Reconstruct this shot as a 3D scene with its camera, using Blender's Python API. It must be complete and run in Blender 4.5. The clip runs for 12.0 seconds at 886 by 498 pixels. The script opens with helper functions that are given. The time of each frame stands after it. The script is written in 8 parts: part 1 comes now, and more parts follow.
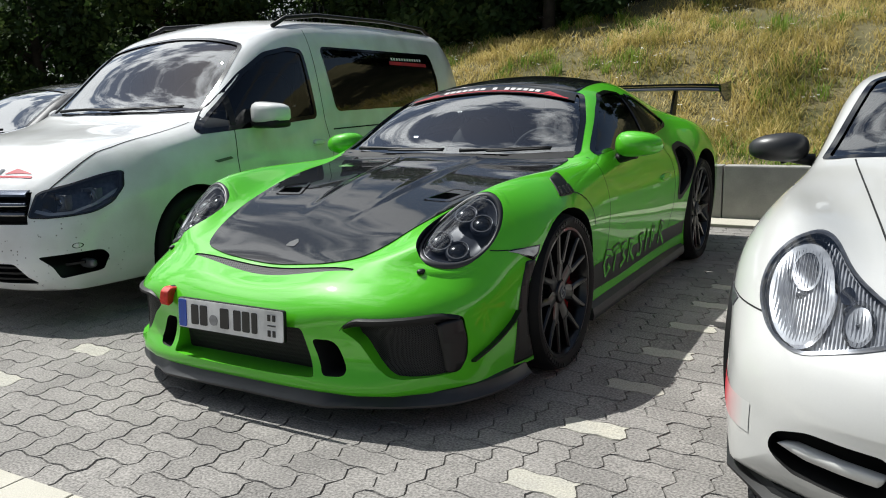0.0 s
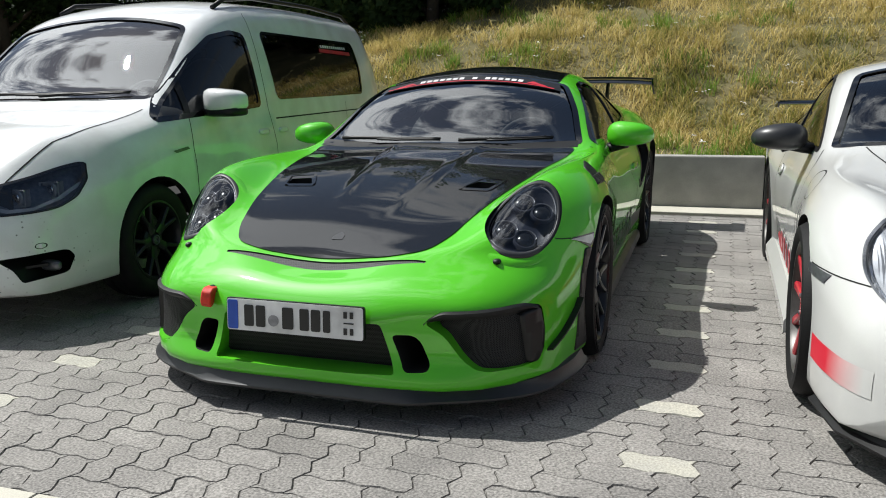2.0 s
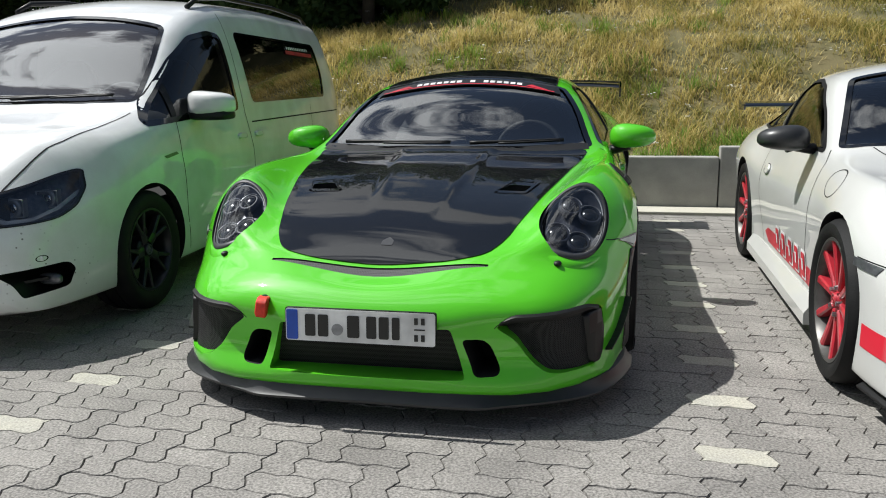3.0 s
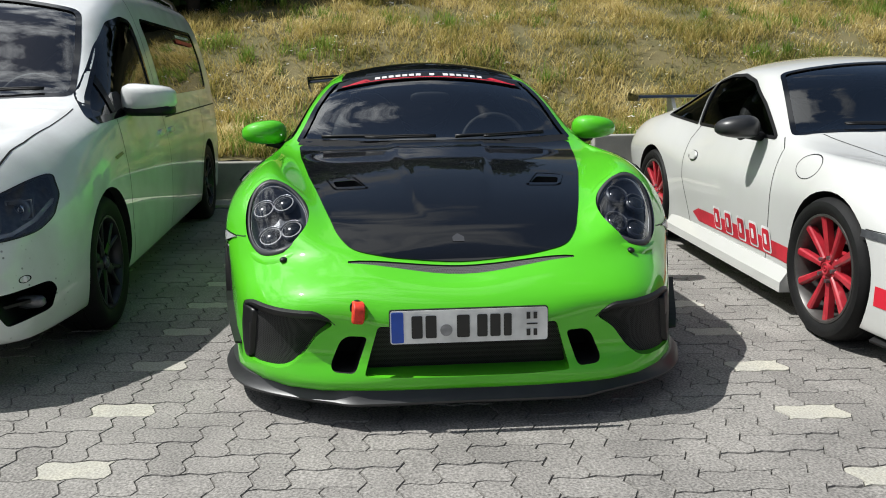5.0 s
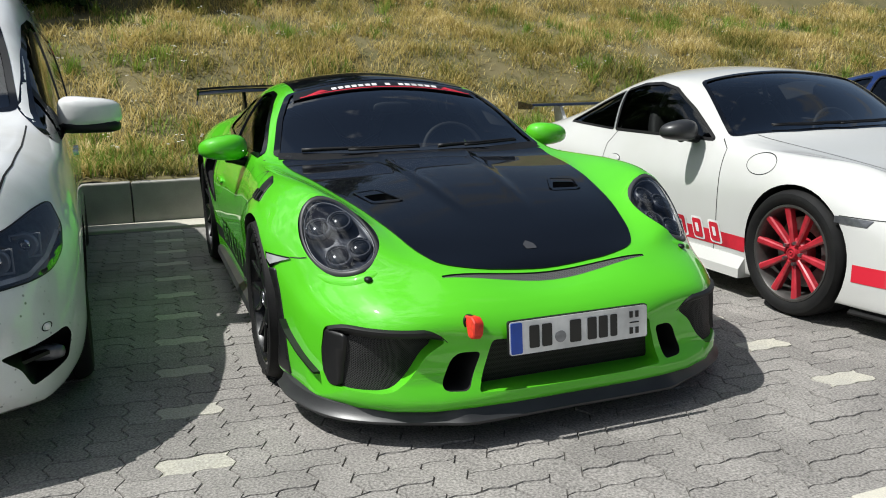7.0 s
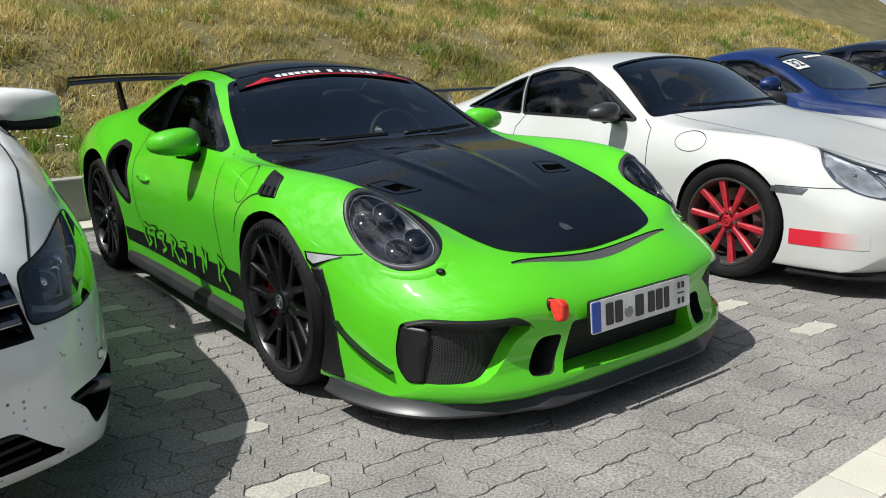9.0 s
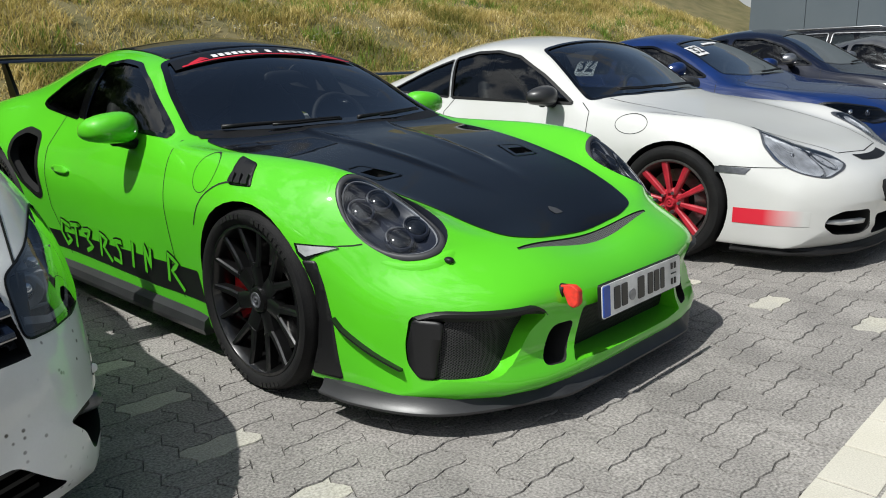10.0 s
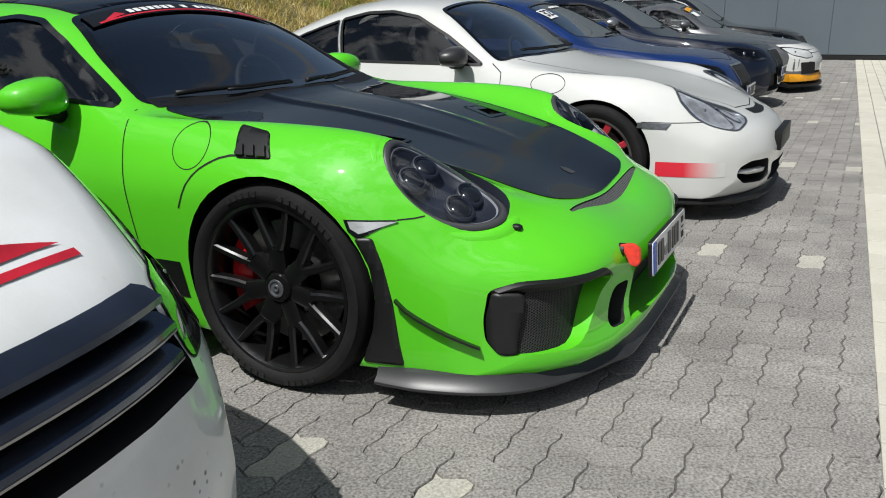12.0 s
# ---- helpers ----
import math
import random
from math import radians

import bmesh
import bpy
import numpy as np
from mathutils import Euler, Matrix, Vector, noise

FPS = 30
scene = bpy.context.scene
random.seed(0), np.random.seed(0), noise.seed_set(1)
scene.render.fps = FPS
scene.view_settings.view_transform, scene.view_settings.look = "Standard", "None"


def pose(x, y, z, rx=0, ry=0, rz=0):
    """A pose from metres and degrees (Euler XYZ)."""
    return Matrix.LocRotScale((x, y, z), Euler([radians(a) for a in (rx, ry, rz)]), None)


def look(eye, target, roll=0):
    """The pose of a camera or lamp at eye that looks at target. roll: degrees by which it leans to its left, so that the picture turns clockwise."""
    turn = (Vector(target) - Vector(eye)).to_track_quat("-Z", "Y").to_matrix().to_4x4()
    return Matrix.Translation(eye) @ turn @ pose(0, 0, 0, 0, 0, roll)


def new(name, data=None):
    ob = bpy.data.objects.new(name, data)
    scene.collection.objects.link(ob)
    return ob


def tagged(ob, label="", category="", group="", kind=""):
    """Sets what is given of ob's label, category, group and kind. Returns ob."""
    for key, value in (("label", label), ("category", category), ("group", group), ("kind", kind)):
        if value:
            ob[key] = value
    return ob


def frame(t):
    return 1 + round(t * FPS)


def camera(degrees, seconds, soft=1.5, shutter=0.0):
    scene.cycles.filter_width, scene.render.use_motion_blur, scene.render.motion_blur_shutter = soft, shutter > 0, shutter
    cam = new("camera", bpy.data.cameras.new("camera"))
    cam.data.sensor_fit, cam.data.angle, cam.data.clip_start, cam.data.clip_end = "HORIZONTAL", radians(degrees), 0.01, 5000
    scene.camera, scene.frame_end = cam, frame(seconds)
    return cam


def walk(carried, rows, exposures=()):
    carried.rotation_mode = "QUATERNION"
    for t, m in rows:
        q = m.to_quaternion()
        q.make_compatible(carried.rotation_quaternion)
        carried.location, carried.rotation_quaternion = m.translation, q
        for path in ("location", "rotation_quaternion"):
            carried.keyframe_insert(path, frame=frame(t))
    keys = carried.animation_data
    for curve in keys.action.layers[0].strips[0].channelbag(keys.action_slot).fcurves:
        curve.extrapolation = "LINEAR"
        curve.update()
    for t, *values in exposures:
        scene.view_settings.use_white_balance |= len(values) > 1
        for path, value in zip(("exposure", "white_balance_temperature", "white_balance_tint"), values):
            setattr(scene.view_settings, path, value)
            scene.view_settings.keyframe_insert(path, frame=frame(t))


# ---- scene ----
from mathutils.bvhtree import BVHTree
from mathutils.geometry import delaunay_2d_cdt

# ---- camera ----
cam = camera(58.8, 12.0, soft=1.0)
PATH = [
    (0, (2.114, -1.938, 1.131), (1.087, -0.263, 0.755), -1.8),
    (0.5, (1.972, -2.027, 1.128), (1.024, -0.31, 0.739), -1.6),
    (1, (1.792, -2.074, 1.116), (0.931, -0.314, 0.715), -1.3),
    (1.5, (1.58, -2.142, 1.128), (0.817, -0.339, 0.721), -1.1),
    (2, (1.355, -2.245, 1.134), (0.693, -0.402, 0.729), -1.0),
    (2.5, (1.112, -2.37, 1.158), (0.558, -0.491, 0.755), -0.9),
    (3, (0.843, -2.381, 1.146), (0.402, -0.473, 0.743), -0.9),
    (5, (-0.22, -2.454, 1.172), (-0.112, -0.505, 0.74), -0.7),
    (5.5, (-0.51, -2.448, 1.176), (-0.247, -0.512, 0.749), -0.7),
    (6, (-0.776, -2.397, 1.187), (-0.367, -0.485, 0.764), -0.8),
    (6.5, (-1.029, -2.291, 1.17), (-0.487, -0.411, 0.758), -0.9),
    (8.5, (-1.899, -1.86, 1.192), (-0.89, -0.191, 0.745), -1.5),
    (9, (-2.076, -1.709, 1.185), (-0.94, -0.126, 0.732), -1.5),
    (9.5, (-2.223, -1.56, 1.185), (-0.962, -0.08, 0.717), -1.3),
    (10, (-2.313, -1.32, 1.155), (-0.934, 0.044, 0.669), -1.1),
    (10.5, (-2.426, -1.127, 1.155), (-0.951, 0.124, 0.645), -0.9),
    (11, (-2.566, -0.932, 1.146), (-1.01, 0.208, 0.618), -0.9),
    (11.5, (-2.648, -0.749, 1.139), (-1.024, 0.279, 0.587), -0.9),
    (12, (-2.675, -0.537, 1.123), (-0.985, 0.369, 0.553), -0.8),
]
walk(cam, [(t, look(eye, target, roll)) for t, eye, target, roll in PATH],
     exposures=[(0, 0.20), (3, 0.19), (6.5, 0.17), (8.5, 0.12), (10.5, 0.02), (12, -0.05)])

# ---- light ----
SUN_DIR = Vector((-0.62, 0.06, 1.0)).normalized()
sun = new("sun", bpy.data.lights.new("sun", "SUN"))
sun.data.energy, sun.data.angle, sun.data.color = 5.1, radians(0.53), (0.985, 0.985, 0.95)
sun.matrix_world = look(SUN_DIR * 50, (0, 0, 0))

world = bpy.data.worlds.new("world")
scene.world = world
world.use_nodes = True
wn, wl = world.node_tree.nodes, world.node_tree.links
wn.clear()
sky = wn.new("ShaderNodeTexSky")
sky.sky_type, sky.sun_disc = "NISHITA", False
sky.dust_density, sky.air_density = 0.7, 1.2
sky.sun_elevation = math.asin(SUN_DIR.z)
sky.sun_rotation = math.atan2(SUN_DIR.x, SUN_DIR.y)
w_sky = wn.new("ShaderNodeBackground")
w_sky.inputs[1].default_value = 0.053
w_cloud = wn.new("ShaderNodeBackground")
w_cloud.inputs[0].default_value, w_cloud.inputs[1].default_value = (0.93, 0.97, 1.0, 1), 0.6
w_co, w_map = wn.new("ShaderNodeTexCoord"), wn.new("ShaderNodeMapping")
w_map.inputs["Scale"].default_value = (0.75, 1.25, 1.0)
w_map.inputs["Rotation"].default_value = (0, 0, radians(35))
w_noise = wn.new("ShaderNodeTexNoise")
w_noise.inputs["Scale"].default_value, w_noise.inputs["Detail"].default_value = 3.9, 9.0
w_noise.inputs["Roughness"].default_value, w_noise.inputs["Distortion"].default_value = 0.60, 0.05
w_ramp = wn.new("ShaderNodeValToRGB")
w_ramp.color_ramp.elements[0].position, w_ramp.color_ramp.elements[1].position = 0.52, 0.60
w_mix, w_out = wn.new("ShaderNodeMixShader"), wn.new("ShaderNodeOutputWorld")
# clouds lie in a flat layer: the direction is carried onto a plane overhead
w_sep, w_up, w_low, w_plane = wn.new("ShaderNodeSeparateXYZ"), wn.new("ShaderNodeMath"), wn.new("ShaderNodeMath"), wn.new("ShaderNodeVectorMath")
w_low.operation, w_up.operation, w_plane.operation = "MAXIMUM", "ADD", "DIVIDE"
w_low.inputs[1].default_value, w_up.inputs[1].default_value = 0.0, 0.12
w_rep = wn.new("ShaderNodeCombineXYZ")
wl.new(w_co.outputs["Generated"], w_sep.inputs[0])
wl.new(w_sep.outputs[2], w_low.inputs[0])
wl.new(w_low.outputs[0], w_up.inputs[0])
for k in range(3):
    wl.new(w_up.outputs[0], w_rep.inputs[k])
wl.new(w_co.outputs["Generated"], w_plane.inputs[0])
wl.new(w_rep.outputs[0], w_plane.inputs[1])
wl.new(w_plane.outputs[0], w_map.inputs[0])
wl.new(w_map.outputs[0], w_noise.inputs["Vector"])
w_dot, w_pow, w_gain = wn.new("ShaderNodeVectorMath"), wn.new("ShaderNodeMath"), wn.new("ShaderNodeMath")
w_dot.operation, w_pow.operation, w_gain.operation = "DOT_PRODUCT", "POWER", "MULTIPLY_ADD"
w_dot.inputs[1].default_value = SUN_DIR
w_pow.inputs[1].default_value, w_pow.use_clamp = 4.0, True
w_gain.inputs[1].default_value, w_gain.inputs[2].default_value = 2.0, 0.12
wl.new(w_co.outputs["Generated"], w_dot.inputs[0])
wl.new(w_dot.outputs["Value"], w_pow.inputs[0])
wl.new(w_pow.outputs[0], w_gain.inputs[0])
# bright haze that thickens towards the horizon
w_inv, w_haze, w_lift, w_max = (wn.new("ShaderNodeMath") for _ in range(4))
w_inv.operation, w_haze.operation, w_lift.operation, w_max.operation = "SUBTRACT", "POWER", "MULTIPLY_ADD", "MAXIMUM"
w_inv.inputs[0].default_value, w_haze.inputs[1].default_value, w_lift.inputs[1].default_value = 1.0, 5.0, 0.42
wl.new(w_low.outputs[0], w_inv.inputs[1])
wl.new(w_inv.outputs[0], w_haze.inputs[0])
wl.new(w_haze.outputs[0], w_lift.inputs[0])
wl.new(w_gain.outputs[0], w_lift.inputs[2])
wl.new(w_lift.outputs[0], w_cloud.inputs[1])
wl.new(w_haze.outputs[0], w_max.inputs[1])
# the cloud cover thins out away from the sun
w_thin = wn.new("ShaderNodeMath")
w_thin.operation, w_thin.inputs[1].default_value = "MULTIPLY_ADD", -0.08
wl.new(w_sep.outputs[0], w_thin.inputs[0])
wl.new(w_noise.outputs[0], w_thin.inputs[2])
wl.new(w_thin.outputs[0], w_ramp.inputs[0])
wl.new(w_ramp.outputs[0], w_max.inputs[0])
wl.new(w_max.outputs[0], w_mix.inputs[0])
wl.new(sky.outputs[0], w_sky.inputs[0])
wl.new(w_sky.outputs[0], w_mix.inputs[1])
wl.new(w_cloud.outputs[0], w_mix.inputs[2])
wl.new(w_mix.outputs[0], w_out.inputs[0])


# ---- materials ----
def mat(name, color, rough=0.5, metal=0.0, coat=0.0, vary=0.0, scale=8.0, fine=120.0, bump=0.0, color2=None, per_object=0.0, per_island=0.0, spec=0.5, rough_vary=0.0, place=False):
    """A surface with variation at two scales: color drifts towards color2 by a broad noise, a fine noise gives grain and relief."""
    m = bpy.data.materials.new(name)
    m.use_nodes = True
    n, l = m.node_tree.nodes, m.node_tree.links
    p = n["Principled BSDF"]
    p.inputs["Roughness"].default_value, p.inputs["Metallic"].default_value = rough, metal
    p.inputs["Coat Weight"].default_value, p.inputs["Coat Roughness"].default_value = coat, 0.03
    p.inputs["Specular IOR Level"].default_value = spec
    c = (*color, 1)
    p.inputs["Base Color"].default_value = c
    if vary or bump or per_object or per_island or color2:
        co = n.new("ShaderNodeTexCoord")
        broad, grain = n.new("ShaderNodeTexNoise"), n.new("ShaderNodeTexNoise")
        broad.inputs["Scale"].default_value, broad.inputs["Detail"].default_value = scale, 5
        grain.inputs["Scale"].default_value, grain.inputs["Detail"].default_value = fine, 5
        where = n.new("ShaderNodeNewGeometry").outputs["Position"] if place else co.outputs["Object"]
        l.new(where, broad.inputs["Vector"])
        l.new(where, grain.inputs["Vector"])
        mix = n.new("ShaderNodeMix")
        mix.data_type = "RGBA"
        mix.inputs[6].default_value = c
        mix.inputs[7].default_value = (*(color2 or [v * 0.6 for v in color]), 1)
        ramp = n.new("ShaderNodeMapRange")
        ramp.inputs[1].default_value, ramp.inputs[2].default_value = 0.35, 0.68
        l.new(broad.outputs[0], ramp.inputs[0])
        l.new(ramp.outputs[0], mix.inputs[0])
        hsv = n.new("ShaderNodeHueSaturation")
        l.new(mix.outputs[2], hsv.inputs["Color"])
        val = n.new("ShaderNodeMath")
        val.operation = "MULTIPLY_ADD"
        val.inputs[1].default_value, val.inputs[2].default_value = vary, 1 - vary * 0.5
        l.new(grain.outputs[0], val.inputs[0])
        out = val.outputs[0]
        for amount, node, sock in ((per_object, "ShaderNodeObjectInfo", "Random"), (per_island, "ShaderNodeNewGeometry", "Random Per Island")):
            if amount:
                info, add = n.new(node), n.new("ShaderNodeMath")
                add.operation = "MULTIPLY_ADD"
                add.inputs[1].default_value = amount
                l.new(info.outputs[sock], add.inputs[0])
                sub = n.new("ShaderNodeMath")
                sub.operation = "SUBTRACT"
                l.new(out, sub.inputs[0])
                sub.inputs[1].default_value = amount * 0.5
                l.new(sub.outputs[0], add.inputs[2])
                out = add.outputs[0]
        l.new(out, hsv.inputs["Value"])
        l.new(hsv.outputs[0], p.inputs["Base Color"])
        if rough_vary:
            rr = n.new("ShaderNodeMapRange")
            rr.inputs[3].default_value, rr.inputs[4].default_value = rough - rough_vary, rough + rough_vary
            l.new(broad.outputs[0], rr.inputs[0])
            l.new(rr.outputs[0], p.inputs["Roughness"])
        if bump:
            b = n.new("ShaderNodeBump")
            b.inputs["Strength"].default_value, b.inputs["Distance"].default_value = min(1.0, bump), 0.004
            l.new(grain.outputs[0], b.inputs["Height"])
            l.new(b.outputs[0], p.inputs["Normal"])
    return m


def glass_mat(name, tint, rough=0.0, ior=1.5, gain=1.0):
    """A thin pane: clear by its tint, with a Fresnel gloss."""
    m = bpy.data.materials.new(name)
    m.use_nodes = True
    n, l = m.node_tree.nodes, m.node_tree.links
    n.clear()
    t, g, f, mx, o = (n.new("ShaderNode" + k) for k in ("BsdfTransparent", "BsdfGlossy", "Fresnel", "MixShader", "OutputMaterial"))
    t.inputs[0].default_value = (*tint, 1)
    g.inputs["Roughness"].default_value = rough
    f.inputs[0].default_value = ior
    mul = n.new("ShaderNodeMath")
    mul.operation, mul.use_clamp = "MULTIPLY", True
    mul.inputs[1].default_value = gain
    l.new(f.outputs[0], mul.inputs[0])
    l.new(mul.outputs[0], mx.inputs[0])
    l.new(t.outputs[0], mx.inputs[1])
    l.new(g.outputs[0], mx.inputs[2])
    l.new(mx.outputs[0], o.inputs[0])
    return m


def mesh_mat(name, scale, wire=0.045):
    """Black woven wire: bright wire crossings over dark holes, as relief."""
    m = mat(name, (0.02, 0.02, 0.02), 0.55, spec=0.2)
    n, l = m.node_tree.nodes, m.node_tree.links
    p = n["Principled BSDF"]
    co, v = n.new("ShaderNodeTexCoord"), n.new("ShaderNodeTexVoronoi")
    v.inputs["Scale"].default_value, v.inputs["Randomness"].default_value = scale, 0.0
    mp = n.new("ShaderNodeMapping")
    mp.inputs["Rotation"].default_value = (0, radians(45), 0)
    l.new(co.outputs["Object"], mp.inputs[0])
    l.new(mp.outputs[0], v.inputs["Vector"])
    r = n.new("ShaderNodeValToRGB")
    r.color_ramp.elements[0].position, r.color_ramp.elements[1].position = 0.34, 0.46
    r.color_ramp.elements[0].color, r.color_ramp.elements[1].color = (0.001, 0.001, 0.001, 1), (wire, wire, wire, 1)
    l.new(v.outputs["Distance"], r.inputs[0])
    l.new(r.outputs[0], p.inputs["Base Color"])
    b = n.new("ShaderNodeBump")
    b.inputs["Strength"].default_value, b.inputs["Distance"].default_value = 0.8, 0.003
    l.new(v.outputs["Distance"], b.inputs["Height"])
    l.new(b.outputs[0], p.inputs["Normal"])
    return m


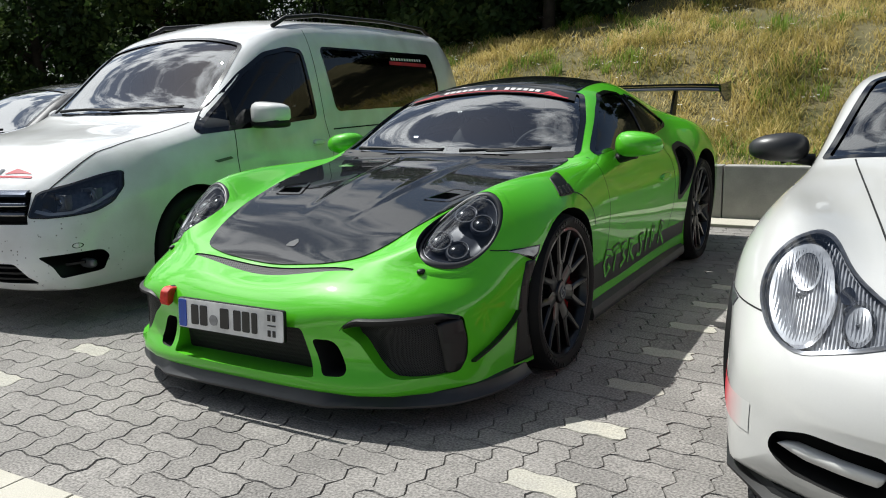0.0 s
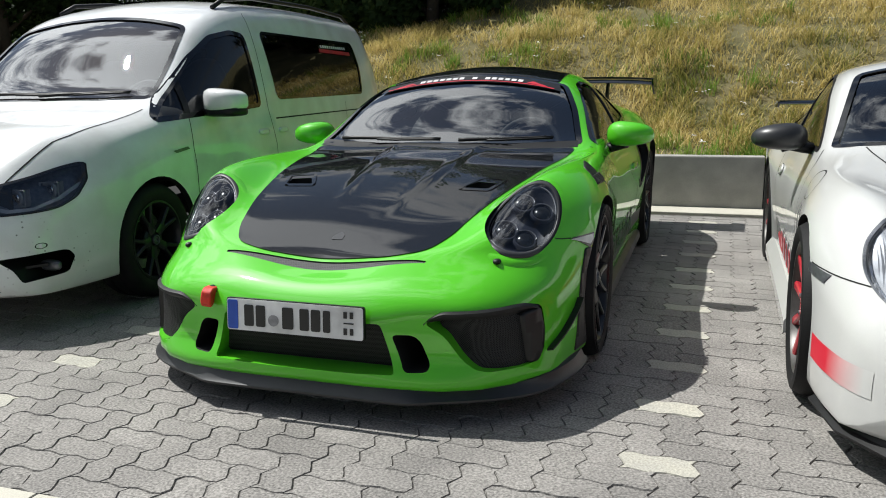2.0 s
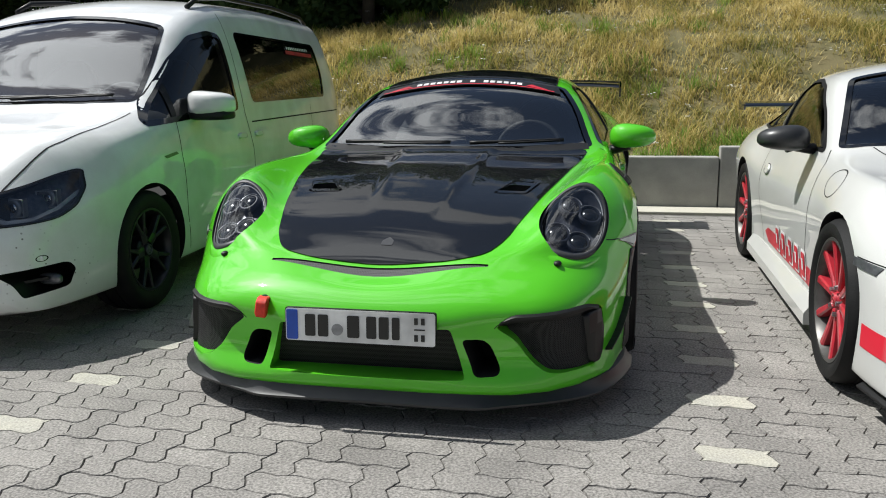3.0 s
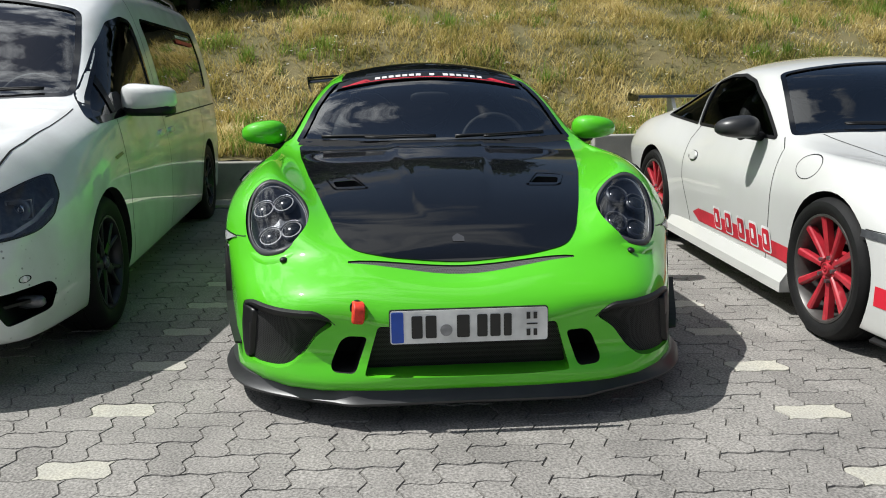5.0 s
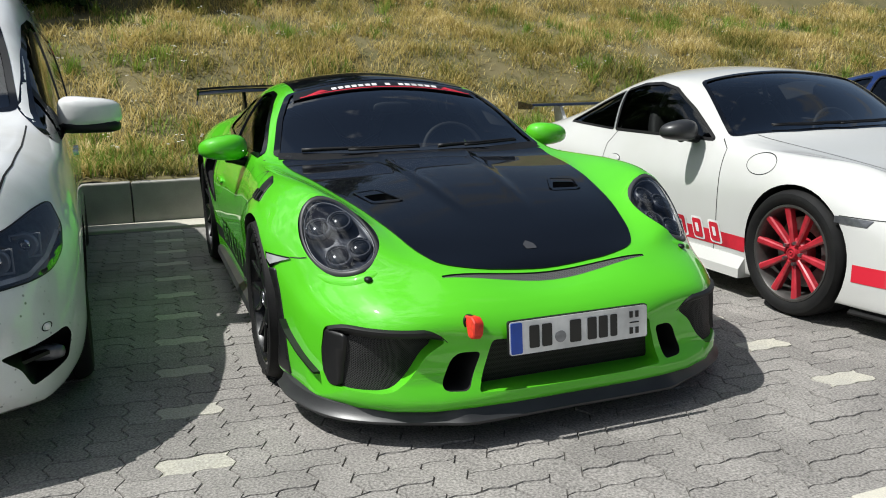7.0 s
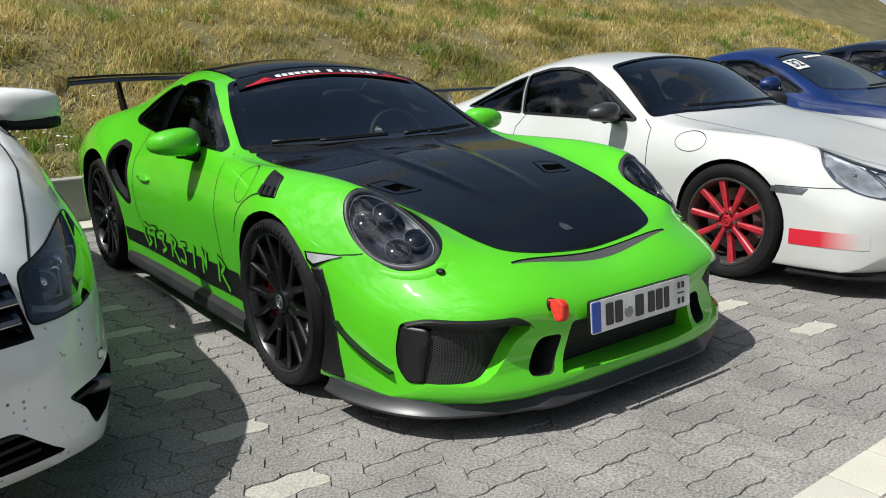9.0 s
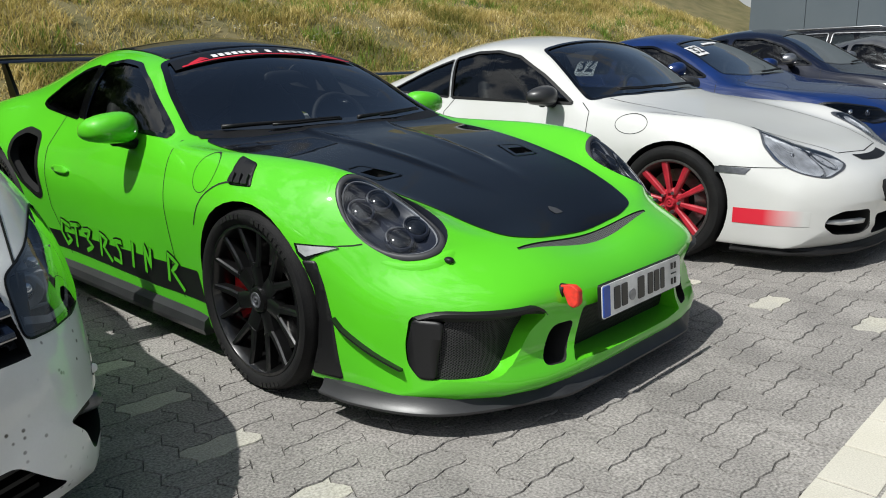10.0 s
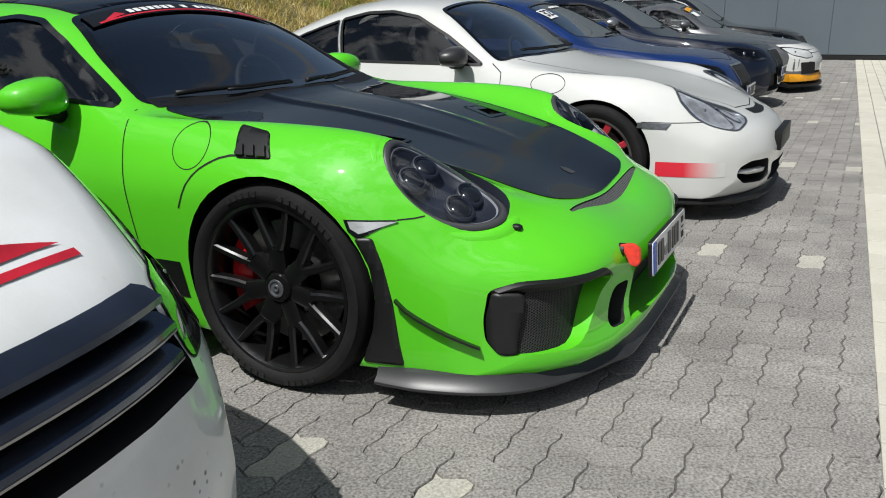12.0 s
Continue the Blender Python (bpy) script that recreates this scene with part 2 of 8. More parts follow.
M = dict(
    green=mat("green_paint", (0.092, 0.51, 0.016), 0.40, spec=0.12, coat=1.0, vary=0.03, scale=1.5, fine=900, color2=(0.081, 0.465, 0.016)),
    white=mat("white_paint", (0.55, 0.55, 0.535), 0.4, spec=0.2, coat=1.0, vary=0.06, scale=3, fine=200, color2=(0.53, 0.53, 0.505)),
    van_white=mat("van_white_paint", (0.76, 0.77, 0.77), 0.4, spec=0.2, coat=1.0, vary=0.06, scale=4, fine=150, color2=(0.63, 0.63, 0.615)),
    blue=mat("blue_metallic", (0.004, 0.022, 0.11), 0.45, spec=0.15, coat=1.0, vary=0.1, scale=3, fine=900),
    navy=mat("navy_paint", (0.004, 0.007, 0.020), 0.45, spec=0.1, coat=1.0, vary=0.1, scale=3, fine=900),
    black=mat("black_paint", (0.006, 0.006, 0.007), 0.45, spec=0.1, coat=1.0, vary=0.1, scale=3, fine=700),
    grey=mat("grey_paint", (0.16, 0.16, 0.165), 0.35, metal=0.5, coat=1.0, vary=0.1, scale=3, fine=700),
    carbon=mat("black_carbon_panel", (0.0022, 0.0024, 0.0034), 0.45, coat=1.0, vary=0.3, scale=2, fine=500, spec=0.03),
    plastic=mat("black_plastic", (0.0065, 0.0065, 0.007), 0.5, spec=0.35, vary=0.25, scale=6, fine=300, bump=0.1),
    # satin black lifted to grey: the lip's sun sheen is in the base colour
    satin=mat("sunlit_satin_lip", (0.030, 0.0305, 0.032), 0.38, vary=0.3, scale=5, fine=220, bump=0.05, rough_vary=0.08),
    # the same satin black without the sunlit lift
    black_satin=mat("satin_black", (0.010, 0.010, 0.0105), 0.42, vary=0.3, scale=5, fine=220, bump=0.05, spec=0.4),
    gloss=mat("gloss_black", (0.003, 0.003, 0.0035), 0.12, coat=0.5, vary=0.1),
    # near-black for cut walls and gaps: the shade inside them is in the colour
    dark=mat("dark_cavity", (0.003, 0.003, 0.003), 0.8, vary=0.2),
    interior=mat("dark_interior", (0.011, 0.011, 0.012), 0.7, vary=0.3, scale=20, fine=300, bump=0.2),
    tyre=mat("tyre_rubber", (0.0065, 0.0065, 0.007), 0.68, vary=0.35, scale=14, fine=160, bump=0.25, color2=(0.011, 0.0108, 0.0105), spec=0.25),
    rim=mat("black_rim", (0.0065, 0.0065, 0.0067), 0.30, metal=0.0, coat=0.5, spec=0.3, vary=0.2),
    red_rim=mat("red_rim", (0.47, 0.025, 0.04), 0.38, coat=0.5, vary=0.2, scale=10, fine=90),
    dark_rim=mat("anthracite_rim", (0.05, 0.05, 0.055), 0.35, metal=0.7, vary=0.2),
    silver=mat("silver_metal", (0.5, 0.5, 0.51), 0.28, metal=0.9, vary=0.15, scale=10),
    chrome=mat("chrome", (0.75, 0.75, 0.76), 0.08, metal=1.0),
    disc=mat("brake_disc", (0.32, 0.31, 0.3), 0.35, metal=0.9, vary=0.3, scale=20),
    red=mat("red_enamel", (0.62, 0.012, 0.02), 0.35, coat=0.6, vary=0.1),
    red_film=mat("red_film", (0.6, 0.02, 0.04), 0.4, vary=0.1),
    orange=mat("orange_film", (0.75, 0.32, 0.01), 0.4, vary=0.1),
    white_film=mat("white_film", (0.78, 0.78, 0.78), 0.45, vary=0.05),
    black_film=mat("black_film", (0.006, 0.006, 0.006), 0.35, vary=0.1),
    tow_red=mat("tow_strap_red", (0.75, 0.035, 0.015), 0.55, vary=0.3, scale=40, fine=600, bump=0.3),
    plate=mat("plate_white", (0.86, 0.86, 0.85), 0.35, vary=0.04),
    plate_blue=mat("plate_blue", (0.01, 0.08, 0.5), 0.35, vary=0.05),
    ink=mat("plate_black", (0.01, 0.01, 0.011), 0.4, vary=0.1),
    seal=mat("plate_seal_grey", (0.3, 0.3, 0.31), 0.4, vary=0.4, scale=60),
    glass=glass_mat("clear_windscreen", (0.56, 0.62, 0.64), gain=3.0),
    dark_glass=glass_mat("tinted_glass", (0.07, 0.077, 0.082), gain=1.7),
    tyre_print=mat("tyre_lettering", (0.016, 0.016, 0.0155), 0.6, vary=0.3, spec=0.3),
    side_glass=glass_mat("side_glass", (0.45, 0.48, 0.48), gain=1.5),
    lens=glass_mat("lamp_lens", (0.80, 0.83, 0.87), gain=1.3),
    van_lens=glass_mat("van_lamp_lens", (0.80, 0.83, 0.87), gain=2.4),
    lamp_bowl=mat("lamp_bowl", (0.015, 0.018, 0.029), 0.4),
    lamp_pale=mat("lamp_pale", (0.42, 0.43, 0.455), 0.35, metal=0.1, vary=0.08, scale=20, fine=200),
    dull_rim=mat("dull_silver_rim", (0.11, 0.105, 0.10), 0.45, metal=0.6, vary=0.3, scale=12),
    lamp_silver=mat("lamp_silver", (0.52, 0.53, 0.54), 0.22, metal=0.3, vary=0.06, scale=12),
    # blue-grey metal: the sky's reflection on the black slats is in the colour
    slat=mat("sky_tinted_slat", (0.10, 0.115, 0.155), 0.22, metal=0.9, coat=0.5, vary=0.1),
    lamp_rim=mat("lamp_rim_grey", (0.042, 0.043, 0.047), 0.42, spec=0.3),
    projector=mat("projector_glass", (0.012, 0.014, 0.018), 0.16),
    lamp_grey=mat("lamp_grey", (0.16, 0.165, 0.18), 0.28, metal=0.5, vary=0.2, scale=40),
    red_fade=mat("red_fading_film", (0.6, 0.02, 0.04), 0.4, vary=0.1),
    mesh=mesh_mat("wire_mesh", 175.0, 0.03),
    pale_mesh=mesh_mat("pale_wire_mesh", 150.0, 0.10),
    paver=mat("grey_paver", (0.262, 0.247, 0.228), 0.88, vary=2.6, scale=2.6, fine=120, bump=1.0, place=True, per_object=0.17, color2=(0.185, 0.174, 0.162)),
    paver_far=mat("grey_paver_far", (0.262, 0.247, 0.228), 0.88, vary=2.6, scale=2.6, fine=120, bump=1.0, place=True, per_island=0.17, color2=(0.185, 0.174, 0.162)),
    paver_light=mat("cream_paver", (0.37, 0.355, 0.31), 0.85, vary=1.4, scale=9, fine=130, bump=0.6, place=True, per_object=0.12, color2=(0.42, 0.40, 0.335)),
    joint=mat("joint_sand", (0.115, 0.108, 0.098), 0.95, vary=0.8, scale=30, fine=200, bump=0.6),
    strip=mat("cream_strip_paver", (0.51, 0.485, 0.415), 0.85, vary=0.5, scale=3, fine=190, bump=0.5, place=True, per_object=0.12, per_island=0.1, color2=(0.47, 0.445, 0.37)),
    asphalt=mat("asphalt", (0.10, 0.099, 0.096), 0.9, vary=0.5, scale=1.5, fine=120, bump=0.6),
    concrete=mat("concrete", (0.33, 0.32, 0.295), 0.85, vary=0.25, scale=5, fine=90, bump=0.4, color2=(0.25, 0.245, 0.225), per_object=0.1),
    soil=mat("dry_soil", (0.15, 0.125, 0.055), 0.95, vary=0.6, scale=2.5, fine=60, bump=1.0, color2=(0.09, 0.085, 0.03)),
    cladding=mat("grey_cladding", (0.10, 0.122, 0.14), 0.5, vary=0.1, scale=1.0, fine=60, color2=(0.09, 0.112, 0.13)),
    bark=mat("bark", (0.09, 0.07, 0.05), 0.9, vary=0.6, scale=8, fine=60, bump=0.8),
    iron=mat("dark_iron", (0.03, 0.03, 0.035), 0.5, metal=0.5, vary=0.3),
    steel=mat("galvanised_steel", (0.35, 0.36, 0.37), 0.45, metal=0.7, vary=0.3),
    petal=mat("white_petals", (0.75, 0.74, 0.68), 0.7, vary=0.2, per_island=0.2),
)


def fade_along_y(m, near, far, c0, c1):
    """A printed film whose colour runs from c0 to c1 along the car."""
    n, l = m.node_tree.nodes, m.node_tree.links
    co, sep, mr, mx = n.new("ShaderNodeTexCoord"), n.new("ShaderNodeSeparateXYZ"), n.new("ShaderNodeMapRange"), n.new("ShaderNodeMix")
    mx.data_type = "RGBA"
    mr.inputs[1].default_value, mr.inputs[2].default_value = near, far
    mx.inputs[6].default_value, mx.inputs[7].default_value = (*c0, 1), (*c1, 1)
    l.new(co.outputs["Object"], sep.inputs[0])
    l.new(sep.outputs[1], mr.inputs[0])
    l.new(mr.outputs[0], mx.inputs[0])
    l.new(mx.outputs[2], n["Principled BSDF"].inputs["Base Color"])


fade_along_y(M["red_fade"], 0.24, 0.42, (0.54, 0.54, 0.52), (0.6, 0.02, 0.04))


def specks(m, y_max, z_max):
    """Dried insect specks and road dirt on the low front of a painted body."""
    n, l = m.node_tree.nodes, m.node_tree.links
    p = n["Principled BSDF"]
    base = p.inputs["Base Color"].links[0].from_socket
    g, sep, v, no = n.new("ShaderNodeNewGeometry"), n.new("ShaderNodeSeparateXYZ"), n.new("ShaderNodeTexVoronoi"), n.new("ShaderNodeTexNoise")
    v.inputs["Scale"].default_value, no.inputs["Scale"].default_value = 34.0, 7.0
    l.new(g.outputs["Position"], sep.inputs[0])
    l.new(g.outputs["Position"], v.inputs["Vector"])
    l.new(g.outputs["Position"], no.inputs["Vector"])

    def step(socket, edge, soft, down=True):
        r = n.new("ShaderNodeMapRange")
        r.inputs[1].default_value, r.inputs[2].default_value = (edge + soft, edge - soft) if down else (edge - soft, edge + soft)
        l.new(socket, r.inputs[0])
        return r.outputs[0]

    def times(a, b):
        r = n.new("ShaderNodeMath")
        r.operation = "MULTIPLY"
        l.new(a, r.inputs[0])
        l.new(b, r.inputs[1])
        return r.outputs[0]
    where = times(times(step(sep.outputs[1], y_max, 0.12), step(sep.outputs[2], z_max, 0.15)), step(no.outputs[0], 0.52, 0.08, False))
    dots = times(step(v.outputs["Distance"], 0.14, 0.05), where)
    mx = n.new("ShaderNodeMix")
    mx.data_type = "RGBA"
    mx.inputs[7].default_value = (0.05, 0.045, 0.04, 1)
    l.new(dots, mx.inputs[0])
    l.new(base, mx.inputs[6])
    l.new(mx.outputs[2], p.inputs["Base Color"])


specks(M["van_white"], 0.75, 0.62)


def plant_mat(name, stops, scale, trans=0.25):
    """Leaf or blade colour: a ramp driven by each blade's random value and by a broad drift over the ground."""
    m = mat(name, stops[0][1], 0.75)
    n, l = m.node_tree.nodes, m.node_tree.links
    p = n["Principled BSDF"]
    p.inputs["Specular IOR Level"].default_value = 0.25
    g, co, no = n.new("ShaderNodeNewGeometry"), n.new("ShaderNodeTexCoord"), n.new("ShaderNodeTexNoise")
    no.inputs["Scale"].default_value, no.inputs["Detail"].default_value = scale, 4
    l.new(co.outputs["Object"], no.inputs["Vector"])
    mr = n.new("ShaderNodeMapRange")
    mr.inputs[1].default_value, mr.inputs[2].default_value = 0.32, 0.68
    l.new(no.outputs[0], mr.inputs[0])
    mx = n.new("ShaderNodeMath")
    mx.operation = "MULTIPLY_ADD"
    mx.inputs[1].default_value = 0.45
    l.new(g.outputs["Random Per Island"], mx.inputs[0])
    sc = n.new("ShaderNodeMath")
    sc.operation = "MULTIPLY"
    sc.inputs[1].default_value = 0.6
    l.new(mr.outputs[0], sc.inputs[0])
    l.new(sc.outputs[0], mx.inputs[2])
    r = n.new("ShaderNodeValToRGB")
    while len(r.color_ramp.elements) < len(stops):
        r.color_ramp.elements.new(0.5)
    for e, (pos, c) in zip(r.color_ramp.elements, stops):
        e.position, e.color = pos, (*c, 1)
    l.new(mx.outputs[0], r.inputs[0])
    l.new(r.outputs[0], p.inputs["Base Color"])
    tr, ad, o = n.new("ShaderNodeBsdfTranslucent"), n.new("ShaderNodeMixShader"), n["Material Output"]
    l.new(r.outputs[0], tr.inputs[0])
    ad.inputs[0].default_value = trans
    l.new(p.outputs[0], ad.inputs[1])
    l.new(tr.outputs[0], ad.inputs[2])
    l.new(ad.outputs[0], o.inputs[0])
    return m


M["grass"] = plant_mat("dry_grass", [(0.0, (0.085, 0.115, 0.022)), (0.22, (0.205, 0.215, 0.05)), (0.45, (0.45, 0.365, 0.12)), (0.75, (0.67, 0.54, 0.23)), (1.0, (0.80, 0.70, 0.41))], 0.9, 0.35)
M["weed"] = plant_mat("green_weeds", [(0.0, (0.09, 0.18, 0.02)), (0.6, (0.19, 0.31, 0.045)), (1.0, (0.36, 0.42, 0.09))], 1.5, 0.35)
M["leaf"] = plant_mat("dark_leaves", [(0.0, (0.012, 0.028, 0.008)), (0.6, (0.034, 0.066, 0.016)), (1.0, (0.10, 0.14, 0.04))], 1.2, 0.3)


# ---- building blocks ----
def link(name, mesh, material, parent=None, label="", smooth=True):
    ob = new(name, mesh)
    if material is not None and not mesh.materials:
        mesh.materials.append(material)
    if parent is not None:
        ob.parent = parent
    if smooth:
        mesh.shade_smooth()
    if label:
        ob["label"] = label
    return ob


def part(name, bm, material, parent=None, label="", smooth=False, sharp=None):
    """One bmesh as one mesh object under a thing or a part."""
    me = bpy.data.meshes.new(name)
    bm.normal_update()
    bm.to_mesh(me)
    bm.free()
    ob = link(name, me, material, parent, label, smooth or sharp is not None)
    if sharp is not None:
        me.set_sharp_from_angle(angle=radians(sharp))
    return ob


def thing(name, x, y, z, label, category, group="", kind="", turn=0.0):
    ob = new(name)
    ob.empty_display_size = 0.1
    ob.matrix_basis = pose(x, y, z, 0, 0, turn)
    return tagged(ob, label, category, group, kind)


def add_box(bm, lo, hi, bevel=0.0, m=None):
    c = [(a + b) / 2 for a, b in zip(lo, hi)]
    s = [abs(b - a) for a, b in zip(lo, hi)]
    mat4 = Matrix.Translation(c) @ Matrix.Diagonal((*s, 1))
    r = bmesh.ops.create_cube(bm, size=1.0, matrix=(m or Matrix()) @ mat4)
    if bevel:
        edges = list({e for v in r["verts"] for e in v.link_edges})
        bmesh.ops.bevel(bm, geom=edges, offset=bevel, segments=2, affect="EDGES", profile=0.6)
    return bm


def box(lo, hi, bevel=0.0):
    return add_box(bmesh.new(), lo, hi, bevel)


def add_tube(bm, pts, radius, n=8):
    """A round bar along a polyline; radius may be a list."""
    pts = [Vector(p) for p in pts]
    rings = []
    for i, p in enumerate(pts):
        d = (pts[min(i + 1, len(pts) - 1)] - pts[max(i - 1, 0)]).normalized()
        a = d.orthogonal().normalized() if i == 0 else (rings_a - d * rings_a.dot(d)).normalized()
        rings_a = a
        b = d.cross(a)
        r = radius[i] if isinstance(radius, (list, tuple)) else radius
        rings.append([bm.verts.new(p + r * (math.cos(2 * math.pi * k / n) * a + math.sin(2 * math.pi * k / n) * b)) for k in range(n)])
    for r0, r1 in zip(rings, rings[1:]):
        for k in range(n):
            bm.faces.new((r0[k], r0[(k + 1) % n], r1[(k + 1) % n], r1[k]))
    bm.faces.new(rings[0][::-1])
    bm.faces.new(rings[-1])
    return bm


def revolve(profile, n=48, closed=False):
    """A profile of (x along the axle, radius) turned round the x axis."""
    bm = bmesh.new()
    rings = [[bm.verts.new((x, r * math.cos(2 * math.pi * k / n), r * math.sin(2 * math.pi * k / n))) for k in range(n)] for x, r in profile]
    pairs = list(zip(rings, rings[1:])) + ([(rings[-1], rings[0])] if closed else [])
    for a, b in pairs:
        for k in range(n):
            bm.faces.new((a[k], b[k], b[(k + 1) % n], a[(k + 1) % n]))
    if not closed:
        for r, flip in ((rings[0], True), (rings[-1], False)):
            bm.faces.new(r[::-1] if flip else r)
    bmesh.ops.recalc_face_normals(bm, faces=bm.faces)
    return bm


def curve(*pts):
    """A smooth function through (s, value) pairs that never overshoots them."""
    s = [p[0] for p in pts]
    v = [p[1] for p in pts]
    d = [(v[i + 1] - v[i]) / (s[i + 1] - s[i]) for i in range(len(s) - 1)]
    t = [d[0]] + [0.0 if d[i - 1] * d[i] <= 0 else 3 * (s[i + 1] - s[i - 1]) / ((2 * (s[i + 1] - s[i]) + (s[i] - s[i - 1])) / d[i - 1] + ((s[i + 1] - s[i]) + 2 * (s[i] - s[i - 1])) / d[i]) for i in range(1, len(d))] + [d[-1]]

    def f(q):
        if q <= s[0]:
            return v[0]
        if q >= s[-1]:
            return v[-1]
        i = max(k for k in range(len(s) - 1) if s[k] <= q)
        h = s[i + 1] - s[i]
        u = (q - s[i]) / h
        return v[i] * (1 + 2 * u) * (1 - u) ** 2 + h * t[i] * u * (1 - u) ** 2 + v[i + 1] * u * u * (3 - 2 * u) + h * t[i + 1] * u * u * (u - 1)
    return f


def section(controls, seg):
    """Half a car's cross-section, smooth from the top centre round to the bottom centre."""
    ring = [(-controls[1][0], controls[1][1])] + controls + [(-controls[-2][0], controls[-2][1])]
    s = [0.0]
    for a, b in zip(ring, ring[1:]):
        s.append(s[-1] + max(1e-4, math.hypot(b[0] - a[0], b[1] - a[1])))
    fx = curve(*[(q, p[0]) for q, p in zip(s, ring)])
    fz = curve(*[(q, p[1]) for q, p in zip(s, ring)])
    out = []
    for i in range(1, len(ring) - 2):
        for k in range(seg):
            q = s[i] + (s[i + 1] - s[i]) * k / seg
            out.append((fx(q), fz(q)))
    out.append((0.0, controls[-1][1]))
    out[0] = (0.0, controls[0][1])
    return out


def loft(sp, inset=0.0, y0=None, y1=None, floor=None, rows=84, seg=8):
    """The closed skin of a car body, from its guide lines. inset gives a smaller copy for the cabin."""
    length, r0, r1 = sp["length"], sp.get("nose_round", 0.12), sp.get("tail_round", 0.12)
    lo, hi = (0.0 if y0 is None else y0), (length if y1 is None else y1)
    ys = [lo + (hi - lo) * (0.5 - 0.5 * math.cos(math.pi * k / rows)) * 0.45 + (hi - lo) * k / rows * 0.55 for k in range(rows + 1)]
    grid = []
    for y in ys:
        ctr = [(gx(y), gz(y)) for gx, gz in sp["guides"]]
        ctr[0], ctr[-1] = (0.0, ctr[0][1]), (0.0, ctr[-1][1])
        half = section(ctr, seg)
        grid.append([[x, y, z] for x, z in half])
    g = np.array(grid)
    for _ in range(sp.get("smooth", 2)):
        g[1:-1, :, 0] = (g[:-2, :, 0] + 2 * g[1:-1, :, 0] + g[2:, :, 0]) / 4
        g[1:-1, :, 2] = (g[:-2, :, 2] + 2 * g[1:-1, :, 2] + g[2:, :, 2]) / 4
    if y0 is None and "nose_rows" in sp:
        # more rows where the nose turns in
        more = sorted(set(ys) | set(sp["nose_rows"]))
        flat = g.reshape(len(ys), -1)
        g = np.array([[np.interp(y, ys, flat[:, c]) for c in range(flat.shape[1])] for y in more]).reshape(len(more), -1, 3)
        ys = more
    for i, y in enumerate(ys):
        row = g[i]
        zc = 0.5 * (row[:, 2].max() + row[:, 2].min())
        hh, xm = 0.5 * (row[:, 2].max() - row[:, 2].min()), row[:, 0].max()
        d = inset
        if y0 is None:
            for dist, r in ((y - lo, r0), (hi - y, r1)):
                if dist < r:
                    d = max(d, r * (1 - math.sqrt(max(0.0, 1 - (1 - dist / r) ** 2))))
        k = max(0.05, 1 - d / hh)
        row[:, 0] *= max(0.05, 1 - d / xm)
        row[:, 2] = zc + (row[:, 2] - zc) * k
        if floor is not None:
            row[:, 2] = np.maximum(row[:, 2], floor)
    loops = []
    for row in g:
        loops.append([tuple(p) for p in row] + [(-p[0], p[1], p[2]) for p in row[-2:0:-1]])

    def cap(loop):
        zs = [p[2] for p in loop]
        zc = 0.5 * (max(zs) + min(zs))
        return [[(p[0] * k, p[1], zc + (p[2] - zc) * k) for p in loop] for k in sp.get("cap", (0.9, 0.75, 0.6, 0.45, 0.3, 0.15, 0.04))]
    loops = cap(loops[0])[::-1] + loops + cap(loops[-1])
    bm = bmesh.new()
    warp = sp.get("warp", lambda x, y, z: y)
    rings = [[bm.verts.new((p[0], warp(*p), p[2])) for p in loop] for loop in loops]
    n = len(rings[0])
    for a, b in zip(rings, rings[1:]):
        for k in range(n):
            bm.faces.new((a[k], a[(k + 1) % n], b[(k + 1) % n], b[k]))
    bm.faces.new(rings[0][::-1])
    bm.faces.new(rings[-1])
    bmesh.ops.recalc_face_normals(bm, faces=bm.faces)
    return bm


def rounded(poly, r, n=4):
    """A polygon with its corners rounded by about r."""
    out, m = [], len(poly)
    for i in range(m):
        p, a, b = Vector(poly[i]), Vector(poly[i - 1]), Vector(poly[(i + 1) % m])
        ra, rb = min(r, (a - p).length * 0.45), min(r, (b - p).length * 0.45)
        pa, pb = p + (a - p).normalized() * ra, p + (b - p).normalized() * rb
        for k in range(n + 1):
            u = k / n
            out.append(tuple((1 - u) ** 2 * pa + 2 * u * (1 - u) * p + u * u * pb))
    return out


def oval(cx, cz, a, b, tilt=0.0, n=36, power=2.0):
    t = radians(tilt)
    pts = []
    for k in range(n):
        q = 2 * math.pi * k / n
        u = a * math.copysign(abs(math.cos(q)) ** (2 / power), math.cos(q))
        v = b * math.copysign(abs(math.sin(q)) ** (2 / power), math.sin(q))
        pts.append((cx + u * math.cos(t) - v * math.sin(t), cz + u * math.sin(t) + v * math.cos(t)))
    return pts


def flip(poly):
    return [(-x, y) for x, y in poly][::-1]


def scaled(poly, k):
    cx, cy = sum(p[0] for p in poly) / len(poly), sum(p[1] for p in poly) / len(poly)
    return [(cx + (x - cx) * k, cy + (y - cy) * k) for x, y in poly]


AXES = {"x": lambda u, v, w: (w, u, v), "y": lambda u, v, w: (u, w, v), "z": lambda u, v, w: (u, v, w)}


def slanted_axis(name, out, up):
    """A further direction to project along: out of the surface, with up for its second coordinate."""
    ez = Vector(out).normalized()
    ey = (Vector(up) - ez * Vector(up).dot(ez)).normalized()
    ex = ey.cross(ez)
    AXES[name] = lambda u, v, w: tuple(ex * u + ey * v + ez * w)
    return ex, ey, ez


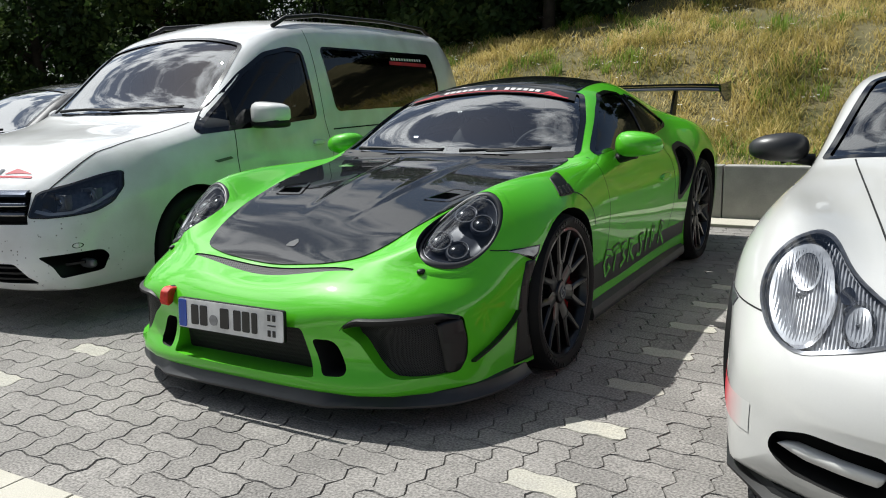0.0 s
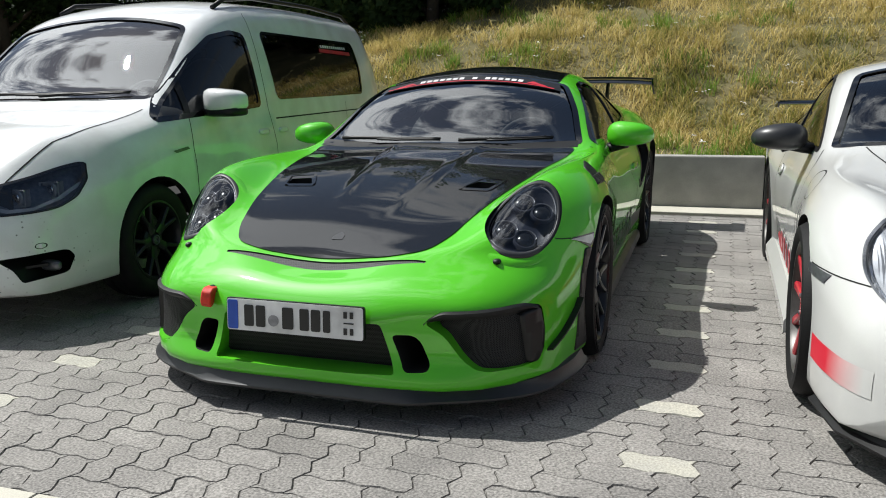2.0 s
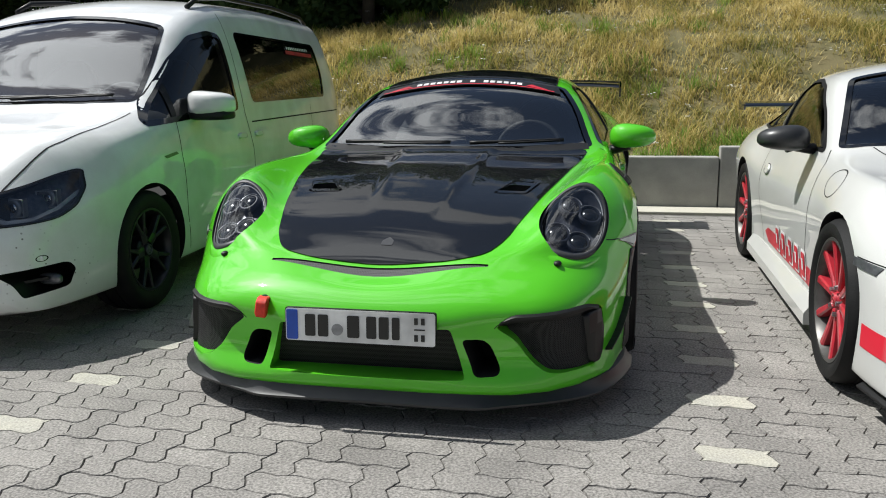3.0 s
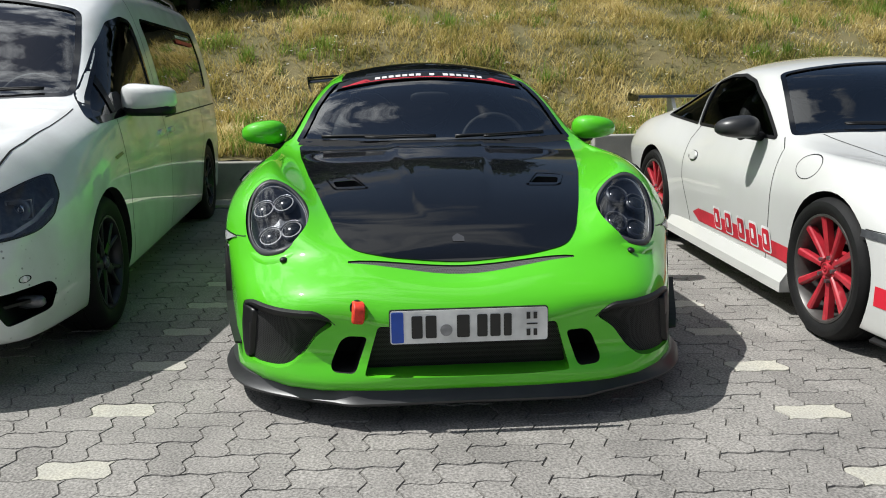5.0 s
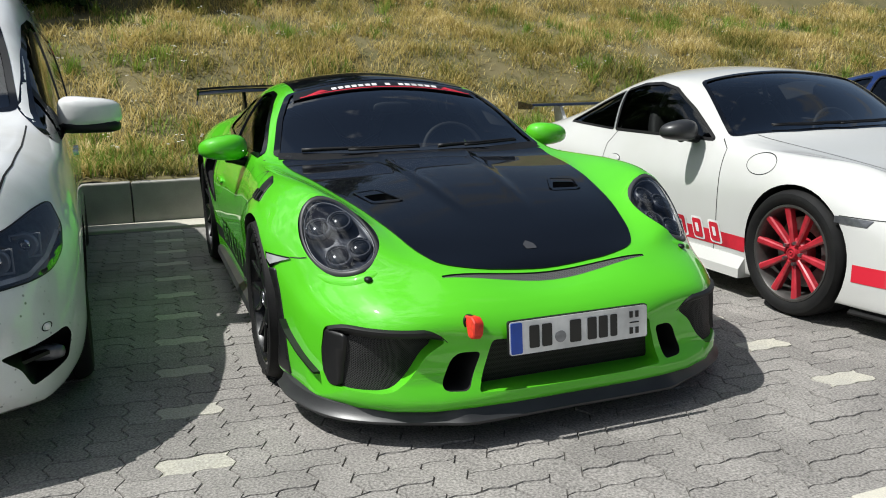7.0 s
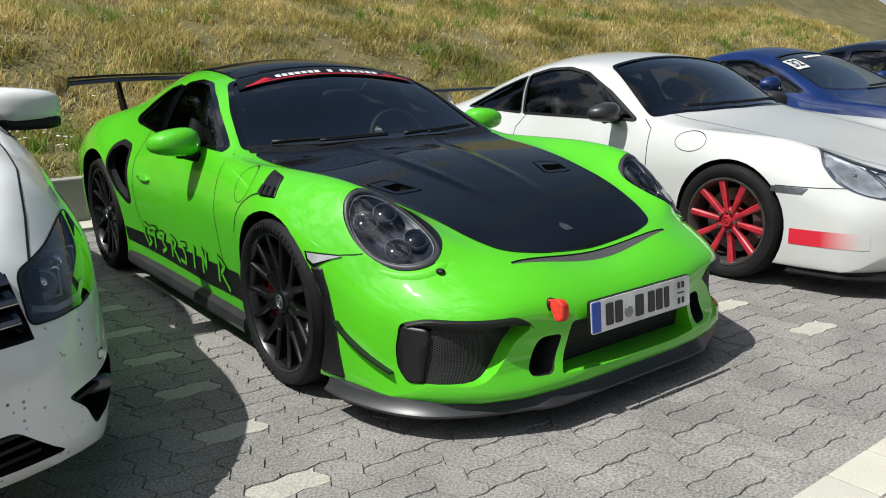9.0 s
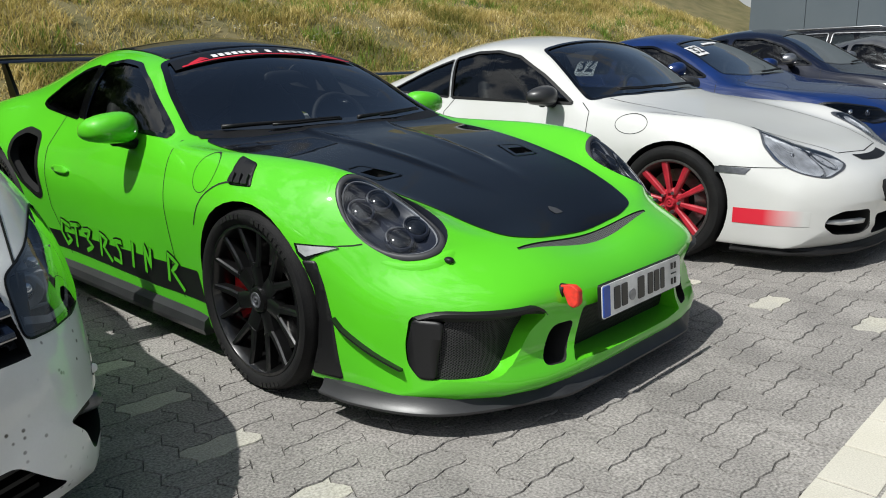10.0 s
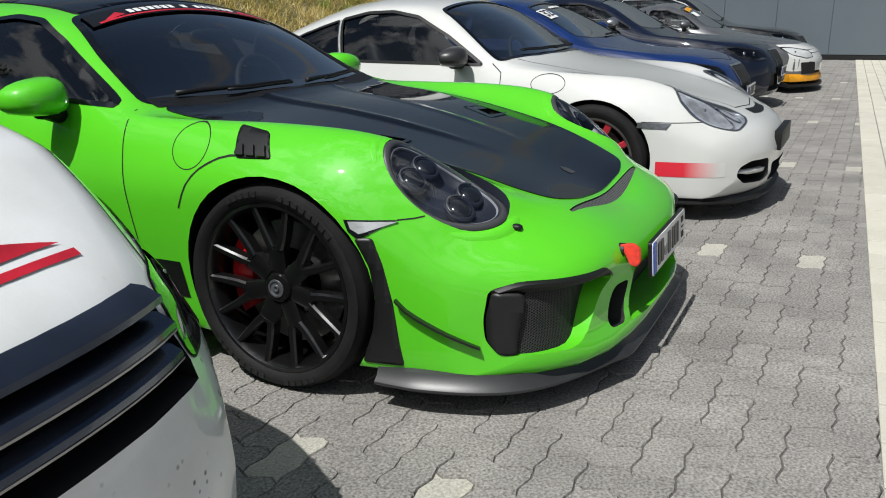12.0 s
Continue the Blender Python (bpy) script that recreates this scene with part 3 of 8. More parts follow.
def prism(axis, poly, a, b):
    bm = bmesh.new()
    place = AXES[axis]
    lo, hi = [bm.verts.new(place(u, v, a)) for u, v in poly], [bm.verts.new(place(u, v, b)) for u, v in poly]
    n = len(poly)
    for k in range(n):
        bm.faces.new((lo[k], lo[(k + 1) % n], hi[(k + 1) % n], hi[k]))
    bm.faces.new(lo[::-1])
    bm.faces.new(hi)
    bmesh.ops.recalc_face_normals(bm, faces=bm.faces)
    return bm


def cast(skin, axis, side, u, v):
    """Where a line along an axis first meets the skin, coming from that side (-1 or 1)."""
    place = AXES[axis]
    hit, nor, _, _ = skin.ray_cast(Vector(place(u, v, side * 9.0)), Vector(place(0, 0, -side)))
    return hit, nor


def patch(skin, axis, side, poly, h=0.03, lift=0.003, rim=0.0):
    """A panel that lies on the skin, lift above it, with the outline poly seen along the axis. rim: how deep its edge turns in."""
    pts = []
    for i, p in enumerate(poly):
        q = poly[(i + 1) % len(poly)]
        n = max(1, int(math.hypot(q[0] - p[0], q[1] - p[1]) / h))
        pts += [(p[0] + (q[0] - p[0]) * k / n, p[1] + (q[1] - p[1]) * k / n) for k in range(n)]
    m = len(pts)
    xs, ys = [p[0] for p in poly], [p[1] for p in poly]
    inner = [(x, y) for x in np.arange(min(xs) + h / 2, max(xs), h) for y in np.arange(min(ys) + h / 2, max(ys), h)]
    allp = [Vector(p) for p in pts + inner]
    vs, _, fs, *_ = delaunay_2d_cdt(allp, [(k, (k + 1) % m) for k in range(m)], [], 1, 1e-5)
    bm = bmesh.new()
    made = []
    for v in vs:
        hit, nor = cast(skin, axis, side, v.x, v.y)
        if hit is None:
            made.append(None)
            continue
        up = lift(v.x, v.y) if callable(lift) else lift
        made.append(bm.verts.new(hit + nor * up))
    for f in fs:
        c = [made[i] for i in f]
        if None not in c:
            bm.faces.new(c)
    loose = [v for v in bm.verts if not v.link_faces]
    bmesh.ops.delete(bm, geom=loose, context="VERTS")
    bm.normal_update()
    want = Vector(AXES[axis](0, 0, side))
    if sum(f.normal.dot(want) for f in bm.faces) < 0:
        bmesh.ops.reverse_faces(bm, faces=bm.faces)
    if rim:
        edge = [e for e in bm.edges if e.is_boundary]
        r = bmesh.ops.extrude_edge_only(bm, edges=edge)
        bm.normal_update()
        for v in r["geom"]:
            if isinstance(v, bmesh.types.BMVert):
                hit, nor, *_ = skin.find_nearest(v.co)
                v.co -= nor * rim
    return bm


def seam(skin, axis, side, pts, width=0.005, lift=0.0012, h=0.03, closed=False):
    """A narrow strip along a line on the skin: a shut line, a rubber edge, a thin stripe."""
    line = []
    pts = [Vector(p) for p in pts]
    ends = pts + [pts[0]] if closed else pts
    for p, q in zip(ends, ends[1:]):
        n = max(1, int((q - p).length / h))
        line += [p + (q - p) * (k / n) for k in range(n)]
    if not closed:
        line.append(pts[-1])
    bm = bmesh.new()
    rows = []
    for i, p in enumerate(line):
        a = line[i - 1] if closed or i else p
        b = line[(i + 1) % len(line)] if closed or i < len(line) - 1 else p
        d = (b - a).normalized()
        nrm = Vector((-d.y, d.x)) * width / 2
        row = []
        for q in (p + nrm, p - nrm):
            hit, nor = cast(skin, axis, side, q.x, q.y)
            row.append(None if hit is None else bm.verts.new(hit + nor * lift))
        rows.append(row)
    if closed:
        rows.append(rows[0])
    for a, b in zip(rows, rows[1:]):
        if None not in a and None not in b:
            bm.faces.new((a[0], a[1], b[1], b[0]))
    bm.normal_update()
    want = Vector(AXES[axis](0, 0, side))
    if sum(f.normal.dot(want) for f in bm.faces) < 0:
        bmesh.ops.reverse_faces(bm, faces=bm.faces)
    return bm


def carve(skin_bm, paint, cuts):
    """The body with its openings cut through: cuts are (bmesh, material of the cut walls)."""
    base = bpy.data.meshes.new("body")
    skin_bm.to_mesh(base)
    base.materials.append(paint)
    base.shade_smooth()
    skin = BVHTree.FromBMesh(skin_bm)
    skin_bm.verts.ensure_lookup_table()
    skin_bm.faces.ensure_lookup_table()
    skin_bm.normal_update()
    ob = new("body", base)
    tools = []
    for bm, material in cuts:
        me = bpy.data.meshes.new("cutter")
        bm.to_mesh(me)
        bm.free()
        me.materials.append(material)
        tool = new("cutter", me)
        tools.append(tool)
        mod = ob.modifiers.new("cut", "BOOLEAN")
        mod.operation, mod.solver, mod.object, mod.material_mode = "DIFFERENCE", "EXACT", tool, "TRANSFER"
    bpy.context.view_layer.update()
    deps = bpy.context.evaluated_depsgraph_get()
    done = bpy.data.meshes.new_from_object(ob.evaluated_get(deps))
    ob.modifiers.clear()
    ob.data = done
    bpy.data.meshes.remove(base)
    for tool in tools:
        me = tool.data
        bpy.data.objects.remove(tool)
        bpy.data.meshes.remove(me)
    done.shade_smooth()
    done.set_sharp_from_angle(angle=radians(32))
    # the painted skin keeps the smooth normals that it had before the cuts
    done.update()
    normals = [tuple(c.vector) for c in done.corner_normals]
    for poly in done.polygons:
        for li in poly.loop_indices:
            co = done.vertices[done.loops[li].vertex_index].co
            hit, nor, fi, dist = skin.find_nearest(co)
            if hit is not None and dist < 2e-4 and nor.dot(poly.normal) > 0.8:
                f = skin_bm.faces[fi]
                ws = [1.0 / max(1e-6, (v.co - co).length) for v in f.verts]
                acc = Vector((0, 0, 0))
                for v, w in zip(f.verts, ws):
                    acc += v.normal * w
                normals[li] = tuple(acc.normalized())
    done.normals_split_custom_set(normals)
    return ob, skin


# ---- wheels ----
def spoke_bm(r0, r1, x0, x1, w0, w1, depth, fork=0.0, bend=0.0, split=0.42):
    """One spoke that points up the z axis: from the hub to the rim, forked into two arms from half way where fork is given."""
    bm = bmesh.new()

    def arm(a, b, wa, wb, xa, xb, off_a, off_b, n=5):
        rows = []
        for k in range(n + 1):
            u = k / n
            r, w, x = a + (b - a) * u, wa + (wb - wa) * u, xa + (xb - xa) * u ** 1.4
            y = off_a + (off_b - off_a) * u ** (1 + bend)
            rows.append([bm.verts.new(p) for p in ((x, y - w * 0.5, r), (x + 0.006, y - w * 0.28, r), (x + 0.006, y + w * 0.28, r), (x, y + w * 0.5, r), (x - depth, y + w * 0.42, r), (x - depth, y - w * 0.42, r))])
        for p, q in zip(rows, rows[1:]):
            for k in range(6):
                bm.faces.new((p[k], p[(k + 1) % 6], q[(k + 1) % 6], q[k]))
        bm.faces.new(rows[0][::-1])
        bm.faces.new(rows[-1])
    if fork:
        mid, xm = r0 + (r1 - r0) * split, x0 + (x1 - x0) * 0.35
        arm(r0, mid, w0, w0 * 1.05, x0, xm, 0, 0)
        for s in (-1, 1):
            arm(mid - 0.012, r1, w0 * 0.55, w1, xm, x1, s * w0 * 0.22, s * fork)
    else:
        arm(r0, r1, w0, w1, x0, x1, 0, 0)
    bmesh.ops.recalc_face_normals(bm, faces=bm.faces)
    return bm


def wheel(car, x, y, r, width, rim_r, side, spokes, style, rim, caliper=None, hub_m=None, camber=0.0, barrel_m=None):
    """A wheel whose outer face is at x, on the side (-1 or 1) of the car."""
    w = width
    barrel = revolve([(-w + 0.01, rim_r * 0.96), (-w + 0.01, rim_r + 0.004), (-0.012, rim_r + 0.006), (-0.002, rim_r + 0.002), (-0.002, rim_r - 0.008), (-0.014, rim_r - 0.016), (-0.05, rim_r - 0.024), (-w + 0.03, rim_r - 0.03)], 56, closed=True)
    hub_ob = part("wheel", barrel, barrel_m or rim, car, sharp=40)
    turn = 0 if side > 0 else 180
    hub_ob.matrix_basis = pose(x, y, r, 0, camber * side, turn)
    t = r - rim_r
    tyre_prof = [(-0.010, rim_r - 0.002), (0.000, rim_r + t * 0.12), (0.009, rim_r + t * 0.4), (0.010, rim_r + t * 0.55), (0.006, rim_r + t * 0.75), (-0.006, r - 0.012), (-0.018, r - 0.004), (-0.035, r), (-w * 0.28, r), (-w * 0.30, r - 0.006), (-w * 0.32, r - 0.006), (-w * 0.34, r), (-w * 0.62, r), (-w * 0.64, r - 0.006), (-w * 0.66, r - 0.006), (-w * 0.68, r), (-w + 0.035, r), (-w + 0.005, r - 0.012), (-w - 0.010, rim_r + t * 0.5), (-w + 0.004, rim_r)]
    part("tyre", revolve(tyre_prof, 72, closed=True), M["tyre"], hub_ob, "black rubber road tyre", sharp=35)
    if style == "y":
        sp = spoke_bm(0.05, rim_r - 0.008, -0.036, -0.012, 0.060, 0.021, 0.035, fork=0.062, bend=-0.15, split=0.40)
    elif style == "plain":
        sp = spoke_bm(0.05, rim_r - 0.010, -0.030, -0.014, 0.024, 0.040, 0.03)
    elif style == "twin":
        sp = spoke_bm(0.04, rim_r - 0.012, -0.03, -0.014, 0.05, 0.022, 0.03, fork=0.05)
    me = bpy.data.meshes.new("spoke")
    sp.to_mesh(me)
    sp.free()
    me.materials.append(rim)
    me.shade_smooth()
    me.set_sharp_from_angle(angle=radians(30))
    for k in range(spokes):
        s = new("spoke", me)
        s.parent = hub_ob
        s.matrix_basis = pose(0, 0, 0, 360 / spokes * (k + (0.0 if style == "y" else 0.3)), 0, 0)
    cap_r = 0.044 if style == "y" else 0.03
    part("hub_cap", revolve([(-0.10, 0.076), (-0.046, 0.076), (-0.034, 0.064), (-0.034, cap_r + 0.004), (-0.022, cap_r), (-0.018, cap_r * 0.7), (-0.022, 0.004)], 30), rim, hub_ob, sharp=30)
    if style == "plain":
        for k in range(5):
            b = bmesh.new()
            bmesh.ops.create_cone(b, cap_ends=True, segments=8, radius1=0.011, radius2=0.009, depth=0.03, matrix=pose(-0.028, 0.055 * math.cos(k * 1.2566), 0.055 * math.sin(k * 1.2566), 0, 90, 0))
            part("wheel_bolt", b, M["silver"], hub_ob)
    if style == "y":
        # raised lettering on the side wall, as plain blocks
        for start, count, step in ((40, 8, 5.2), (95, 5, 5.0), (220, 8, 5.2), (275, 5, 5.0)):
            b = bmesh.new()
            for k in range(count):
                a0, a1 = radians(start + step * k), radians(start + step * k + step * 0.68)
                r0, r1 = rim_r + t * 0.40, rim_r + t * 0.66
                ring = [b.verts.new((x, rr * math.cos(a), rr * math.sin(a))) for x in (0.006, 0.0125) for rr, a in ((r0, a0), (r1, a0), (r1, a1), (r0, a1))]
                for q in ((4, 5, 6, 7), (0, 1, 5, 4), (1, 2, 6, 5), (2, 3, 7, 6), (3, 0, 4, 7)):
                    b.faces.new([ring[i] for i in q])
            bmesh.ops.recalc_face_normals(b, faces=b.faces)
            part("tyre_lettering", b, M["tyre_print"], hub_ob)
    if hub_m is not None:
        part("hub_emblem", revolve([(-0.021, 0.030), (-0.015, 0.028), (-0.015, 0.023), (-0.019, 0.021), (-0.019, 0.012), (-0.015, 0.011), (-0.015, 0.007), (-0.02, 0.005)], 24), hub_m, hub_ob)
    part("brake_disc", revolve([(-0.13, 0.11), (-0.13, rim_r * 0.74), (-0.10, rim_r * 0.74), (-0.10, 0.11)], 40, closed=True), M["disc"], hub_ob, "drilled grey metal brake disc", sharp=30)
    part("wheel_back", revolve([(-w + 0.03, rim_r - 0.04), (-w + 0.04, rim_r - 0.04), (-w + 0.04, 0.02), (-w + 0.03, 0.02)], 24, closed=True), M["dark"], hub_ob)
    if caliper is not None:
        bm = bmesh.new()
        rows = []
        for k in range(9):
            a = radians(-34 + 8.5 * k) + math.pi / 2 * 0
            ca, sa = math.cos(a), math.sin(a)
            rows.append([bm.verts.new((xx, rr * ca, rr * sa)) for xx, rr in ((-0.075, rim_r * 0.52), (-0.068, rim_r * 0.6), (-0.068, rim_r * 0.78), (-0.08, rim_r * 0.84), (-0.15, rim_r * 0.84), (-0.15, rim_r * 0.52))])
        for p, q in zip(rows, rows[1:]):
            for k in range(6):
                bm.faces.new((p[k], p[(k + 1) % 6], q[(k + 1) % 6], q[k]))
        bm.faces.new(rows[0][::-1])
        bm.faces.new(rows[-1])
        bmesh.ops.recalc_face_normals(bm, faces=bm.faces)
        c = part("brake_caliper", bm, caliper, hub_ob, "red painted brake caliper", sharp=40)
        # the caliper sits behind the axle, whichever way the wheel is turned
        c.matrix_basis = pose(0, 0, 0, 0 if side > 0 else 180, 0, 0)
    return hub_ob


# ---- car parts ----
def blob(rx, ry, rz, power=2.4, n=20):
    """A rounded shell between a ball and a block."""
    bm = bmesh.new()
    bmesh.ops.create_uvsphere(bm, u_segments=n, v_segments=n * 2 // 3, radius=1.0)
    for v in bm.verts:
        q = [abs(c) for c in v.co]
        k = (sum(c ** power for c in q)) ** (-1 / power)
        v.co = Vector((v.co.x * k * rx, v.co.y * k * ry, v.co.z * k * rz))
    return bm


def mirror(car, x, y, z, side, paint, black, size=(0.13, 0.085, 0.075), foot=(0.78, 0.80), label="", power=2.6):
    """A door mirror: shell, glass and arm; x, y, z is the middle of the shell."""
    bm = blob(*size, power=power)
    for v in bm.verts:
        if v.co.y > 0:
            v.co.y *= 0.45
        v.co.z *= 1.0 - 0.18 * v.co.x * side / size[0]
        v.co.y += 0.25 * size[1] * (v.co.x * side / size[0]) ** 2
        if v.co.z < -size[2] * 0.25:
            v.co.z = -size[2] * 0.25 + (v.co.z + size[2] * 0.25) * 0.75
    shell = part("door_mirror", bm, paint, car, label, smooth=True)
    shell.matrix_basis = pose(x, y, z, 0, 0, -6 * side)
    g = blob(size[0] * 0.86, 0.006, size[2] * 0.74, 3.0)
    part("mirror_glass", g, M["chrome"], shell, "mirror glass", smooth=True).matrix_basis = pose(0, size[1] * 0.43, 0)
    arm = bmesh.new()
    ax, az = foot[0] * side - x, foot[1] - z
    for dy in (-0.012, 0.0, 0.012):
        add_tube(arm, [(ax, 0.01 + dy, az), (ax * 0.7, 0.005 + dy, az * 0.95), (ax * 0.3, dy * 0.8, az * 0.75), (-0.01 * side, dy * 0.5, -size[2] * 0.7)], [0.026, 0.022, 0.02, 0.02], 8)
    part("mirror_arm", arm, black, shell, "black mirror arm", smooth=True)
    return shell


def seat(car, x, y, z, s=1.0):
    bm = blob(0.25 * s, 0.26 * s, 0.10 * s, 3.5)
    ob = part("seat", bm, M["interior"], car, "dark bucket seat", smooth=True)
    ob.matrix_basis = pose(x, y, z, -8, 0, 0)
    b = blob(0.25 * s, 0.075 * s, 0.36 * s, 3.2)
    for v in b.verts:
        v.co.x *= 1.0 - 0.45 * max(0, v.co.z / (0.36 * s)) ** 1.5
        v.co.y += -0.06 * (abs(v.co.x) / 0.25) ** 2
    part("backrest", b, M["interior"], ob, smooth=True).matrix_basis = pose(0, 0.24 * s, 0.36 * s, -14, 0, 0)
    return ob


def steering_wheel(car, x, y, z, r=0.18):
    bm = bmesh.new()
    n = 36
    add_tube(bm, [(r * math.cos(2 * math.pi * k / n), 0, r * math.sin(2 * math.pi * k / n)) for k in range(n + 1)], 0.015, 8)
    for a in (0, 180, 270):
        add_tube(bm, [(0, 0.02, 0), (r * math.cos(radians(a)), 0, r * math.sin(radians(a)))], 0.012, 6)
    ob = part("steering_wheel", bm, M["interior"], car, "dark steering wheel", smooth=True)
    ob.matrix_basis = pose(x, y, z, -22, 0, 0)
    return ob


def wiper(car, skin, pts, name="wiper"):
    """A wiper arm and blade that lie on the windscreen, along pts seen from above."""
    bm = bmesh.new()
    line = []
    for (x0, y0), (x1, y1) in zip(pts, pts[1:]):
        for k in range(6):
            u = k / 6
            hit, nor = cast(skin, "z", 1, x0 + (x1 - x0) * u, y0 + (y1 - y0) * u)
            line.append(hit + nor * 0.016)
    add_tube(bm, line, [0.011 - 0.006 * k / (len(line) - 1) for k in range(len(line))], 6)
    w = part(name, bm, M["plastic"], car, "black wiper arm", smooth=True)
    b2 = bmesh.new()
    add_tube(b2, [p - Vector((0, 0.012, 0.006)) for p in line[len(line) // 3:]], 0.006, 5)
    part("wiper_blade", b2, M["plastic"], w, smooth=True)


def number_plate(car, x, y, z, tilt=0.0, width=0.52, tilt_z=0.0):
    """A plate with a blue edge; its signs are plain bars."""
    bm = bmesh.new()
    poly = rounded([(-width / 2, -0.055), (width / 2, -0.055), (width / 2, 0.055), (-width / 2, 0.055)], 0.01)
    back = prism("y", [(a * 1.012, b * 1.06) for a, b in poly], 0.0, 0.012)
    holder = part("number_plate", back, M["plastic"], car, "white number plate with a blue edge", sharp=40)
    holder.matrix_basis = pose(x, y, z, tilt, 0, tilt_z)
    bm.free()
    part("plate_face", prism("y", poly, -0.003, -0.0004), M["plate"], holder, sharp=40)
    part("plate_band", prism("y", rounded([(-width / 2 + 0.004, -0.051), (-width / 2 + 0.044, -0.051), (-width / 2 + 0.044, 0.051), (-width / 2 + 0.004, 0.051)], 0.006), -0.006, -0.0034), M["plate_blue"], holder)
    for a, w, h in ((-0.172, 0.036, 0.075), (-0.126, 0.036, 0.075), (-0.02, 0.042, 0.075), (0.043, 0.034, 0.075), (0.086, 0.034, 0.075), (0.127, 0.026, 0.075)):
        part("plate_sign", prism("y", rounded([(a - w / 2, -h / 2), (a + w / 2, -h / 2), (a + w / 2, h / 2), (a - w / 2, h / 2)], 0.006), -0.006, -0.0034), M["ink"], holder)
    for b in (-0.028, 0.028):
        for a in (0.196, 0.219):
            part("plate_sign", prism("y", [(a - 0.006, b - 0.011), (a + 0.006, b - 0.011), (a + 0.006, b + 0.011), (a - 0.006, b + 0.011)], -0.006, -0.0034), M["ink"], holder)
    part("plate_sign", prism("y", [(0.19, -0.002), (0.226, -0.002), (0.226, 0.002), (0.19, 0.002)], -0.006, -0.0034), M["ink"], holder)
    part("plate_seal", prism("y", oval(-0.076, -0.012, 0.02, 0.02, n=20), -0.006, -0.0034), M["seal"], holder, "round grey seal")
    return holder


def letters_row(car, skin, axis, side, x0, x1, z_of, height, count, material, slant=0.0, gap=0.28, lift=0.004, name="lettering"):
    """A line of lettering as plain blocks of the letters' size, on the skin."""
    step = (x1 - x0) / count
    for k in range(count):
        if k in name_gaps.get(count, ()):
            continue
        a, b = x0 + step * (k + gap / 2), x0 + step * (k + 1 - gap / 2)
        za, zb = z_of(a), z_of(b)
        pts = [(a, za), (b, zb), (b + slant * height, zb + height), (a + slant * height, za + height)]
        part(name, patch(skin, axis, side, pts, h=max(0.02, step * 0.4), lift=lift), material, car)


name_gaps = {16: (7, 9), 15: ()}


def panes(car, skin, windows):
    """Window panes on the skin: (name, axis, side, outline, material, label)."""
    for name, axis, side, poly, material, label in windows:
        ob = part(name, patch(skin, axis, side, scaled(poly, 1.012), 0.04, -0.006), material, car, label, smooth=True)
        ob.visible_shadow = False


def ring_seal(car, skin, axis, side, poly, width=0.022, material=None, lift=0.002):
    part("window_seal", seam(skin, axis, side, poly, width, lift, 0.03, closed=True), material or M["gloss"], car, smooth=True)


def lip(points, profile):
    """A bar of constant profile (out, up) swept along a plan line, outwards by the line's normal."""
    bm = bmesh.new()
    rows = []
    n = len(points)
    for i, (x, y, z) in enumerate(points):
        a, b = points[max(0, i - 1)], points[min(n - 1, i + 1)]
        d = Vector((b[0] - a[0], b[1] - a[1])).normalized()
        o = Vector((d.y, -d.x))
        rows.append([bm.verts.new((x + o.x * u, y + o.y * u, z + w)) for u, w in profile])
    m = len(profile)
    for p, q in zip(rows, rows[1:]):
        for k in range(m):
            bm.faces.new((p[k], p[(k + 1) % m], q[(k + 1) % m], q[k]))
    bm.faces.new(rows[0])
    bm.faces.new(rows[-1][::-1])
    bmesh.ops.recalc_face_normals(bm, faces=bm.faces)
    return bm


def arch(y, z, r, x0, x1, side, n=40):
    return prism("x", [(y + r * math.cos(2 * math.pi * k / n), z + r * math.sin(2 * math.pi * k / n)) for k in range(n)], side * x0, side * x1)


def leaning(bm, z0, slope):
    """A panel whose foot runs back: y grows by slope below the height z0."""
    for v in bm.verts:
        v.co.y += (z0 - v.co.z) * slope
    return bm


def both(poly):
    return ((1, poly), (-1, flip(poly)))


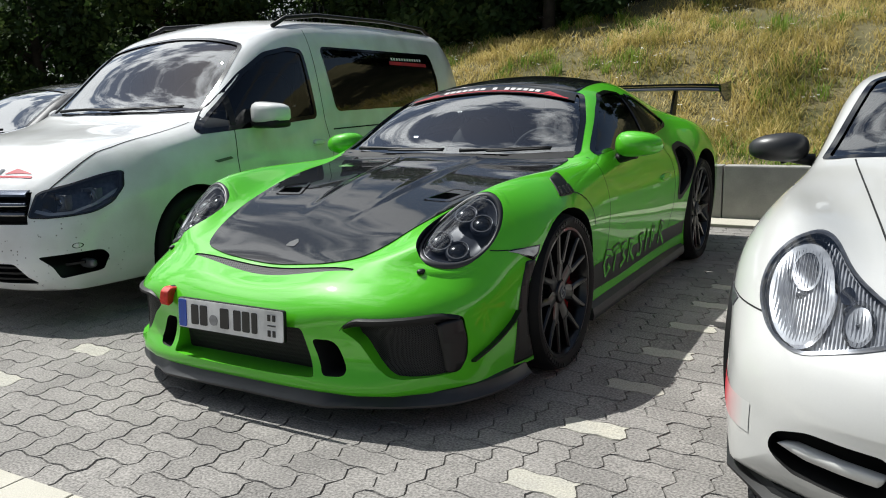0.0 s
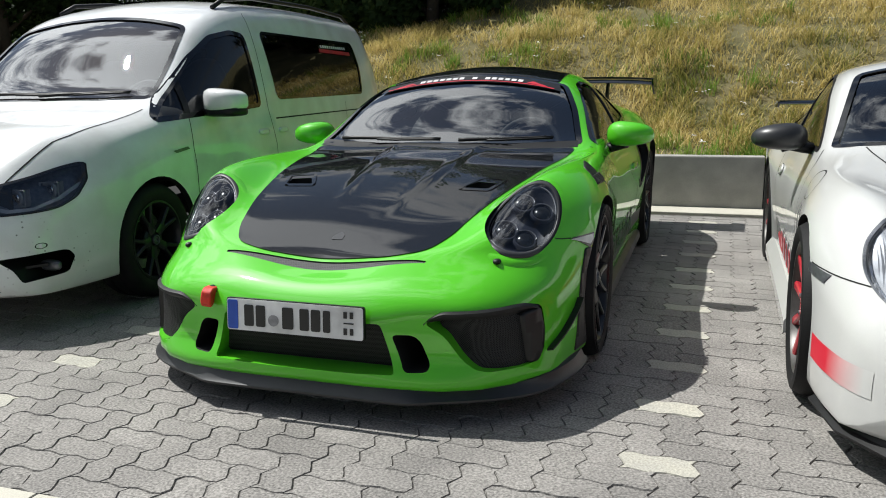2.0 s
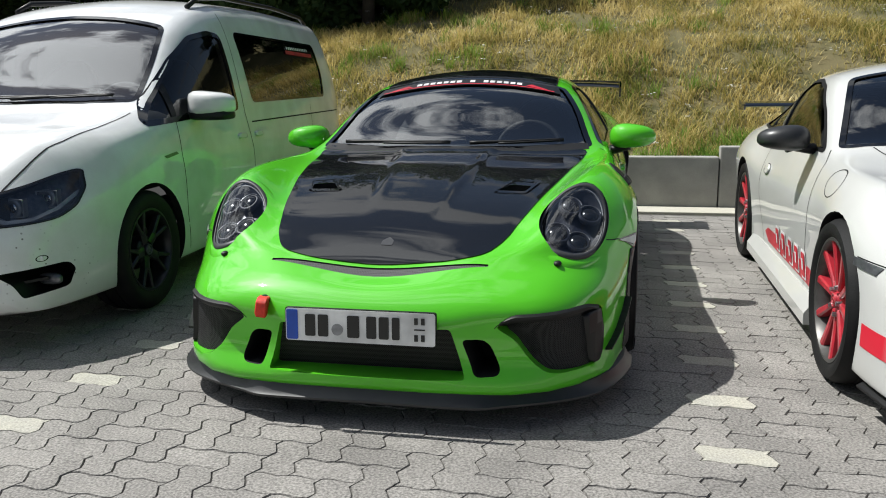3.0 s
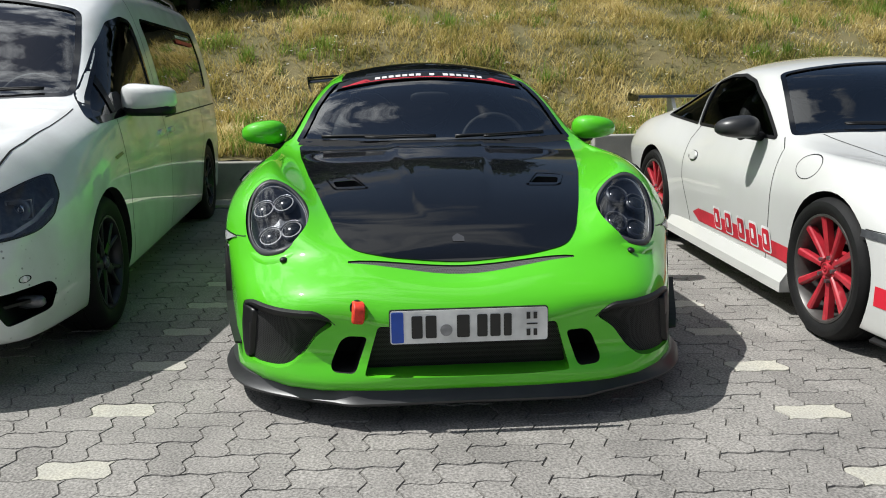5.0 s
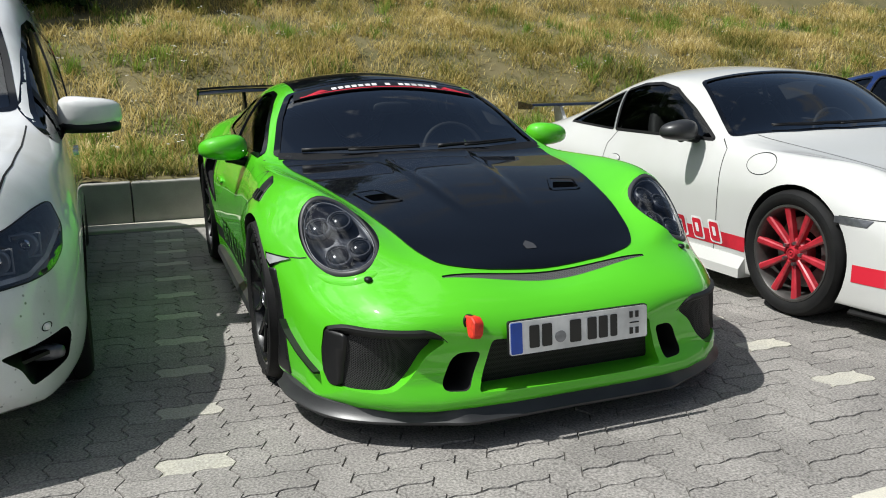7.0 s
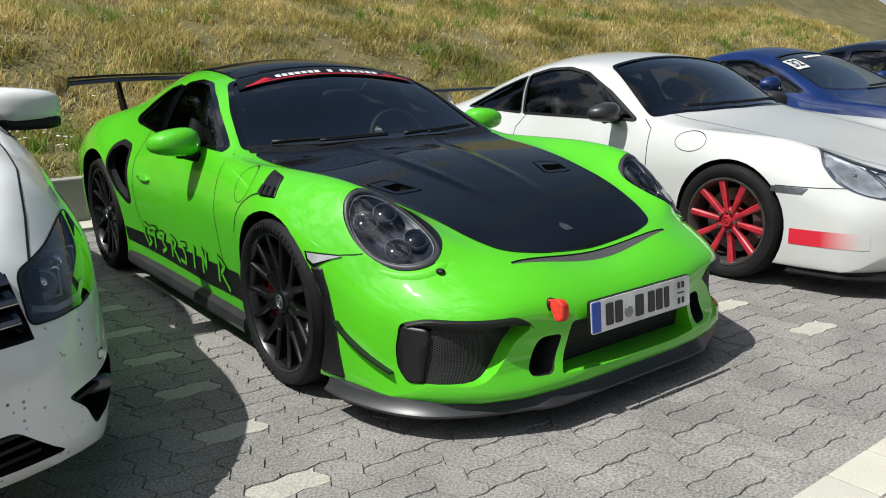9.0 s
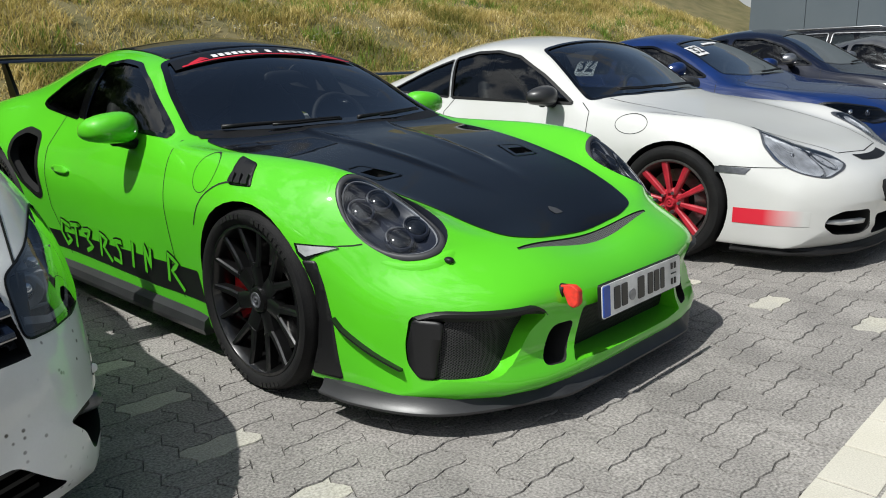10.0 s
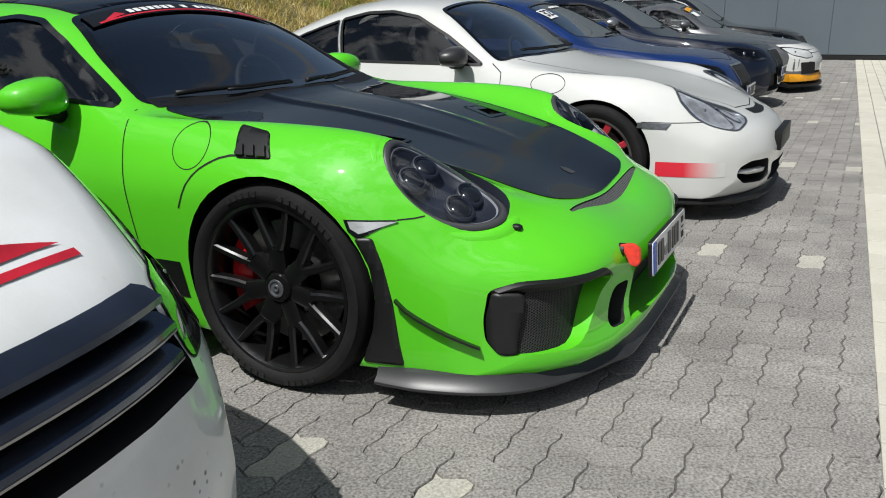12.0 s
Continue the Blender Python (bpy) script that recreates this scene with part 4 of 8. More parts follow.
# ---- the green sports coupe ----
def green_coupe():
    car = thing("sports_coupe", 0, 0, 0, "bright green sports coupe with black carbon bonnet, roof and rear wing", "car", "parked cars", turn=0.95)

    def ease(u):
        u = min(1.0, max(0.0, u))
        return u * u * (3 - 2 * u)

    def warp(x, y, z):
        k = max(0.0, 1 - y / 1.4) ** 2
        t = max(0.0, (y - 3.6) / 0.95)
        lean = max(0.0, 1 - y / 0.25) * (0.05 * max(0.0, (z - 0.36) / 0.14) ** 2 - 0.045 * max(0.0, (0.27 - z) / 0.14) ** 1.6)
        # hollow between the corner intakes and the middle grille
        hollow = 0.045 * math.exp(-((abs(x) - 0.46) / 0.17) ** 2) * ease((0.47 - z) / 0.15) * ease((z - 0.11) / 0.12) * ease(1 - y / 0.34)
        square = 3.3 + 1.6 * ease((0.56 - z) / 0.16)
        return y + 0.03 * max(0.0, 1 - y / 0.7) + 0.49 * min(1.25, abs(x) / 0.88) ** square * k - 0.28 * min(1.1, abs(x) / 0.9) ** 3 * t ** 1.5 + lean + hollow
    sp = dict(length=4.5, cap=[float(k) for k in np.linspace(0.92, 0.04, 12)], nose_rows=(0.0004, 0.0016, 0.0036, 0.0065, 0.010, 0.0145, 0.020, 0.027, 0.036, 0.046, 0.055, 0.065, 0.076, 0.088, 0.10), nose_round=0.10, tail_round=0.14, warp=warp, guides=[
        (lambda y: 0.0, curve((0, 0.45), (0.06, 0.472), (0.14, 0.488), (0.19, 0.500), (0.225, 0.528), (0.28, 0.548), (0.5, 0.624), (0.8, 0.704), (1.2, 0.782), (1.54, 0.828), (1.63, 0.868), (2.16, 1.172), (2.35, 1.222), (2.7, 1.252), (3.1, 1.21), (3.5, 1.08), (3.9, 0.93), (4.2, 0.83), (4.5, 0.74))),
        (curve((0, 0.36), (0.15, 0.41), (0.3, 0.44), (0.5, 0.475), (1.0, 0.59), (1.5, 0.70), (1.68, 0.69), (2.16, 0.54), (2.4, 0.515), (2.8, 0.50), (3.2, 0.48), (3.6, 0.46), (4.5, 0.40)),
         curve((0, 0.45), (0.06, 0.482), (0.14, 0.532), (0.175, 0.550), (0.225, 0.562), (0.28, 0.577), (0.5, 0.648), (0.8, 0.714), (1.2, 0.775), (1.54, 0.805), (1.66, 0.84), (2.16, 1.122), (2.4, 1.172), (2.7, 1.192), (3.1, 1.14), (3.5, 1.02), (3.9, 0.89), (4.2, 0.81), (4.5, 0.72))),
        (curve((0, 0.60), (0.2, 0.64), (0.5, 0.70), (1.0, 0.76), (1.5, 0.79), (1.8, 0.80), (2.2, 0.80), (2.8, 0.785), (3.2, 0.76), (3.5, 0.77), (4.0, 0.74), (4.5, 0.64)),
         curve((0, 0.46), (0.08, 0.50), (0.16, 0.545), (0.3, 0.635), (0.45, 0.72), (0.6, 0.778), (0.8, 0.806), (1.1, 0.815), (1.5, 0.812), (1.8, 0.818), (2.3, 0.848), (2.8, 0.89), (3.2, 0.93), (3.5, 0.945), (3.9, 0.90), (4.3, 0.80), (4.5, 0.72))),
        (curve((0, 0.785), (0.2, 0.852), (0.5, 0.913), (1.0, 0.937), (1.5, 0.90), (1.9, 0.885), (2.5, 0.89), (3.0, 0.915), (3.45, 0.945), (4.0, 0.92), (4.5, 0.78)),
         curve((0, 0.36), (0.3, 0.48), (0.6, 0.58), (1.0, 0.62), (1.6, 0.58), (2.5, 0.56), (3.0, 0.62), (3.5, 0.68), (4.2, 0.62), (4.5, 0.55))),
        (curve((0, 0.82), (0.3, 0.882), (0.6, 0.912), (1.0, 0.925), (1.5, 0.875), (2.5, 0.87), (3.1, 0.89), (3.5, 0.93), (4.2, 0.88), (4.5, 0.76)),
         curve((0, 0.24), (1.0, 0.30), (2.5, 0.28), (4.5, 0.32))),
        (curve((0, 0.815), (0.3, 0.868), (0.6, 0.895), (1.0, 0.905), (1.5, 0.85), (2.5, 0.85), (3.1, 0.86), (3.5, 0.90), (4.5, 0.72)), lambda y: 0.125 + 0.1 * max(0, (y - 3.9)) / 0.6),
        (lambda y: 0.0, lambda y: 0.12 + 0.1 * max(0, (y - 3.9)) / 0.6)])
    skin_bm = loft(sp)
    hood_side = [(0.26, 0.258), (0.385, 0.290), (0.445, 0.40), (0.507, 0.62), (0.597, 1.0), (0.660, 1.35), (0.695, 1.62), (0.5, 1.56), (0.25, 1.54)]
    hood = rounded([(0.0, 0.252)] + hood_side + [(0.0, 1.535)] + [(-x, y) for x, y in hood_side[::-1]], 0.05)
    screen = rounded([(0.0, 1.562), (0.35, 1.585), (0.705, 1.665), (0.63, 1.95), (0.535, 2.19), (0.25, 2.225), (0, 2.235), (-0.25, 2.225), (-0.535, 2.19), (-0.63, 1.95), (-0.705, 1.665), (-0.35, 1.585)], 0.04)
    door_win = rounded([(1.73, 0.842), (2.52, 0.876), (2.60, 1.125), (2.45, 1.142), (2.30, 1.125), (2.12, 1.05)], 0.03)
    rear_win = rounded([(2.575, 0.88), (3.0, 0.92), (3.08, 0.945), (2.95, 1.035), (2.80, 1.095), (2.65, 1.122)], 0.03)
    back_win = rounded([(-0.42, 3.15), (0.42, 3.15), (0.40, 3.75), (-0.40, 3.75)], 0.06)
    # head lamps: an oval that leans outwards at its top and curves round its long axis
    LA, LB, LBOW = 0.1255, 0.207, 0.058
    lamp_face = {}
    for s in (1, -1):
        ex, ey, ez = slanted_axis("lamp" + str(s), (s * 0.231, -0.564, 0.793), (s * 0.243, 0.823, 0.514))
        lamp_face[s] = (Vector((s * 0.685, 0.522, 0.664)), ex, ey, ez)

    def lamp_point(s, r, q, drop=0.0):
        """A point of the lamp's face: r from its middle (0) to its edge (1), q round it."""
        c, ex, ey, ez = lamp_face[s]
        u, v = r * math.cos(q), r * math.sin(q)
        return c + ex * (u * LA) + ey * (v * LB) - ez * (LBOW * u * u + drop)

    def lamp_rings(s, rings, n=56):
        """A surface of rings (r, drop) round the lamp's face."""
        bm = bmesh.new()
        rows = [[bm.verts.new(lamp_point(s, r, 2 * math.pi * k / n, d)) for k in range(n)] for r, d in rings]
        for p, q in zip(rows, rows[1:]):
            for k in range(n):
                bm.faces.new((p[k], p[(k + 1) % n], q[(k + 1) % n], q[k]))
        bmesh.ops.recalc_face_normals(bm, faces=bm.faces)
        return bm

    def lamp_cut(s):
        c, ex, ey, ez = lamp_face[s]
        return prism("lamp" + str(s), oval(c.dot(ex), c.dot(ey), LA * 1.0, LB * 1.0, 0, 44), c.dot(ez) - 0.15, c.dot(ez) + 0.3)
    fog = rounded([(0.445, 0.362), (0.50, 0.396), (0.62, 0.406), (0.735, 0.408), (0.788, 0.386), (0.799, 0.30), (0.798, 0.230), (0.782, 0.192), (0.66, 0.193), (0.61, 0.203), (0.56, 0.245), (0.51, 0.315)], 0.02)
    duct = rounded([(0.335, 0.322), (0.405, 0.32), (0.43, 0.30), (0.465, 0.218), (0.455, 0.196), (0.38, 0.194)], 0.02)
    grille = rounded([(-0.30, 0.36), (0.30, 0.36), (0.350, 0.187), (-0.350, 0.187)], 0.015)
    slot = [(x, 0.196 + 0.036 * (x / 0.40) ** 2) for x in np.linspace(-0.40, 0.40, 17)] + [(x, 0.240 + 0.002 * (x / 0.40) ** 2) for x in np.linspace(0.40, -0.40, 17)]
    intake = rounded([(2.91, 0.79), (3.07, 0.812), (3.18, 0.77), (3.19, 0.67), (3.08, 0.555), (2.92, 0.488), (2.86, 0.50), (2.88, 0.62)], 0.04)
    vent = rounded([(0.35, 0.84), (0.465, 0.825), (0.485, 0.905), (0.395, 0.925)], 0.015)
    cabin = loft(sp, inset=0.045, y0=1.42, y1=3.75, floor=0.24, rows=36, seg=5)
    cuts = [(cabin, M["interior"]), (prism("z", screen, 0.7, 1.6), M["gloss"]), (prism("z", back_win, 0.7, 1.6), M["gloss"]),
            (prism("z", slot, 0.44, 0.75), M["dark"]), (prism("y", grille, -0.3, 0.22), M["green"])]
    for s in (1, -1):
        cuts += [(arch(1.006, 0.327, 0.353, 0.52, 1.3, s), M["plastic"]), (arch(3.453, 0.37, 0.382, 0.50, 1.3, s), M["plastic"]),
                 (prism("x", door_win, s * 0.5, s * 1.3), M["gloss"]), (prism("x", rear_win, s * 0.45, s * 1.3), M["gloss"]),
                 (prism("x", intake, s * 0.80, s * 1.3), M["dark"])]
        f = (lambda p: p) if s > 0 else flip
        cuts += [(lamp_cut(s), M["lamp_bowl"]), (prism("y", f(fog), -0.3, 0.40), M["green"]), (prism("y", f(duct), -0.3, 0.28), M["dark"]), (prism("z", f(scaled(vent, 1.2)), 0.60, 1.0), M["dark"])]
    body, skin = carve(skin_bm, M["green"], cuts)
    body.parent = car
    # carbon bonnet with two raised ribs and a hole over each vent
    def rib(x, y):
        a = 0.12 + 0.10 * (y - 0.5)
        k = max(0.0, 1 - abs(abs(x) - a) / 0.035) * min(1, max(0, (y - 0.55) / 0.4))
        return 0.004 + 0.010 * k * k * (3 - 2 * k) + (0.006 if abs(x) < a else 0) * min(1, max(0, (y - 0.55) / 0.4)) * min(1, max(0, (a - abs(x)) / 0.02)) * (1 - k)
    hb = patch(skin, "z", 1, hood, 0.022, rib, rim=0.006)
    hm = bpy.data.meshes.new("bonnet")
    bmesh.ops.triangulate(hb, faces=hb.faces)
    hb.to_mesh(hm)
    hb.free()
    hm.materials.append(M["carbon"])
    hood_ob = new("bonnet", hm)
    for s, p in both(vent):
        me = bpy.data.meshes.new("cutter")
        b = prism("z", p, 0.5, 1.2)
        b.to_mesh(me)
        b.free()
        tool = new("cutter", me)
        mod = hood_ob.modifiers.new("cut", "BOOLEAN")
        mod.operation, mod.solver, mod.object = "DIFFERENCE", "FAST", tool
        bpy.context.view_layer.update()
        done = bpy.data.meshes.new_from_object(hood_ob.evaluated_get(bpy.context.evaluated_depsgraph_get()))
        hood_ob.modifiers.clear()
        hood_ob.data = done
        bpy.data.objects.remove(tool)
    hood_ob.data.shade_smooth()
    hood_ob.data.set_sharp_from_angle(angle=radians(40))
    hood_ob.parent = car
    hood_ob["label"] = "black carbon bonnet with two air vents"
    for s, p in both(rounded([(0.335, 0.83), (0.47, 0.815), (0.515, 0.96), (0.405, 0.99)], 0.02)):
        part("bonnet_vent", seam(skin, "z", 1, p, 0.012, 0.009, closed=True), M["carbon"], car)
        part("vent_vane", patch(skin, "z", 1, rounded([(s * 0.375, 0.865), (s * 0.455, 0.855), (s * 0.46, 0.87), (s * 0.38, 0.88)][::s], 0.004), 0.03, -0.012), M["plastic"], car)
    part("bonnet_crest", patch(skin, "z", 1, rounded([(-0.022, 0.36), (0.022, 0.36), (0.022, 0.39), (0, 0.415), (-0.022, 0.39)], 0.006), 0.01, 0.0055), M["lamp_rim"], car, "small grey enamel crest")
    roof = rounded([(-0.50, 2.212), (-0.25, 2.240), (0, 2.25), (0.25, 2.240), (0.50, 2.212), (0.49, 2.5), (0.475, 3.0), (-0.475, 3.0), (-0.49, 2.5)], 0.03)
    part("roof_panel", patch(skin, "z", 1, roof, 0.04, 0.003, rim=0.004), M["carbon"], car, "black carbon roof panel", smooth=True)
    panes(car, skin, [("windscreen", "z", 1, screen, M["glass"], "sloping windscreen that reflects clouds"), ("rear_window", "z", 1, back_win, M["dark_glass"], "")])
    ring_seal(car, skin, "z", 1, screen, 0.03)
    # film across the top of the windscreen
    top = [(-0.53, 2.09), (-0.25, 2.118), (0, 2.127), (0.25, 2.118), (0.53, 2.09), (0.508, 2.18), (0.25, 2.218), (0, 2.228), (-0.25, 2.218), (-0.508, 2.18)]
    part("sun_strip", patch(skin, "z", 1, top, 0.04, 0.002), M["black_film"], car, "black film across the windscreen top", smooth=True)
    base_y = lambda x: 2.152 - 0.155 * x * x
    letters_row(car, skin, "z", 1, -0.31, 0.31, lambda x: base_y(x), 0.030, 16, M["white_film"], lift=0.007)
    part("red_stripe", seam(skin, "z", 1, [(x, base_y(x) - 0.014) for x in np.linspace(-0.49, 0.49, 24)], 0.010, 0.005), M["red_film"], car)
    for s in (1, -1):
        part("red_arrow", patch(skin, "z", 1, [(s * 0.33, base_y(0.33) + 0.002), (s * 0.47, base_y(0.47) - 0.014), (s * 0.36, base_y(0.36) + 0.032)][::s], 0.02, 0.005), M["red_film"], car)
    cowl = [(-0.70, 1.625), (-0.5, 1.565), (-0.25, 1.545), (0, 1.54), (0.25, 1.545), (0.5, 1.565), (0.70, 1.625), (0.69, 1.69), (0.35, 1.592), (0, 1.568), (-0.35, 1.592), (-0.69, 1.69)]
    part("cowl", patch(skin, "z", 1, cowl, 0.03, 0.0025), M["plastic"], car, "black cowl below the windscreen", smooth=True)
    wiper(car, skin, [(0.10, 1.59), (0.32, 1.62), (0.62, 1.69)])
    wiper(car, skin, [(-0.58, 1.66), (-0.25, 1.61), (0.05, 1.60)])
    for s in (1, -1):
        f = (lambda p: p) if s > 0 else flip
        panes(car, skin, [("side_window", "x", s, door_win, M["side_glass"], ""), ("quarter_window", "x", s, rear_win, M["side_glass"], "")])
        ring_seal(car, skin, "x", s, door_win, 0.016)
        ring_seal(car, skin, "x", s, rear_win, 0.016)
        part("door_pillar", patch(skin, "x", s, [(2.525, 0.88), (2.57, 0.883), (2.645, 1.12), (2.605, 1.12)], 0.04, 0.002), M["gloss"], car)
        # head lamp: broad grey rim, dark bowl with four round projectors, clear lens
        rim_ob = part("headlight", lamp_rings(s, [(1.01, 0.02), (1.005, 0.002), (0.985, -0.003), (0.93, -0.004), (0.885, 0.0), (0.875, 0.02)]), M["lamp_rim"], car, "oval headlight with four light modules behind a clear lens", smooth=True)
        part("lens", lamp_rings(s, [(0.89, -0.001), (0.80, -0.006), (0.62, -0.012), (0.4, -0.016), (0.2, -0.018), (0.01, -0.019)]), M["lens"], rim_ob, smooth=True).visible_shadow = False
        part("lamp_bowl", lamp_rings(s, [(0.90, 0.006), (0.83, 0.018), (0.76, 0.026), (0.70, 0.046), (0.4, 0.058), (0.01, 0.062)]), M["lamp_bowl"], rim_ob, smooth=True)
        part("lamp_ring", lamp_rings(s, [(0.87, 0.022), (0.866, 0.010), (0.855, 0.007), (0.845, 0.012), (0.84, 0.032)]), M["lamp_pale"], rim_ob, "pale daylight ring", smooth=True)
        c, ex, ey, ez = lamp_face[s]
        turn = Matrix((ex, ez * -1, ey)).transposed().to_4x4()
        for du, dv, r in ((-0.31, 0.40, 0.036), (0.33, 0.36, 0.035), (-0.30, -0.37, 0.038), (0.34, -0.38, 0.035)):
            q = math.atan2(dv, du)
            at = Matrix.Translation(lamp_point(s, math.hypot(du, dv), q, 0.042)) @ turn
            shell = revolve([(0.0, r + 0.010), (0.014, r + 0.010), (0.020, r + 0.005), (0.020, r), (0.006, r - 0.003)], 28)
            part("light_module", shell, M["lamp_bowl"], rim_ob, "dark light module", sharp=35).matrix_basis = at @ pose(0, 0, 0, 0, 0, -90)
            part("projector", blob(r, 0.020, r, 2.0), M["projector"], rim_ob, "dark glass projector", smooth=True).matrix_basis = at @ pose(0, -0.010, 0)
            brow = bmesh.new()
            add_tube(brow, [((r + 0.007) * math.cos(radians(g)), -0.022, (r + 0.007) * math.sin(radians(g))) for g in range(20, 165, 12)], 0.0032, 5)
            part("module_edge", brow, M["lamp_grey"], rim_ob, "bright arc above a projector", smooth=True).matrix_basis = at
        # painted collar that leads from the wing to the lamp
        n, b = 64, bmesh.new()
        rows = [[], [], [], [], []]
        for k in range(n):
            q = 2 * math.pi * k / n
            inner = lamp_point(s, 1.0, q, 0.004)
            far = lamp_point(s, 1.22, q)
            hit, nor = cast(skin, "lamp" + str(s), 1, far.dot(ex), far.dot(ey))
            outer = hit - nor * 0.002 if hit is not None and (hit - far).length < 0.09 else far - ez * 0.03
            for row, share in zip(rows, (0.0, 0.25, 0.5, 0.75, 1.0)):
                p = inner.lerp(outer, share)
                row.append(b.verts.new(p + ez * 0.006 * math.sin(share * math.pi)))
        for p, q in zip(rows, rows[1:]):
            for k in range(n):
                b.faces.new((p[k], p[(k + 1) % n], q[(k + 1) % n], q[k]))
        bmesh.ops.recalc_face_normals(b, faces=b.faces)
        part("lamp_collar", b, M["green"], car, smooth=True)
        hit, nor = cast(skin, "y", -1, s * 0.633, 0.533)
        part("washer_nozzle", blob(0.014, 0.02, 0.010), M["plastic"], car, smooth=True).matrix_basis = Matrix.Translation(hit)
        # side air intake in the bumper with its vane and mesh
        part("intake_mesh", patch(skin, "y", -1, f(rounded([(0.47, 0.375), (0.735, 0.38), (0.775, 0.19), (0.58, 0.175), (0.54, 0.24)], 0.015)), 0.02, lambda u, v: -0.014 - 0.20 * max(0.0, 0.74 - abs(u))), M["mesh"], car, "black wire mesh", smooth=True)
        b = bmesh.new()
        rows = []
        for k in range(19):
            u = k / 18
            x = 0.443 + 0.337 * u
            top = 0.362 + 0.045 * min(1.0, u / 0.2) ** 0.6 - 0.022 * max(0.0, (u - 0.84) / 0.16) ** 2
            low = 0.360 + 0.017 * min(1.0, u / 0.2) - 0.004 * u
            out = 0.014 * min(1.0, u / 0.25)
            mid = (top + low) / 2
            hit, nor = cast(skin, "y", -1, s * x, mid)
            rows.append([b.verts.new((hit.x, hit.y + dy, z)) for dy, z in ((0.05, top), (0.001, top), (-out, top - 0.006), (-out, mid), (0.004, mid - 0.003), (0.012, low), (0.05, low))])
        for p, q in zip(rows, rows[1:]):
            for k in range(7):
                b.faces.new((p[k], p[(k + 1) % 7], q[(k + 1) % 7], q[k]))
        b.faces.new(rows[0])
        b.faces.new(rows[-1][::-1])
        bmesh.ops.recalc_face_normals(b, faces=b.faces)
        part("intake_vane", b, M["plastic"], car, "black intake vane", sharp=35)
        part("intake_side", patch(skin, "y", -1, f(rounded([(0.738, 0.374), (0.784, 0.379), (0.796, 0.30), (0.796, 0.230), (0.785, 0.192), (0.762, 0.196)], 0.012)), 0.02, 0.003, rim=0.04), M["black_satin"], car, "flat black panel beside the intake mesh", smooth=True)
        # dive plane on the bumper corner
        pts = []
        for k in range(9):
            u = k / 8
            hit, nor = cast(skin, "x", s, 0.592 - 0.232 * u, 0.347 - 0.132 * u ** 0.72)
            pts.append((hit, nor))
        b = bmesh.new()
        rows = [[b.verts.new(p + n * o + Vector((0, 0, dz))) for o, dz in ((-0.01, 0.004), (0.026, 0.008), (0.026, 0.001), (-0.01, -0.005))] for p, n in pts]
        for p, q in zip(rows, rows[1:]):
            for k in range(4):
                b.faces.new((p[k], p[(k + 1) % 4], q[(k + 1) % 4], q[k]))
        b.faces.new(rows[0])
        b.faces.new(rows[-1][::-1])
        bmesh.ops.recalc_face_normals(b, faces=b.faces)
        part("dive_plane", b, M["black_satin"], car, "thin black dive plane")
        # side marker, wing louvre, fuel cap and shut lines
        part("side_marker", patch(skin, "x", s, [(0.596, 0.569), (0.722, 0.572), (0.714, 0.552), (0.690, 0.538)], 0.015, 0.006, rim=0.006), M["lamp_silver"], car, "clear side marker lamp")
        part("marker_base", patch(skin, "x", s, [(0.600, 0.574), (0.735, 0.577), (0.722, 0.545), (0.692, 0.522)], 0.015, 0.0035, rim=0.004), M["gloss"], car)
        part("wing_louvre", patch(skin, "x", s, rounded([(1.044, 0.793), (1.166, 0.808), (1.123, 0.722), (0.994, 0.726)], 0.012), 0.014, 0.004, rim=0.010), M["plastic"], car, "black louvred wing vent", smooth=True)
        for k in range(3):
            u0 = 1.022 + 0.040 * k
            part("louvre_fin", patch(skin, "x", s, rounded([(u0 + 0.006, 0.757), (u0 + 0.024, 0.758), (u0 + 0.022, 0.728), (u0 - 0.012, 0.728)], 0.004), 0.01, 0.014, rim=0.012), M["plastic"], car)
        part("louvre_tail", seam(skin, "x", s, [(1.11, 0.730), (1.15, 0.727), (1.19, 0.717), (1.23, 0.700), (1.265, 0.680), (1.295, 0.655), (1.32, 0.625), (1.34, 0.59), (1.36, 0.55)], 0.006, 0.0015), M["dark"], car)
        if s < 0:
            part("fuel_flap", seam(skin, "x", s, oval(1.325, 0.742, 0.075, 0.068, n=30), 0.003, 0.001, 0.02, closed=True), M["dark"], car)
        part("door_seam", seam(skin, "x", s, [(1.66, 0.83), (1.645, 0.80), (1.625, 0.70), (1.59, 0.45), (1.56, 0.22)], 0.005), M["dark"], car)
        part("door_seam", seam(skin, "x", s, [(2.72, 0.885), (2.80, 0.74), (2.78, 0.45), (2.66, 0.22)], 0.005), M["dark"], car)
        part("bumper_seam", seam(skin, "x", s, [(0.60, 0.574), (0.56, 0.577), (0.535, 0.582)], 0.004), M["dark"], car)
        part("door_handle", patch(skin, "x", s, oval(2.62, 0.645, 0.085, 0.018, 3, 24), 0.02, 0.012, rim=0.014), M["green"], car, "green door handle", smooth=True)
        ring_seal(car, skin, "x", s, intake, 0.03, M["plastic"])
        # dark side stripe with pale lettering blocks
        part("side_stripe", patch(skin, "x", s, [(1.40, 0.36), (1.8, 0.345), (2.9, 0.325), (3.06, 0.325), (3.06, 0.245), (2.4, 0.235), (1.8, 0.225), (1.38, 0.235)], 0.05, 0.002), M["black_film"], car, "black side stripe", smooth=True)
